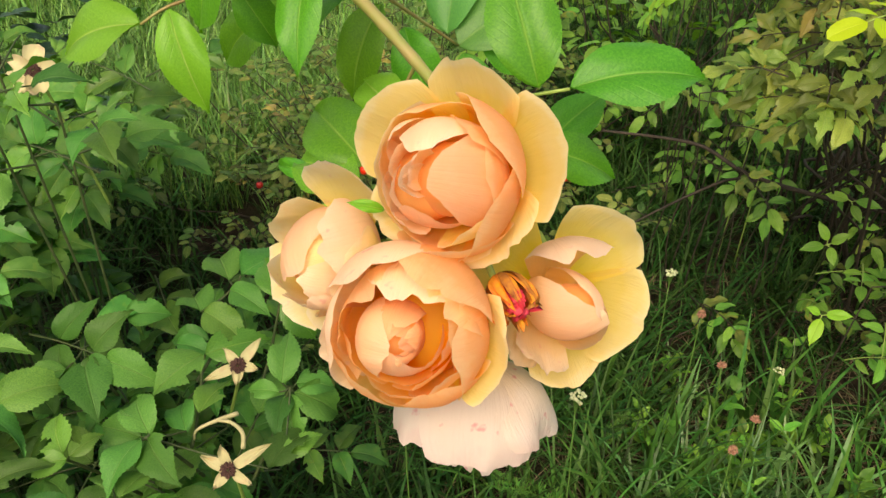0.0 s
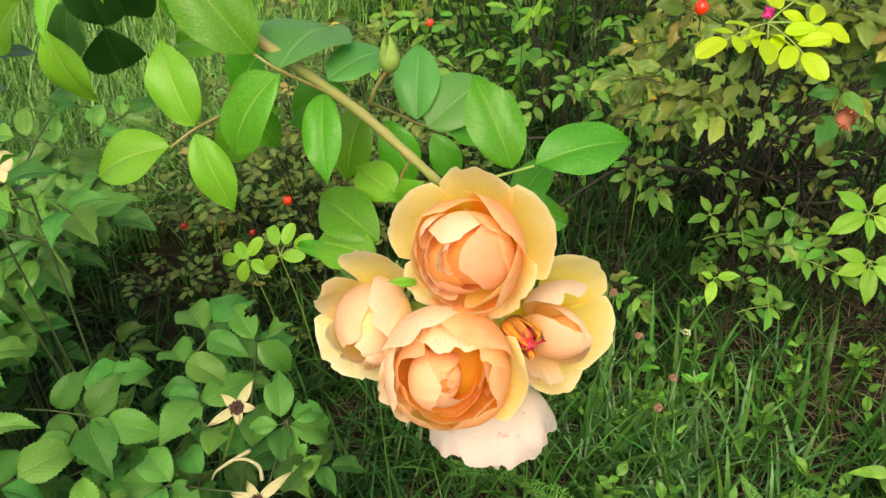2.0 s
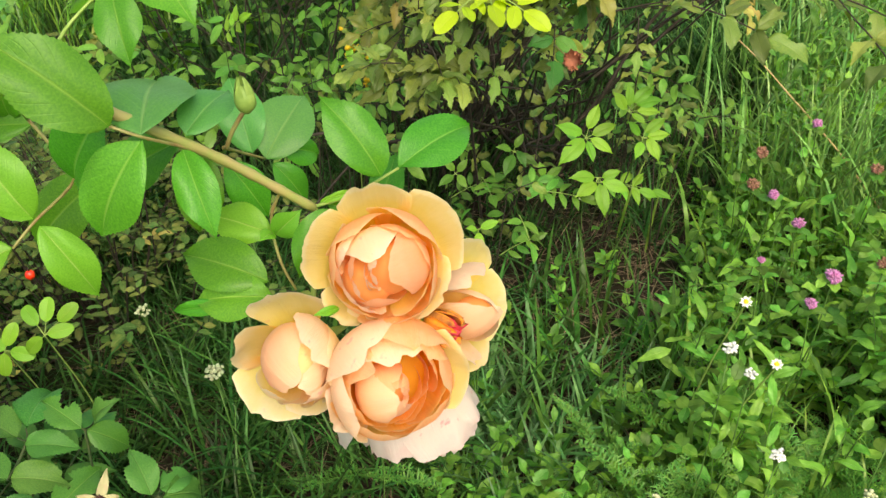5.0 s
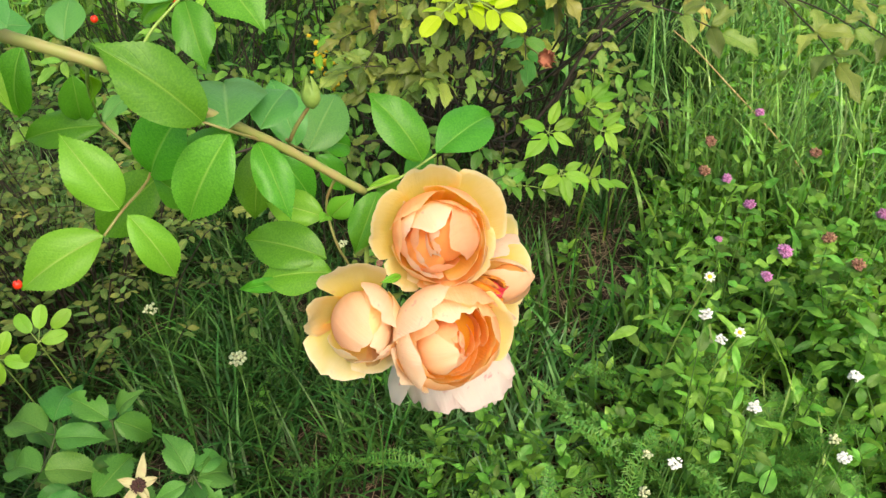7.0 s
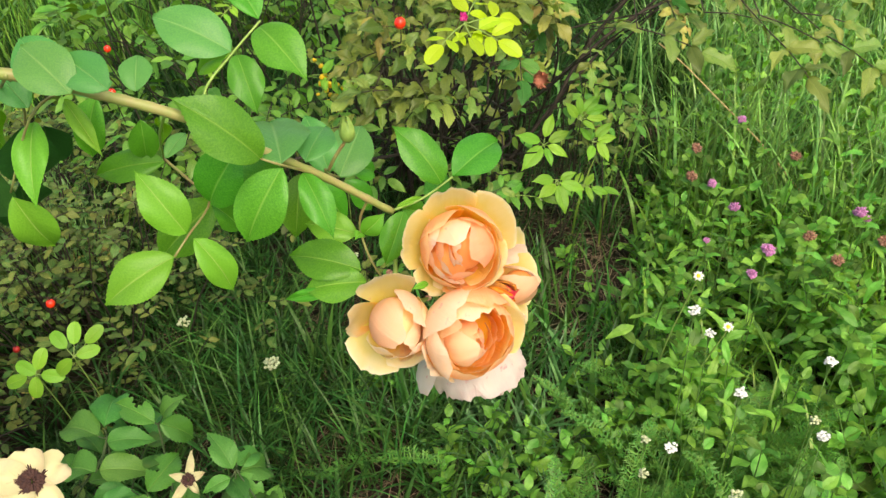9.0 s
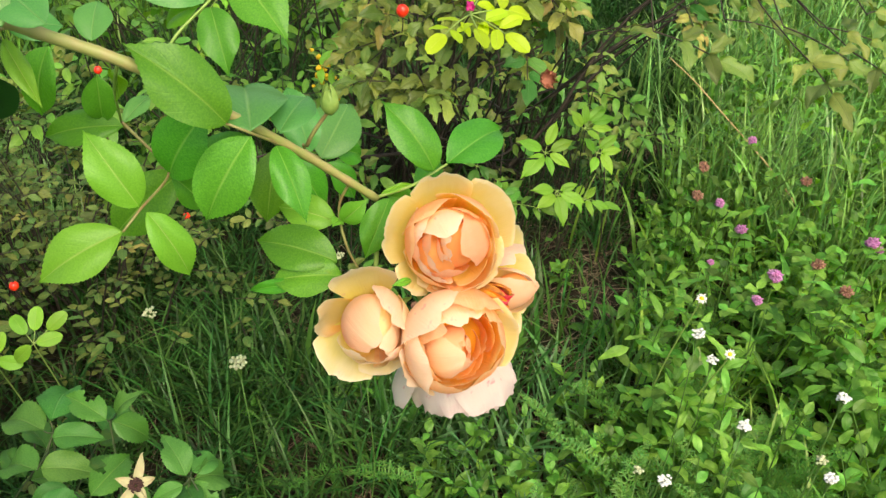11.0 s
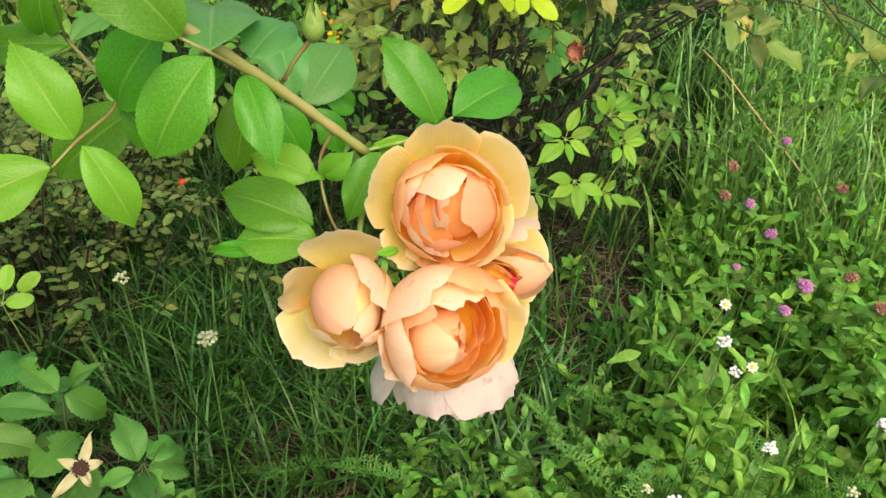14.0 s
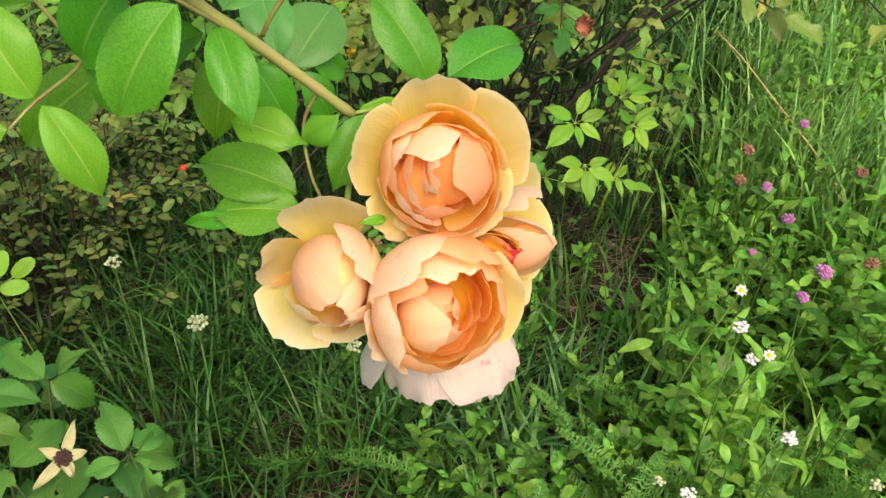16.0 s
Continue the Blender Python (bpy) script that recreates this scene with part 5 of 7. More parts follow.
stalk((-0.022, 0.396, 0.885), (-0.019, 0.390, 0.897), (-0.012, 0.383, 0.911), r0=0.0014, r1=0.0012)


# ---- shrubs ----
def compound(p, d, pairs, size, r, up=(0, 0, 1), spread=0.9, gap=0.75):
    """Leaflets of one compound leaf whose rib starts at p along d: their matrices and the rib's line."""
    p, d = Vector(p), Vector(d).normalized()
    upv = Vector(up) + Vector((r.uniform(-0.35, 0.35), r.uniform(-0.35, 0.35), 0))
    side = d.cross(upv).normalized()
    nrm = side.cross(d)
    out, q = [], p.copy()
    rib = [tuple(p)]
    for _ in range(pairs):
        q = q + d * size * gap
        d = (d - Vector((0, 0, 0.12))).normalized()
        rib.append(tuple(q))
        s = size * r.uniform(0.75, 1.0)
        for sg in (-1, 1):
            if r.random() < 0.06:
                continue
            e = (side * sg * spread + d * 0.55 + nrm * r.uniform(-0.15, 0.25)).normalized()
            b = q + e * size * 0.06
            out.append(leaf_matrix(b, b + e * s, nrm + side * sg * -0.25 + Vector((r.uniform(-0.5, 0.5), r.uniform(-0.5, 0.5), 0)), r.uniform(0.85, 1.1)))
    e = (d + nrm * r.uniform(-0.25, 0.1)).normalized()
    b = q + d * size * 0.35
    rib.append(tuple(b))
    out.append(leaf_matrix(b, b + e * size * 1.1, nrm + Vector((r.uniform(-0.3, 0.3), r.uniform(-0.3, 0.3), 0)), 1.0))
    return out, rib


def place_leaves(root, items, singles=280, eye=(-0.1, 0.1, 1.0), name="leaflet"):
    """items: (mesh, matrix). The nearest are parts of their own, the rest one joined part for each mesh."""
    items = sorted(items, key=lambda it: (it[1].translation - Vector(eye)).length)
    for me, m in items[:singles]:
        part(name, me, root, m=m)
    rest = {}
    for me, m in items[singles:]:
        rest.setdefault(me.name, (me, []))[1].append(m)
    for me, ms in rest.values():
        joined_leaves("foliage", me, ms, root)


def stems_of(root, lines, mat, sides=5):
    part("branchwork", tubes("branchwork", lines, mat, sides), root, kind="stuff")


FADED = (
    ((-0.371, 0.770, 0.675), (0.15, -0.75, 0.6), 0.050, "faded flower, five cream petals round a dark core", (-0.345, 0.80, 0.50), 0.25, (), MAT_CREAM_PETAL),
    ((-0.156, 0.535, 0.521), (0.0, -0.6, 0.75), 0.050, "faded flower, pointed cream sepals round a dark core", (-0.19, 0.58, 0.40), 0.12, ((53, 0.029), (130, 0.018), (203, 0.029), (268, 0.017), (-10, 0.017))),
    ((-0.137, 0.411, 0.541), (-0.05, -0.7, 0.65), 0.042, "faded flower with short pinkish cream sepals", (-0.15, 0.47, 0.42), 0.13, ((35, 0.034), (105, 0.018), (158, 0.021), (238, 0.016), (-22, 0.020))),
)


def low_rose_bush():
    r = random.Random(31)
    root = empty("rose_bush", "low dark green rose bush with partly chewed leaves and faded flowers", "rose bush", m=Matrix.Translation((0, 0, 0)))
    meshes = [leaflet_mesh("leaflet", MAT_BUSH_LEAF, (0.58, 0.66, 0.54)[s % 3], 0.62, 0.42, 0.5, teeth=14, nu=11, tooth=0.024, quilt=0.02, seed=40 + s, bites=(0, 1, 2, 0, 2, 1)[s], wave=0.05, blunt=-0.5, peak=0.38) for s in range(6)]
    tips = [leaflet_mesh("leaflet", MAT_BUSH_TIP, 0.54, 0.55, 0.3, 0.4, teeth=13, nu=9, tooth=0.035, seed=50 + s, bites=(0, 1, 2)[s], wave=0.04, blunt=-0.5, peak=0.38) for s in range(3)]
    items, ribs = [], []
    n = 0
    while n < 340:
        y = r.uniform(0.30, 1.08)
        x = r.uniform(-0.80, -0.13 - 0.15 * max(0, y - 0.5))
        if (y > 0.69 and x > -0.34) or (y > 0.92 and x > -0.42):
            continue
        if math.hypot(x + 0.36, y - 0.73) < 0.10:
            continue
        layer = r.random()
        front = x > -0.33 and y > 0.38
        top = 0.50 + 0.05 * noise.noise(Vector((x * 5, y * 5, 2))) + 0.25 * max(0, -0.40 - x) - (0.07 if front else 0)
        z = top - (r.uniform(0, 0.07) if layer < 0.5 else r.uniform(0.07, 0.38))
        a = r.uniform(0, 6.283)
        d = (math.cos(a), math.sin(a), r.uniform(-0.1, 0.35))
        ms, rib = compound((x, y, z), d, r.choice((1, 2, 2)), r.uniform(0.042, 0.058), r, (-0.15, -0.3, 0.9))
        items += [(meshes[r.randrange(6)], m) for m in ms]
        ribs.append((rib, 0.0011, 0.0007))
        if n % 7 == 0:
            ribs.append(([(x, y, z), (x * 0.8 - 0.08, y * 0.85 + 0.1, z * 0.5), (x * 0.45 - 0.2, y * 0.5 + 0.3, 0)], 0.0012, 0.0026))
        n += 1
    # the back of the bush
    for _ in range(46):
        x, y = r.uniform(-0.66, -0.335), r.uniform(0.70, 1.05)
        if math.hypot(x + 0.37, y - 0.76) < 0.07:
            continue
        z, a = r.uniform(0.43, 0.56), r.uniform(0, 6.283)
        ms, rib = compound((x, y, z), (math.cos(a), math.sin(a), r.uniform(-0.1, 0.3)), 2, r.uniform(0.044, 0.056), r, (-0.05, -0.5, 0.85))
        items += [((tips + meshes[:2])[r.randrange(5)], m) for m in ms]
        ribs.append((rib, 0.0011, 0.0007))
    top_leaves = []

    def spray(node, foot, *leaves):
        """Top leaflets round one node: pool, base and tip of each, with their stalks and the node's stem."""
        for pool, b, t in leaves:
            mesh = {"dark": meshes, "fresh": tips}[pool]
            top_leaves.append((mesh[r.randrange(len(mesh))], leaf_matrix(b, t, (r.uniform(-0.3, 0.15), r.uniform(-0.6, -0.2), 0.85), r.uniform(0.95, 1.12))))
            mid = Vector(b).lerp(Vector(node), 0.5)
            ribs.append(([b, (mid.x, mid.y, mid.z - 0.002), node], 0.0007, 0.0010))
        ribs.append(([node, ((node[0] + foot[0]) / 2, (node[1] + foot[1]) / 2, node[2] - 0.05), foot], 0.0012, 0.0018))

    spray((-0.187, 0.670, 0.497), (-0.225, 0.618, 0.42), ("dark", (-0.184, 0.682, 0.500), (-0.143, 0.745, 0.485)), ("dark", (-0.194, 0.675, 0.500), (-0.218, 0.729, 0.498)),
          ("dark", (-0.190, 0.662, 0.498), (-0.150, 0.632, 0.498)), ("dark", (-0.212, 0.640, 0.490), (-0.168, 0.612, 0.478)), ("dark", (-0.216, 0.642, 0.488), (-0.238, 0.690, 0.475)))
    spray((-0.139, 0.642, 0.503), (-0.163, 0.60, 0.42), ("fresh", (-0.141, 0.644, 0.505), (-0.162, 0.692, 0.520)), ("fresh", (-0.137, 0.640, 0.503), (-0.105, 0.630, 0.462)),
          ("dark", (-0.127, 0.660, 0.490), (-0.106, 0.640, 0.525)))
    spray((-0.112, 0.520, 0.512), (-0.150, 0.50, 0.42), ("dark", (-0.117, 0.514, 0.522), (-0.115, 0.556, 0.545)), ("dark", (-0.108, 0.525, 0.511), (-0.075, 0.532, 0.502)),
          ("dark", (-0.109, 0.518, 0.508), (-0.069, 0.527, 0.473)), ("dark", (-0.114, 0.522, 0.502), (-0.107, 0.486, 0.475)), ("dark", (-0.121, 0.516, 0.510), (-0.151, 0.524, 0.506)),
          ("dark", (-0.118, 0.525, 0.498), (-0.121, 0.481, 0.498)), ("fresh", (-0.112, 0.468, 0.488), (-0.084, 0.487, 0.495)))
    spray((-0.194, 0.560, 0.502), (-0.21, 0.52, 0.42), ("fresh", (-0.191, 0.561, 0.509), (-0.138, 0.589, 0.506)), ("dark", (-0.196, 0.570, 0.500), (-0.232, 0.532, 0.496)),
          ("dark", (-0.200, 0.604, 0.486), (-0.240, 0.610, 0.484)), ("fresh", (-0.184, 0.502, 0.500), (-0.168, 0.550, 0.497)), ("dark", (-0.228, 0.600, 0.485), (-0.193, 0.585, 0.490)))
    spray((-0.217, 0.470, 0.508), (-0.20, 0.52, 0.40), ("dark", (-0.219, 0.465, 0.510), (-0.237, 0.421, 0.505)), ("dark", (-0.213, 0.465, 0.510), (-0.186, 0.428, 0.506)),
          ("dark", (-0.216, 0.475, 0.506), (-0.243, 0.521, 0.507)), ("dark", (-0.224, 0.477, 0.500), (-0.267, 0.495, 0.496)), ("dark", (-0.194, 0.492, 0.490), (-0.210, 0.534, 0.488)),
          ("dark", (-0.122, 0.454, 0.490), (-0.096, 0.499, 0.492)))
    spray((-0.272, 0.450, 0.506), (-0.25, 0.50, 0.40), ("fresh", (-0.269, 0.447, 0.510), (-0.302, 0.436, 0.507)), ("fresh", (-0.268, 0.449, 0.510), (-0.249, 0.471, 0.513)),
          ("fresh", (-0.275, 0.454, 0.505), (-0.299, 0.496, 0.508)))
    spray((-0.308, 0.590, 0.490), (-0.29, 0.60, 0.40), ("dark", (-0.315, 0.563, 0.490), (-0.350, 0.549, 0.487)), ("dark", (-0.302, 0.572, 0.490), (-0.275, 0.514, 0.486)),
          ("dark", (-0.318, 0.616, 0.482), (-0.272, 0.590, 0.478)), ("dark", (-0.289, 0.645, 0.480), (-0.248, 0.655, 0.478)))
    # a taller shoot of the same bush farther back
    for k in range(9):
        x, y, z = -0.335 + r.uniform(-0.06, 0.04), 0.70 + r.uniform(-0.05, 0.06), 0.65 + r.uniform(-0.07, 0.06)
        a = 1.3 * k
        ms, rib = compound((x, y, z), (math.cos(a), math.sin(a), 0.3), r.choice((1, 2)), 0.046, r, (-0.1, -0.5, 0.85))
        items += [((tips + meshes)[r.randrange(9)], m) for m in ms]
        ribs.append((rib, 0.0011, 0.0007))
        if k % 3 == 0:
            ribs.append(([(x, y, z), (-0.318, 0.682, 0.22), (-0.318, 0.682, 0)], 0.0012, 0.0024))
    def free(m):
        c = m @ Vector((0, 0.5, 0))
        return all((c - Vector(p)).length > 0.10 or (c - Vector(p)).normalized().dot(Vector(f).normalized()) < 0.1 and (c - Vector(p)).length > 0.03 for p, f, *_ in FADED)

    items = [(me, m) for me, m in items if free(m)]
    for me, m in top_leaves:
        part("leaflet", me, root, m=m)
    place_leaves(root, items, 255)
    stems_of(root, ribs, MAT_BUSH_STEM)
    part("withered_stalk", tube("withered_stalk", [(-0.180, 0.470, 0.505), (-0.172, 0.460, 0.527), (-0.157, 0.464, 0.533), (-0.143, 0.472, 0.532)], 0.0007, 0.0018, MAT_SEPAL, 8, 6, 0.3), root, "dried cream flower stalk")
    part("withered_stalk", tube("withered_stalk", [(-0.157, 0.464, 0.533), (-0.146, 0.461, 0.534), (-0.136, 0.452, 0.533), (-0.134, 0.441, 0.528)], 0.0011, 0.0017, MAT_SEPAL, 8, 6, 0.3), root, "dried cream flower stalk")
    return root


low_rose_bush()


def floret_ball(name, mat, radius, count, seed, flat=1.0, length=0.5, thick=0.16):
    """A head of many narrow florets pointing outwards, in one mesh."""
    r = random.Random(seed)
    vs, qs = [], []
    for i in range(count):
        z = 1 - 1.6 * (i + 0.5) / count
        a = i * 2.39996
        s = math.sqrt(max(0, 1 - z * z))
        d = Vector((s * math.cos(a), s * math.sin(a), z * flat)).normalized()
        side = d.orthogonal().normalized()
        o = d.cross(side)
        ln = radius * r.uniform(1 - length * 0.4, 1.1)
        k = len(vs)
        w = radius * thick
        for f, ww in ((0.35, w * 0.6), (0.8, w), (1.0, w * 0.35)):
            for q in range(4):
                th = q * math.pi / 2
                vs.append(d * ln * f + (side * math.cos(th) + o * math.sin(th)) * ww)
        for ring in range(2):
            for q in range(4):
                qs.append((k + ring * 4 + q, k + ring * 4 + (q + 1) % 4, k + ring * 4 + 4 + (q + 1) % 4, k + ring * 4 + 4 + q))
        qs.append((k + 8, k + 9, k + 10, k + 11))
    return quad_mesh(name, [(v.x, v.y, v.z * flat) for v in vs], qs, mat)


def faded_flower(p, facing, size, label, stem_to, broad=0.19, sepals=(), mat=MAT_SEPAL):
    m = frame_of(p, facing)
    root = empty("faded_flower", label, "faded flower", "faded flowers of the low bush", m)
    r = random.Random(int(abs(p[0]) * 1000))
    s = size * 900
    full = broad > 0.24
    for i, (turn, ln) in enumerate(sepals or [(72 * i + r.uniform(-14, 14), size * r.uniform(0.36, 0.48)) for i in range(5)]):
        ln *= 1000
        curl = r.uniform(-0.12, 0.16) * s
        if full:
            prof, wid, rnd = [(2, -2), (ln * 0.4, 2.5), (ln * 0.85, 1), (ln, -2 + curl * 0.5)], [s * 0.06, s * 0.30, s * 0.32, s * 0.17], 0.28
        else:
            prof, wid, rnd = [(2, -2), (ln * 0.4, 2.5), (ln * 0.8, 1 + curl * 0.3), (ln, curl)], [s * 0.06, s * broad * 1.35, s * broad * 0.5, s * 0.008], 0.06
        me = petal_mesh("sepal", mat, prof, wid, [s * 0.22, s * 0.3, s * 0.22], rounding=rnd, seed=i + int(s), nu=11, nv=13, ruffle=0.005, edge=0.05, roll=-0.6)
        part("sepal", me, root, m=Matrix.Rotation(radians(turn), 4, "Z") @ Matrix.Rotation(r.uniform(-0.35, 0.35), 4, "X"))
    part("core", floret_ball("core", MAT_CORE, size * 0.145, 90, 4, 0.5, 0.9, 0.14), root, "dark brown withered stamens", Matrix.Translation((0, 0, 0.001)))
    if full:
        part("stamen_ring", floret_ball("stamen_ring", MAT_CORE, size * 0.20, 60, 6, 0.25, 0.7, 0.07), root, "spread dark stamens", Matrix.Translation((0, 0, 0.0005)))
    inv = m.inverted()
    a, q, end = Vector((0, 0, -0.002)), Vector((0, 0, -0.012)), inv @ Vector(stem_to)
    part("stalk", tube("stalk", [a, q, q.lerp(end, 0.06), q.lerp(end, 0.4), end], 0.0014, 0.0016, MAT_STEM_YOUNG), root, "thin green stalk")


for spec in FADED:
    faded_flower(*spec)
faded_flower((-0.285, 0.265, 0.898), (-0.05, -0.72, 0.69), 0.039, "faded flower with broad cream petals and dark centre", (-0.43, 0.42, 0.42), 0.30, mat=MAT_CREAM_PETAL)


def twig_line(a, b, r, sag=0.03, n=4):
    a, b = Vector(a), Vector(b)
    pts = [a.lerp(b, k / n) + (Vector((r.uniform(-1, 1), r.uniform(-1, 1), r.uniform(-1, 1))) * sag if 0 < k < n else Vector()) for k in range(n + 1)]
    return [tuple(p) for p in pts]


def big_shrub():
    """Browning shrub with a dark twiggy inside."""
    r = random.Random(77)
    root = empty("shrub", "browning olive-leaved rose shrub with chewed leaves and dark twigs", "shrub", m=Matrix.Translation((0, 0, 0)))
    olive = [leaflet_mesh("leaflet", MAT_OLIVE_LEAF, (0.5, 0.46, 0.56)[s % 3], 0.35, 0.3, 0.3, teeth=11, nu=11, tooth=0.022, seed=60 + s, bites=(1, 3, 2, 4, 5, 0)[s], wave=0.07, blunt=0.2) for s in range(6)]
    tan = [leaflet_mesh("leaflet", MAT_TAN_LEAF, 0.48, 0.4, 0.35, 0.3, teeth=7, nu=7, tooth=0.03, seed=70 + s, bites=s, wave=0.08) for s in range(2)]
    green = [leaflet_mesh("leaflet", MAT_BUSH_LEAF, 0.6, 0.25, 0.25, 0.25, teeth=7, nu=7, tooth=0.03, seed=75 + s, bites=s, wave=0.05) for s in range(2)]
    items, lines = [], []
    feet = [(0.95 + r.uniform(-0.25, 0.25), 1.30 + r.uniform(-0.15, 0.2), 0.0) for _ in range(12)]
    n = 0
    while n < 300:
        th, ph = r.uniform(0, 6.283), r.uniform(-0.55, 1.2)
        if math.sin(th) > 0.3 and r.random() < 0.6:
            continue
        k = r.uniform(0.8, 1.04) if r.random() < 0.85 else r.uniform(0.5, 0.8)
        x = 0.85 + 0.54 * k * math.cos(th) * math.cos(ph)
        y = 1.06 + 0.47 * k * math.sin(th) * math.cos(ph)
        z = 0.58 + 0.23 * k * math.sin(ph)
        if noise.noise(Vector((x * 5, y * 5, z * 5))) < -0.10:
            continue
        if z < max(0.54 + 0.42 * (1.0 - y), 0.58 + 0.22 * (x - 0.6) if x > 0.55 else 0.0) or x < 0.40 + 0.60 * (y - 0.9):
            continue
        out = Vector((x - 0.85, y - 1.06, (z - 0.55) * 0.6)).normalized()
        d = out + Vector((r.uniform(-0.8, 0.8), r.uniform(-0.8, 0.8), r.uniform(-0.6, 0.3)))
        ms, rib = compound((x, y, z), d, r.choice((1, 2, 2)), r.uniform(0.028, 0.042), r, (-0.2, -0.5, 0.85))
        u = r.random()
        pool = olive if u < 0.88 else tan if u < 0.93 else green
        items += [(pool[r.randrange(len(pool))], m) for m in ms]
        lines.append((rib, 0.0010, 0.0006))
        if n % 7 == 0:
            f = feet[r.randrange(12)]
            lines.append((twig_line(f, (x, y, z), r, 0.05, 4), 0.0034, 0.0011))
        n += 1
    narrow = [leaflet_mesh("leaflet", MAT_BACK_LEAF, 0.42, 0.3, 0.3, 0.25, teeth=7, nu=7, tooth=0.02, seed=78 + s, wave=0.04) for s in range(2)]
    for k in range(125):
        x, y, z = (r.uniform(0.42, 1.25), r.uniform(0.98, 1.45), r.uniform(0.08, 0.44)) if k < 95 else (r.uniform(0.52, 1.05), r.uniform(0.84, 1.02), r.uniform(0.16, 0.50))
        if noise.noise(Vector((x * 4, y * 4, z * 4 + 7))) < -0.15:
            continue
        a = r.uniform(3.3, 6.1)
        ms, rib = compound((x, y, z), (math.cos(a), math.sin(a), r.uniform(-0.2, 0.4)), r.choice((2, 3)), r.uniform(0.028, 0.04), r, (-0.2, -0.5, 0.85))
        items += [((narrow + olive[:1])[r.randrange(3)], m) for m in ms]
        lines.append((rib, 0.0010, 0.0006))
        lines.append((twig_line((x + r.uniform(-0.06, 0.06), y + r.uniform(0, 0.1), 0), (x, y, z), r, 0.015, 3), 0.0018, 0.0009))
    for x, y, z, a in ((0.62, 0.60, 0.72, 5.2), (0.70, 0.55, 0.73, 5.8), (0.76, 0.50, 0.72, 5.0), (0.82, 0.48, 0.71, 5.6), (0.88, 0.45, 0.72, 0.2), (0.80, 0.42, 0.70, 4.6), (0.92, 0.50, 0.73, 0.6), (0.74, 0.47, 0.71, 4.3)):
        ms, rib = compound((x, y, z), (math.cos(a), math.sin(a), -0.2), 2, 0.05, r, (-0.2, -0.5, 0.85))
        items += [(olive[r.randrange(6)], m) for m in ms]
        lines.append((rib, 0.0011, 0.0007))
        lines.append((twig_line((0.95 + 0.3 * (x - 0.75), 0.80, 0.84), (x, y, z), r, 0.02, 3), 0.0016, 0.0009))
    for _ in range(22):
        f = feet[r.randrange(12)]
        lines.append((twig_line(f, (f[0] + r.uniform(-0.25, 0.15), f[1] + r.uniform(-0.35, 0.1), r.uniform(0.55, 0.72)), r, 0.03, 4), 0.0040, 0.0018))
    for a, b, c in (((0.78, 0.98, 0.22), (0.92, 0.92, 0.50), (1.05, 0.80, 0.70)), ((0.80, 1.02, 0.25), (1.0, 0.95, 0.45), (1.18, 0.86, 0.60)), ((0.86, 0.98, 0.40), (1.0, 0.90, 0.52), (1.12, 0.84, 0.56))):
        lines.append(([a, b, c], 0.0045, 0.0018))
    # bare twigs reaching out low
    lines.append(([(0.62, 1.13, 0.30), (0.467, 1.09, 0.368), (0.401, 1.115, 0.40), (0.343, 1.124, 0.411), (0.25, 1.13, 0.42)], 0.004, 0.002))
    lines.append(([(0.476, 1.086, 0.362), (0.434, 1.089, 0.362), (0.36, 1.07, 0.338), (0.294, 1.051, 0.311)], 0.003, 0.0014))
    for _ in range(16):
        f = feet[r.randrange(12)]
        lines.append((twig_line((f[0], f[1], r.uniform(0.05, 0.35)), (r.uniform(0.4, 1.2), r.uniform(0.75, 1.3), r.uniform(0.3, 0.7)), r, 0.06, 4), 0.0035, 0.0012))
    place_leaves(root, items, 290)
    stems_of(root, lines, MAT_TWIG)


big_shrub()


CLUSTERS = (
    ((-0.125, 1.052, 0.305), ((-0.13, 1.081, 0.324), (-0.108, 1.07, 0.331), (-0.087, 1.049, 0.328), (-0.105, 1.046, 0.306), (-0.141, 1.058, 0.292))),
    ((-0.179, 1.090, 0.280), ((-0.186, 1.103, 0.287), (-0.205, 1.104, 0.273), (-0.187, 1.083, 0.262), (-0.161, 1.073, 0.275), (-0.164, 1.095, 0.297))),
)


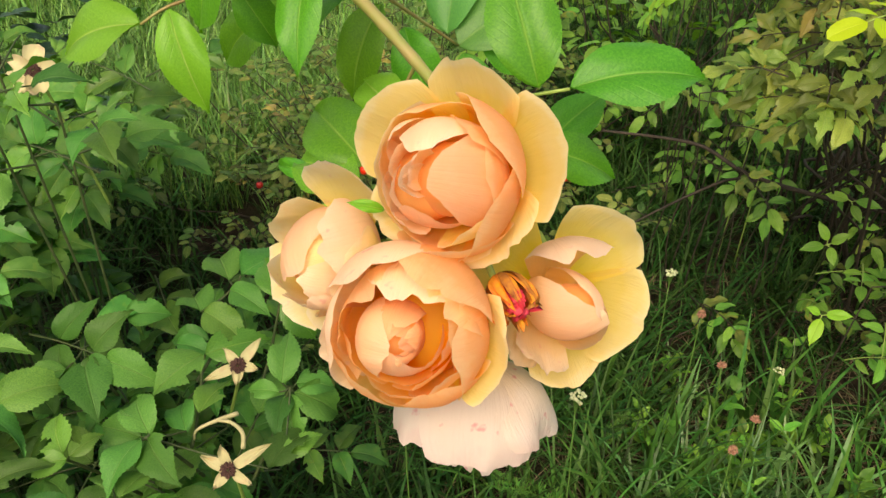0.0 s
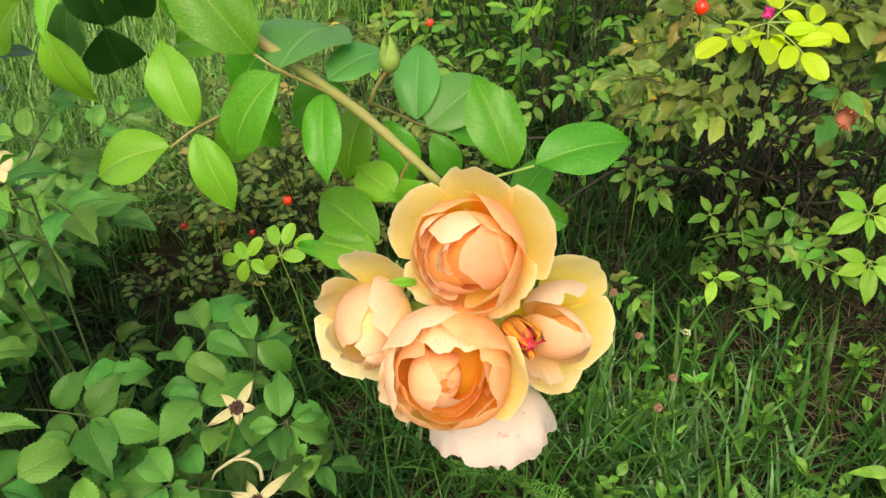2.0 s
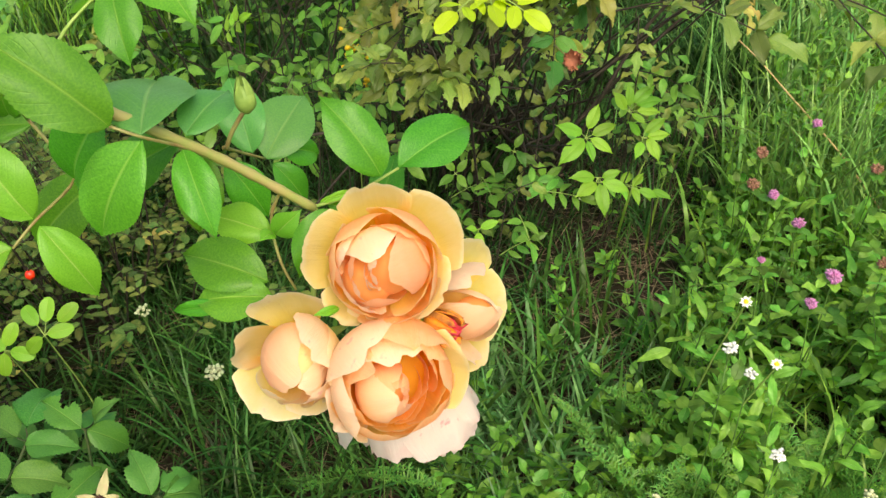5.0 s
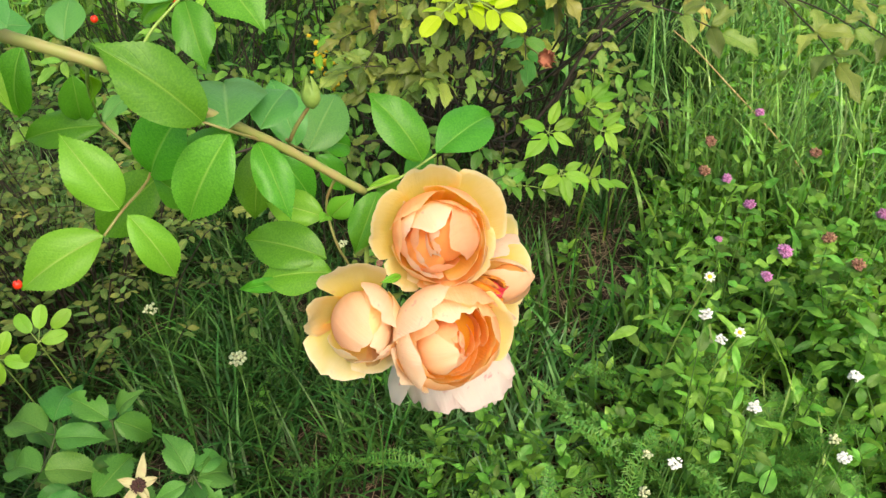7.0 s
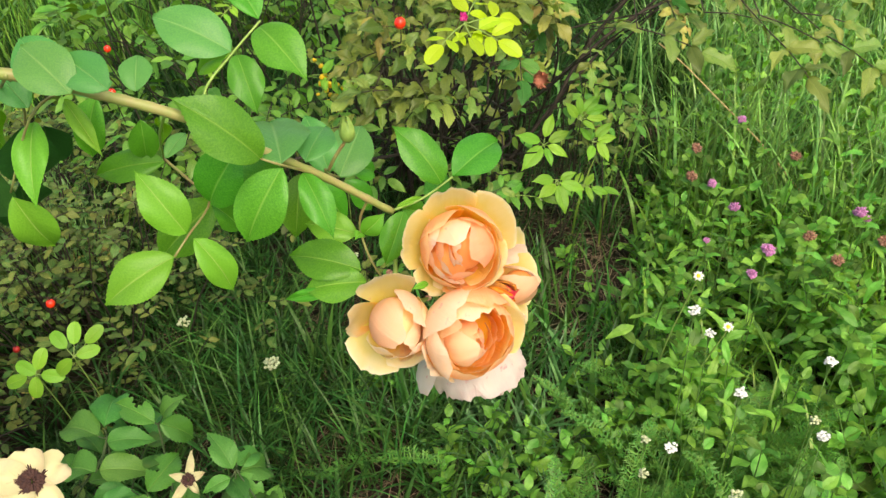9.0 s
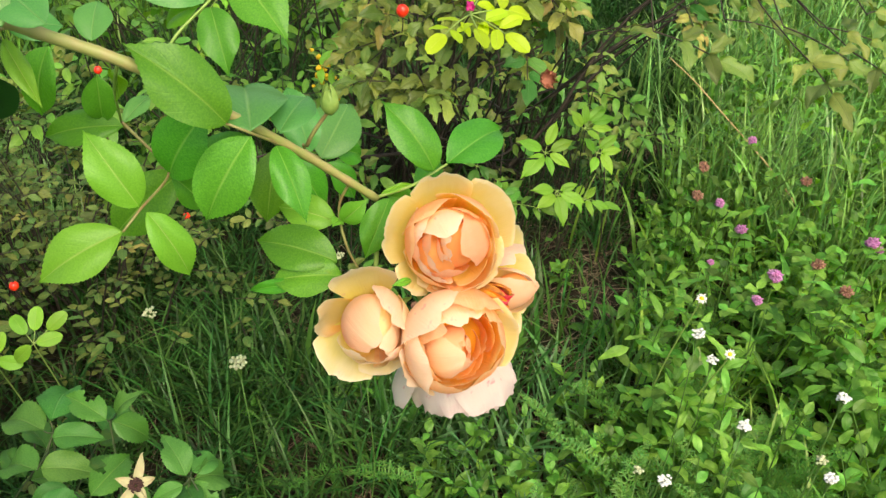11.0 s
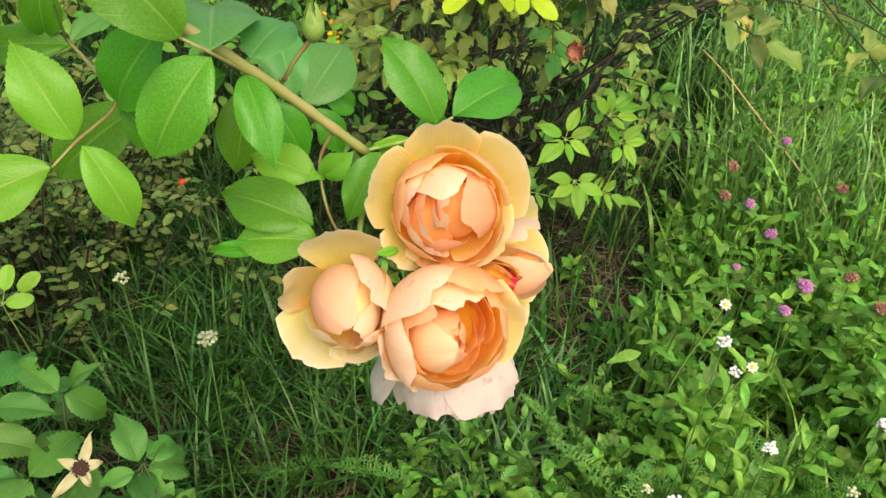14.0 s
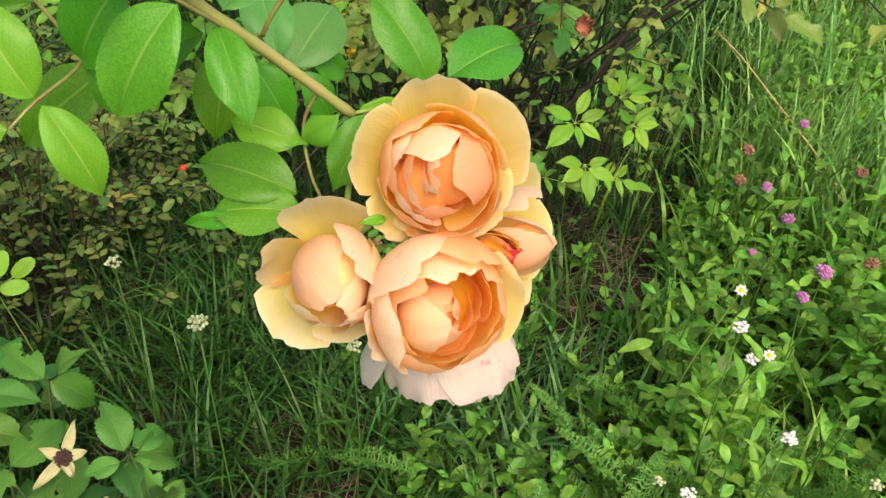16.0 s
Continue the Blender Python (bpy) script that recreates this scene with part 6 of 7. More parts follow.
def young_shoots():
    """Fresh light green pinnate leaves at the foot of the shrub."""
    r = random.Random(83)
    root = empty("young_shoots", "fresh light green pinnate rose shoots at the shrub's foot", "rose shoots", m=Matrix.Translation((0, 0, 0)))
    lime = [leaflet_mesh("leaflet", MAT_LIME_LEAF, 0.43, 0.4, 0.26, 0.15, teeth=9, nu=9, tooth=0.012, seed=90 + s, acute=0.6, pillow=0.9) for s in range(3)]
    items, lines, wood = [], [], []
    deep = [leaflet_mesh("leaflet", MAT_BACK_LEAF, 0.44, 0.3, 0.25, 0.2, teeth=7, nu=7, tooth=0.015, seed=93 + s) for s in range(2)]

    def shoot(p, d, pairs, size, up=(-0.3, -0.5, 0.8), pool=lime):
        ms, rib = compound(p, d, pairs, size, r, up, 0.95, 0.62)
        items.extend((pool[r.randrange(len(pool))], m) for m in ms)
        lines.append((rib, 0.0011, 0.0006))
        wood.append(([p, (p[0] * 0.97 + 0.02, p[1] + 0.05, p[2] * 0.6), (p[0] * 0.95 + 0.04, p[1] + 0.12, 0)], 0.0007, 0.0011))

    def spread(node, pool, *leaves):
        """A node with its leaflets, each from base to tip, and the stem below."""
        for base, tip in leaves:
            items.append((pool[r.randrange(len(pool))], leaf_matrix(base, tip, (r.uniform(-0.45, -0.1), r.uniform(-0.7, -0.4), 0.75), r.uniform(0.95, 1.15))))
            lines.append(([base, tuple(Vector(base).lerp(Vector(node), 0.5)), node], 0.0006, 0.0008))
        wood.append(([node, (node[0] + 0.015, node[1] + 0.05, node[2] * 0.6), (node[0] + 0.03, node[1] + 0.12, 0)], 0.0009, 0.0014))

    spread((0.799, 0.838, 0.412), lime,
           ((0.805, 0.842, 0.419), (0.811, 0.852, 0.455)), ((0.813, 0.842, 0.422), (0.852, 0.833, 0.446)),
           ((0.817, 0.838, 0.418), (0.857, 0.817, 0.425)), ((0.814, 0.833, 0.411), (0.844, 0.808, 0.409)),
           ((0.804, 0.834, 0.408), (0.812, 0.809, 0.398)), ((0.797, 0.842, 0.416), (0.781, 0.855, 0.448)))
    spread((0.820, 0.820, 0.362), lime,
           ((0.828, 0.822, 0.368), (0.865, 0.812, 0.389)), ((0.829, 0.817, 0.362), (0.861, 0.796, 0.366)),
           ((0.828, 0.816, 0.360), (0.825, 0.782, 0.334)), ((0.816, 0.817, 0.357), (0.787, 0.801, 0.345)),
           ((0.817, 0.824, 0.367), (0.800, 0.835, 0.395)))
    spread((0.748, 0.880, 0.363), lime,
           ((0.743, 0.880, 0.362), (0.680, 0.870, 0.345)), ((0.748, 0.876, 0.358), (0.738, 0.847, 0.336)),
           ((0.744, 0.886, 0.370), (0.702, 0.903, 0.396)), ((0.755, 0.876, 0.361), (0.775, 0.840, 0.342)),
           ((0.757, 0.885, 0.374), (0.785, 0.891, 0.411)), ((0.760, 0.878, 0.365), (0.801, 0.862, 0.379)))
    spread((0.740, 0.839, 0.307), lime,
           ((0.734, 0.836, 0.301), (0.686, 0.832, 0.297)), ((0.739, 0.833, 0.298), (0.720, 0.794, 0.261)),
           ((0.745, 0.833, 0.300), (0.777, 0.797, 0.286)), ((0.735, 0.842, 0.309), (0.690, 0.851, 0.324)),
           ((0.748, 0.836, 0.305), (0.776, 0.820, 0.316)))
    spread((0.681, 0.910, 0.293), deep,
           ((0.676, 0.912, 0.294), (0.629, 0.917, 0.304)), ((0.677, 0.908, 0.289), (0.635, 0.897, 0.280)),
           ((0.684, 0.912, 0.297), (0.680, 0.918, 0.324)), ((0.688, 0.908, 0.294), (0.714, 0.899, 0.311)),
           ((0.686, 0.905, 0.288), (0.703, 0.880, 0.282)), ((0.680, 0.905, 0.286), (0.657, 0.884, 0.271)))
    spread((0.675, 0.982, 0.317), deep,
           ((0.672, 0.979, 0.313), (0.637, 0.960, 0.295)), ((0.672, 0.984, 0.320), (0.644, 0.990, 0.337)),
           ((0.682, 0.979, 0.317), (0.678, 0.951, 0.299)), ((0.682, 0.976, 0.312), (0.699, 0.945, 0.298)),
           ((0.680, 0.984, 0.322), (0.697, 0.981, 0.345)))
    spread((0.522, 0.888, 0.274), lime,
           ((0.520, 0.890, 0.275), (0.500, 0.890, 0.287)), ((0.527, 0.888, 0.275), (0.554, 0.873, 0.286)),
           ((0.520, 0.886, 0.270), (0.502, 0.859, 0.248)))
    spread((0.563, 1.005, 0.306), deep,
           ((0.559, 1.005, 0.305), (0.524, 0.998, 0.304)), ((0.569, 1.005, 0.308), (0.587, 1.000, 0.329)),
           ((0.564, 1.008, 0.311), (0.549, 1.017, 0.337)), ((0.567, 1.002, 0.304), (0.566, 0.977, 0.291)))
    spread((0.613, 1.067, 0.339), deep,
           ((0.609, 1.070, 0.341), (0.575, 1.071, 0.350)), ((0.619, 1.067, 0.340), (0.648, 1.045, 0.343)),
           ((0.614, 1.064, 0.335), (0.620, 1.037, 0.322)))
    shoot((0.62, 0.90, 0.25), (-0.3, -0.6, 0.1), 3, 0.036, pool=deep)
    shoot((0.80, 0.90, 0.24), (0.5, -0.5, 0.0), 3, 0.036)
    shoot((0.86, 0.92, 0.20), (0.4, -0.6, 0.1), 3, 0.036)
    for _ in range(6):
        shoot((r.uniform(0.45, 0.85), r.uniform(0.86, 1.1), r.uniform(0.12, 0.34)), (r.uniform(-0.5, 0.6), r.uniform(-0.8, -0.1), r.uniform(-0.1, 0.5)), 3, r.uniform(0.028, 0.038), pool=deep)
    for _ in range(7):
        shoot((r.uniform(0.35, 0.7), r.uniform(1.2, 1.5), r.uniform(0.45, 0.7)), (r.uniform(-0.6, 0.6), r.uniform(-0.8, -0.1), r.uniform(-0.1, 0.4)), 3, r.uniform(0.03, 0.042))
    # two leaves of five rounded leaflets over the low grass
    oval = leaflet_mesh("leaflet", MAT_LIME_LEAF, 0.60, 0.3, 0.16, 0.1, teeth=8, nu=9, tooth=0.01, seed=98, blunt=1.0, acute=0.0, peak=0.5)
    for c, tips in CLUSTERS:
        c = Vector(c)
        for p in tips:
            e = (Vector(p) - c) * 0.5
            b = Vector(p) - e.normalized() * 0.017
            items.append((oval, leaf_matrix(b, Vector(p) + e.normalized() * 0.019, (-0.25, -0.65, 0.7), 1.0)))
            lines.append(([tuple(b), tuple(c.lerp(b, 0.5)), tuple(c)], 0.0006, 0.0008))
        lines.append(([tuple(c), (c.x + 0.02, c.y + 0.03, c.z * 0.5), (c.x + 0.03, c.y + 0.06, 0)], 0.0009, 0.0014))
    place_leaves(root, items, 290)
    stems_of(root, lines, MAT_STEM_YOUNG)
    part("stemwork", tubes("stemwork", wood, MAT_BUSH_STEM), root, kind="stuff")


young_shoots()


def bright_sprig():
    r = random.Random(84)
    root = empty("bright_sprig", "bright yellow-green sprig topping the shrub", "rose sprig", m=Matrix.Translation((0, 0, 0)))
    mesh_y = [leaflet_mesh("leaflet", MAT_YELLOW_LEAF, 0.56, 0.25, 0.15, 0.1, teeth=6, nu=7, tooth=0.008, seed=95 + s, blunt=1.0, acute=0.0, peak=0.5) for s in range(2)]
    items, lines = [], []
    for d, pairs in (((0.85, -0.3, 0.05), 2), ((-0.85, -0.2, -0.05), 2), ((0.25, -0.8, -0.15), 2), ((-0.35, -0.7, -0.1), 1), ((0.6, 0.3, 0.25), 2)):
        ms, rib = compound((0.425, 0.735, 0.752), d, pairs, 0.034, r, (-0.3, -0.6, 0.8), 0.95, 0.6)
        items += [(mesh_y[r.randrange(2)], m) for m in ms]
        lines.append((rib, 0.001, 0.0006))
    place_leaves(root, items, 200)
    stems_of(root, lines, MAT_STEM_YOUNG)
    part("stem", tube("stem", [(0.425, 0.735, 0.752), (0.47, 0.82, 0.66), (0.58, 0.98, 0.45), (0.7, 1.1, 0.0)], 0.0012, 0.0028, MAT_TWIG, 6), root, "thin brown stem")


bright_sprig()


def olive_shrub():
    """Small-leaved shrub turning yellow, in the shade behind."""
    r = random.Random(101)
    root = empty("small_leaved_shrub", "low yellowing small-leaved shrub with red hips", "shrub", m=Matrix.Translation((0, 0, 0)))
    olive = [leaflet_mesh("leaflet", MAT_SMALL_LEAF, 0.55, 0.25, 0.2, 0.2, teeth=4, nu=5, tooth=0.02, seed=110 + s, bites=0, wave=0.04) for s in range(2)]
    tan = [leaflet_mesh("leaflet", MAT_TAN_LEAF, 0.5, 0.3, 0.3, 0.3, teeth=4, nu=5, tooth=0.02, seed=112 + s, wave=0.05) for s in range(1)]
    items, lines = [], []
    for n in range(560):
        x, y = r.gauss(-0.03, 0.20), r.gauss(1.50, 0.2)
        z = r.uniform(0.05, 0.46) * (1 - min(0.7, abs(x + 0.05) * 0.9))
        a = r.uniform(0, 6.283)
        ms, rib = compound((x, y, z), (math.cos(a), math.sin(a), r.uniform(-0.1, 0.5)), r.choice((2, 3)), r.uniform(0.017, 0.028), r)
        pool = olive if r.random() < 0.97 else tan
        items += [(pool[r.randrange(len(pool))], m) for m in ms]
        lines.append((rib, 0.0008, 0.0005))
        if n % 4 == 0:
            lines.append((twig_line((x * 0.5, y * 0.5 + 0.75, 0), (x, y, z), r, 0.02, 3), 0.0025, 0.001))
    place_leaves(root, items, 120)
    stems_of(root, lines, MAT_TWIG)


olive_shrub()


def dark_shrub(name, label, centre, radii, count, size, mat_mesh, seed, singles=80):
    r = random.Random(seed)
    root = empty(name, label, "shrub", m=Matrix.Translation((0, 0, 0)))
    items, lines = [], []
    c = Vector(centre)
    for n in range(count):
        v = Vector((r.gauss(0, 1), r.gauss(0, 1), r.gauss(0, 1))).normalized() * r.uniform(0.55, 1.0)
        p = c + Vector((v.x * radii[0], v.y * radii[1], v.z * radii[2]))
        if p.z < 0.02:
            continue
        d = v + Vector((r.uniform(-0.6, 0.6), r.uniform(-0.6, 0.6), r.uniform(-0.3, 0.4)))
        ms, _ = compound(p, d, r.choice((1, 2)), size * r.uniform(0.8, 1.2), r)
        items += [(mat_mesh[r.randrange(len(mat_mesh))], m) for m in ms]
        if n % 8 == 0:
            lines.append((twig_line((c.x + r.uniform(-0.5, 0.5) * radii[0], c.y + r.uniform(-0.5, 0.5) * radii[1], 0), p, r, 0.03, 3), 0.0026, 0.0010))
    place_leaves(root, items, singles)
    stems_of(root, lines, MAT_TWIG)


SHADE_LEAVES = [leaflet_mesh("leaflet", MAT_SHADE_LEAF, 0.85, 0.2, 0.15, 0.2, teeth=5, nu=5, tooth=0.01, seed=120 + s, blunt=1) for s in range(2)]
BACK = [leaflet_mesh("leaflet", MAT_BACK_LEAF, 0.42, 0.2, 0.2, 0.2, teeth=5, nu=5, tooth=0.02, seed=124 + s) for s in range(2)]
BACK_OLIVE = [leaflet_mesh("leaflet", MAT_OLIVE_LEAF, 0.6, 0.2, 0.2, 0.2, teeth=5, nu=5, tooth=0.02, seed=128 + s) for s in range(2)]
dark_shrub("dark_shrub", "glossy shrub, deep shade put into its dark leaf colour", (-0.82, 1.36, 0.42), (0.26, 0.2, 0.32), 150, 0.04, SHADE_LEAVES, 131)
dark_shrub("back_shrub", "green shrub standing behind in the grass", (1.05, 2.35, 0.45), (0.95, 0.35, 0.5), 420, 0.05, BACK, 132)
dark_shrub("back_shrub", "green narrow-leaved shrub standing behind in the grass", (0.55, 1.75, 0.42), (0.42, 0.25, 0.42), 240, 0.045, BACK, 133)
dark_shrub("back_shrub", "low yellowing shrub standing behind in the grass", (0.12, 1.85, 0.16), (0.3, 0.2, 0.2), 110, 0.03, BACK_OLIVE, 134)


# ---- hips and small flowers of the shrubs ----
def red_hip(p, size=0.012, mat=None, label="round glossy red rose hip on a twig"):
    root = empty("rose_hip", label, "rose hip", "rose hips in the shrubs", Matrix.Translation(p))
    part("fruit", blob("fruit", size * 0.5, 1.05, mat or MAT_HIP, p[0], 0.06), root)
    for i in range(5):
        me = petal_mesh("sepal", MAT_TWIG, [(1, 0), (2, 2), (3, 5), (4, 8)], [0.8, 1.2, 0.8, 0.2], [4, 4, 4], rounding=0.05, seed=i, nu=3, nv=5, edge=0)
        part("sepal", me, root, m=Matrix.Translation((0, 0, size * 0.42)) @ Matrix.Rotation(radians(72 * i), 4, "Z"))
    part("stalk", tube("stalk", [(0, 0, -size * 0.45), (0.004, 0.006, -size * 0.45 - 0.02), (0.02, 0.04, -0.09)], 0.0007, 0.001, MAT_TWIG, 5, 4), root)


red_hip((0.408, 0.849, 0.727), 0.017)
red_hip((-0.105, 1.174, 0.326), 0.015)
red_hip((-0.175, 1.22, 0.24), 0.012, MAT_HIP_SHADE, "red rose hip, its colour darkened for shade")
red_hip((0.233, 1.308, 0.231), 0.014)
red_hip((0.197, 1.489, 0.477), 0.015)
red_hip((-0.121, 1.30, 0.442), 0.015)
red_hip((-0.294, 1.267, 0.24), 0.013, MAT_HIP_SHADE, "red rose hip, its colour darkened for shade")
red_hip((0.30, 1.75, 0.45), 0.016)
red_hip((0.42, 1.60, 0.50), 0.014)


def ruffled_flower(name, p, facing, size, mat, label, n=9, stem_to=None):
    m = frame_of(p, facing)
    root = empty(name, label, "flower", m=m)
    s = size * 1000
    r = random.Random(int(abs(p[0]) * 777))
    for i in range(n):
        me = petal_mesh("petal", mat, [(0.5, -s * 0.2), (s * 0.3, -s * 0.15), (s * 0.42, s * 0.1), (s * 0.3 + r.uniform(0, s * 0.2), s * 0.3)], [s * 0.05, s * 3.2 / n * 0.6, s * 3.2 / n * 0.6, s * 0.05], [s * 0.3, s * 0.3, s * 0.3], rounding=0.25, seed=i, nu=7, nv=9, ruffle=0.004)
        part("petal", me, root, m=Matrix.Rotation(radians(i * 137.5), 4, "Z"))
    if stem_to:
        part("stalk", tube("stalk", [(0, 0, -size * 0.2), (0, 0.002, -size), m.inverted() @ Vector(stem_to)], 0.0008, 0.001, MAT_STEM_RED, 5, 4), root)


ruffled_flower("magenta_bud", (0.419, 0.729, 0.764), (-0.2, -0.7, 0.6), 0.014, MAT_MAGENTA, "half-open magenta rose bud among bright leaves", 7, (0.43, 0.76, 0.73))
ruffled_flower("dry_flower", (0.480, 0.650, 0.680), (-0.3, -0.7, 0.2), 0.026, MAT_DRYFLOWER, "shrivelled dry reddish flower on the shrub", 30, (0.52, 0.72, 0.66))


def spike_cluster(name, p, mat, count, spread, label, stem_to):
    """A plume of small yellow florets."""
    root = empty(name, label, "flower", m=Matrix.Translation(p))
    r = random.Random(int(p[0] * 1000))
    for _ in range(count):
        q = Vector((r.gauss(0, spread * 0.5), r.gauss(0, spread * 0.5), r.gauss(0, spread)))
        part("floret", blob("floret", r.uniform(0.003, 0.006), 0.8, mat, r.random() * 9, 0.5, 6, 4), root, m=Matrix.Translation(q))
    part("stalk", tube("stalk", [(0, 0, 0), (0, 0, -0.06), tuple(Vector(stem_to) - Vector(p))], 0.001, 0.0015, MAT_STEM_YOUNG, 5, 4), root)


spike_cluster("goldenrod", (0.522, 1.251, 0.455), MAT_YELLOW, 22, 0.02, "small yellow goldenrod plume behind the shrub", (0.53, 1.30, 0.0))
spike_cluster("goldenrod", (0.560, 1.27, 0.395), MAT_YELLOW, 16, 0.016, "small yellow goldenrod plume behind the shrub", (0.57, 1.31, 0.0))


# ---- meadow flowers ----
CLOVER_HEAD = [floret_ball("clover_head", MAT_CLOVER, 0.0112, 80, s, 0.95, 0.8) for s in range(2)]
DRY_HEAD = [floret_ball("dry_head", MAT_CLOVER_DRY, 0.0118, 60, s + 4, 0.9, 0.8) for s in range(2)]
STEM_CACHE = {}


def stalk_mesh(h, seed, mat=MAT_WEED_STALK):
    key = (round(h, 2), seed % 3, mat.name)
    if key not in STEM_CACHE:
        r = random.Random(seed)
        STEM_CACHE[key] = tube("stalk", [(0, 0, 0), (r.uniform(-0.01, 0.01), r.uniform(-0.01, 0.01), -h * 0.4), (r.uniform(-0.03, 0.03), r.uniform(0.0, 0.04), -h)], 0.0009, 0.0013, mat, 5, 4)
    return STEM_CACHE[key]


def clover(p, dry=False, size=1.0, label=""):
    root = empty("clover", label or ("withered brown red-clover head on its stalk" if dry else "pink-purple red-clover head on its stalk"), "clover", "clover flowers in the meadow", Matrix.Translation(p))
    k = int(p[0] * 1000)
    part("flower_head", (DRY_HEAD if dry else CLOVER_HEAD)[k % 2], root, m=Matrix.Rotation(0.4 * math.sin(k), 4, "X") @ Matrix.Scale(size, 4))
    part("stalk", stalk_mesh(p[2], k), root)
    for i in range(0 if size < 0.72 and dry else 3):
        a = i * 2.09 + k
        part("leaflet", TINY_ROUND, root, m=leaf_matrix((0, 0, -0.012), (0.022 * math.cos(a), 0.022 * math.sin(a), -0.008), (0, 0, 1)))


for p, s in (((0.800, 0.552, 0.400), 0.75), ((0.853, 0.532, 0.334), 0.95), ((0.781, 0.425, 0.34), 1.1), ((0.735, 0.509, 0.34), 0.55), ((0.711, 0.411, 0.34), 0.8), ((1.11, 0.682, 0.34), 0.85), ((0.973, 0.37, 0.34), 1.1), ((0.985, 0.36, 0.325), 0.7)):
    clover(p, size=s)
for p in ((0.354, 0.688, 0.239), (0.35, 0.766, 0.30), (0.389, 0.725, 0.25), (0.354, 0.872, 0.29)):
    clover(p, True, 0.55, "small brown withered seed head on a thin stalk")
for p in ((0.93, 0.668, 0.30), (1.021, 0.72, 0.30), (0.909, 0.416, 0.30), (0.881, 0.352, 0.30), (1.122, 0.565, 0.30), (0.98, 0.322, 0.30)):
    clover(p, True)

WHITE_BIT = blob("floret", 0.0019, 0.6, MAT_WHITE, 2, 0.5, 7, 4)
CREAM_BIT = blob("floret", 0.0019, 0.9, MAT_CREAM, 3, 0.4, 6, 4)


def umbel(p, radius, count, bit, label, name="yarrow_flower"):
    """A flat-topped cluster of small florets."""
    root = empty(name, label, "yarrow", "white meadow flowers", Matrix.Translation(p))
    r = random.Random(int(p[0] * 1000 + p[1] * 333))
    lines = []
    for i in range(count):
        a, q = i * 2.4, 0.72 * radius * math.sqrt((i + 0.4) / count)
        o = Vector((q * math.cos(a), q * math.sin(a), r.uniform(-0.003, 0.003) - q * q * 8))
        part("floret", bit, root, m=Matrix.Translation(o) @ Matrix.Rotation(r.uniform(0, 6), 4, "Z") @ Matrix.Scale(r.uniform(0.7, 1.25), 4))
        lines.append(([tuple(o), tuple(o * 0.4 + Vector((0, 0, -0.008))), (0, 0, -0.025)], 0.0004, 0.0006))
    part("umbel_stalk", tubes("umbel_stalk", lines, MAT_WEED_STALK, 4, 2), root, kind="stuff")
    part("stalk", tube("stalk", [(0, 0, -0.024), (0.004, 0.006, -p[2] * 0.5), (0.03 * r.uniform(-1, 1), 0.03, -p[2])], 0.0007, 0.0011, MAT_WEED_STALK, 5, 4), root)


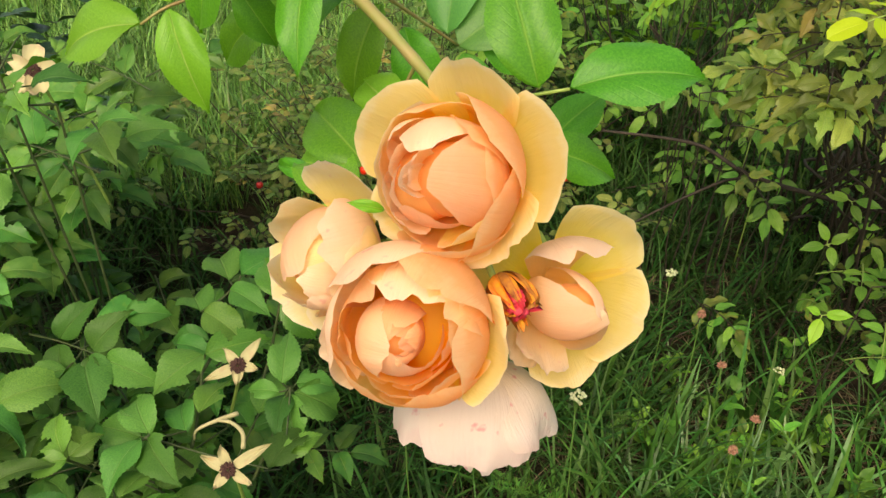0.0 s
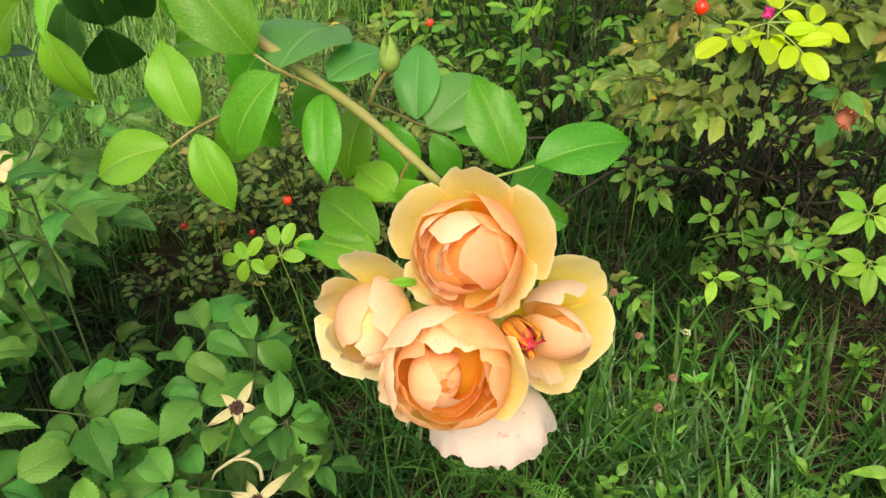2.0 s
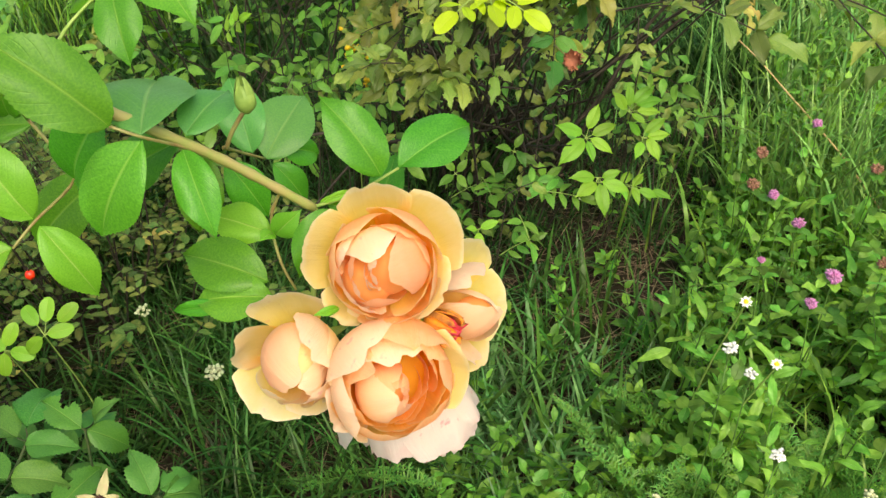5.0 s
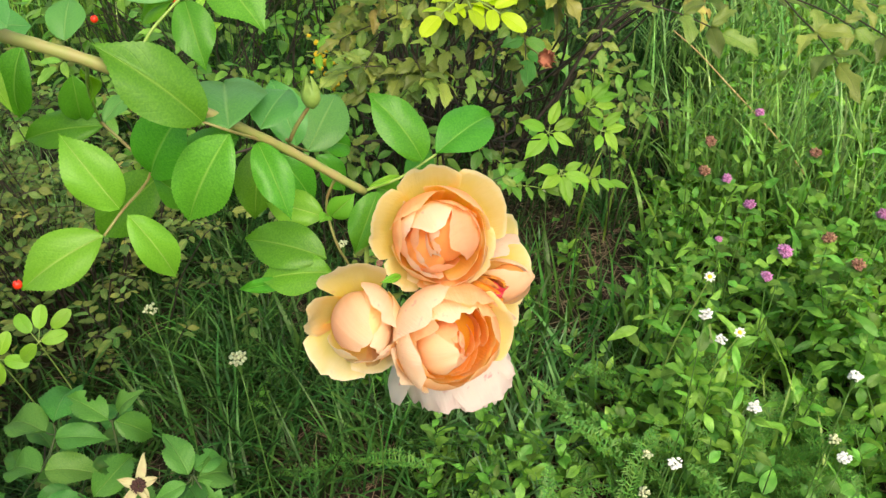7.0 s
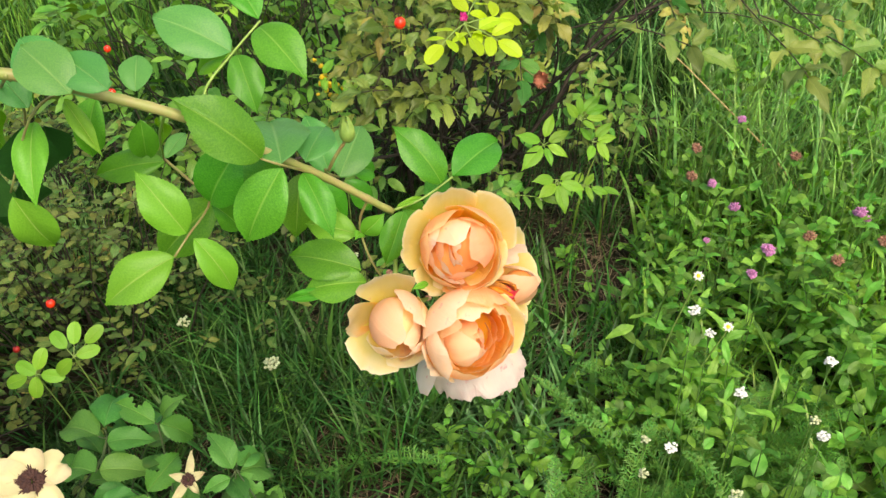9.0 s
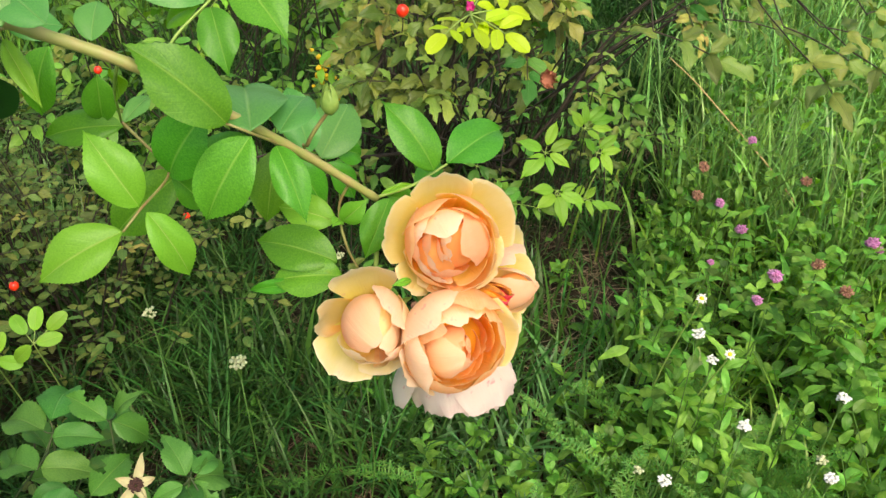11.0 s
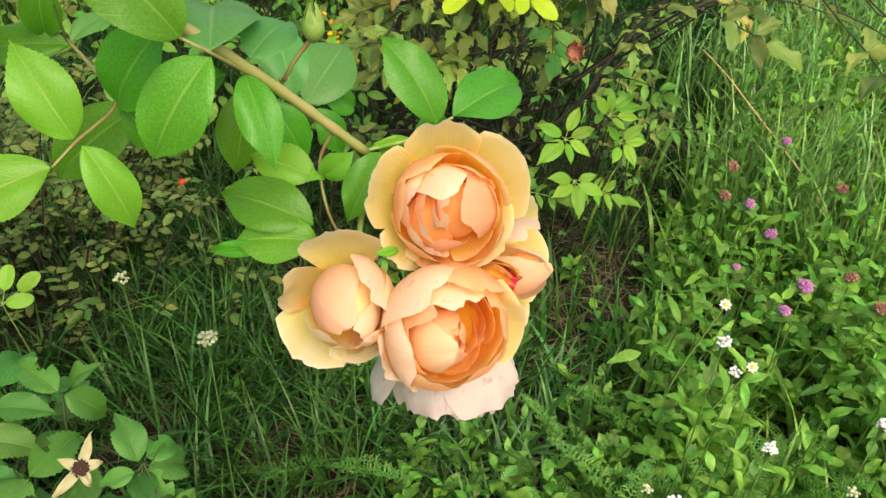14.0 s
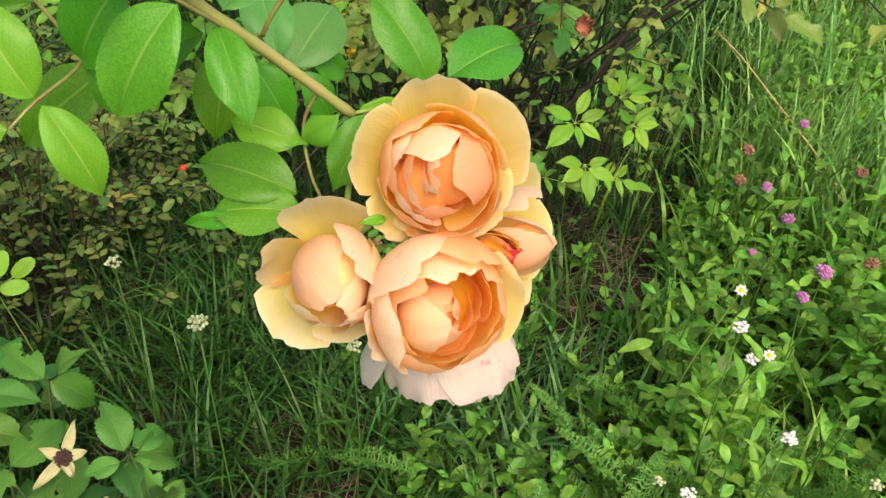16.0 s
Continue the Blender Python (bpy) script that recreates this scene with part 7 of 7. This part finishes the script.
for p, rad, n in (((0.403, 0.328, 0.517), 0.0105, 14), ((0.477, 0.341, 0.42), 0.010, 12), ((0.360, 0.232, 0.482), 0.0095, 12), ((0.325, 0.285, 0.37), 0.012, 14), ((0.398, 0.147, 0.447), 0.010, 12), ((0.443, 0.177, 0.509), 0.010, 12)):
    umbel(p, rad * 0.85, n * 2, WHITE_BIT, "small white flower cluster on a thin green stalk")
for p, rad, n in (((0.437, 0.172, 0.42), 0.008, 12), ((0.277, 0.293, 0.42), 0.007, 12), ((0.237, 0.265, 0.42), 0.008, 14), ((0.283, 0.177, 0.42), 0.010, 16), ((-0.024, 0.571, 0.565), 0.012, 22), ((-0.030, 0.790, 0.487), 0.011, 18), ((0.142, 0.598, 0.42), 0.010, 14), ((0.32, 0.92, 0.32), 0.010, 14), ((0.44, 0.80, 0.26), 0.010, 12), ((0.75, 0.88, 0.24), 0.009, 12)):
    umbel(p, rad, n, CREAM_BIT, "greenish white yarrow cluster not yet open")


def daisy(p, facing, size):
    m = frame_of(p, facing)
    root = empty("daisy", "small white fleabane daisy with a yellow centre", "daisy", "daisies in the meadow", m)
    me = petal_mesh("ray", MAT_WHITE, [(2.5, 0), (5, 1), (8, 1), (size * 500, 0)], [0.4, 0.8, 0.8, 0.4], [9, 9, 9], rounding=0.2, seed=1, nu=3, nv=5, edge=0)
    for i in range(26):
        part("ray", me, root, m=Matrix.Rotation(radians(13.85 * i + (i % 3) * 3), 4, "Z") @ Matrix.Rotation(0.25 * math.sin(i * 2.7), 4, "Y") @ Matrix.Scale(0.9 + 0.12 * math.sin(i * 1.9), 4))
    part("disc", blob("disc", 0.0031, 0.5, MAT_YELLOW, 1, 0.3, 12, 6), root, "yellow disc", Matrix.Translation((0, 0, 0.0008)))
    inv = m.inverted()
    part("stalk", tube("stalk", [(0, 0, -0.001), (0, 0, -0.02), inv @ Vector((p[0] + 0.02, p[1] + 0.05, p[2] * 0.5)), inv @ Vector((p[0] + 0.03, p[1] + 0.08, 0))], 0.0009, 0.0015, MAT_STEM_YOUNG, 5, 4), root)


daisy((0.605, 0.441, 0.382), (-0.45, -0.3, 0.85), 0.0165)
daisy((0.597, 0.376, 0.327), (-0.5, -0.25, 0.85), 0.016)

# dry stalk leaning out of the shrub
dry = new("dry_stalk", tube("dry_stalk", [(1.245, 0.985, 0.365), (1.255, 0.92, 0.33), (1.268, 0.84, 0.275), (1.282, 0.77, 0.225), (1.296, 0.70, 0.17), (1.345, 0.53, 0.0)], 0.0013, 0.0019, MAT_DRY_STALK, 7, 8))
tagged(dry, "straw-coloured dry stalk leaning out of the shrub", "dry stalk")
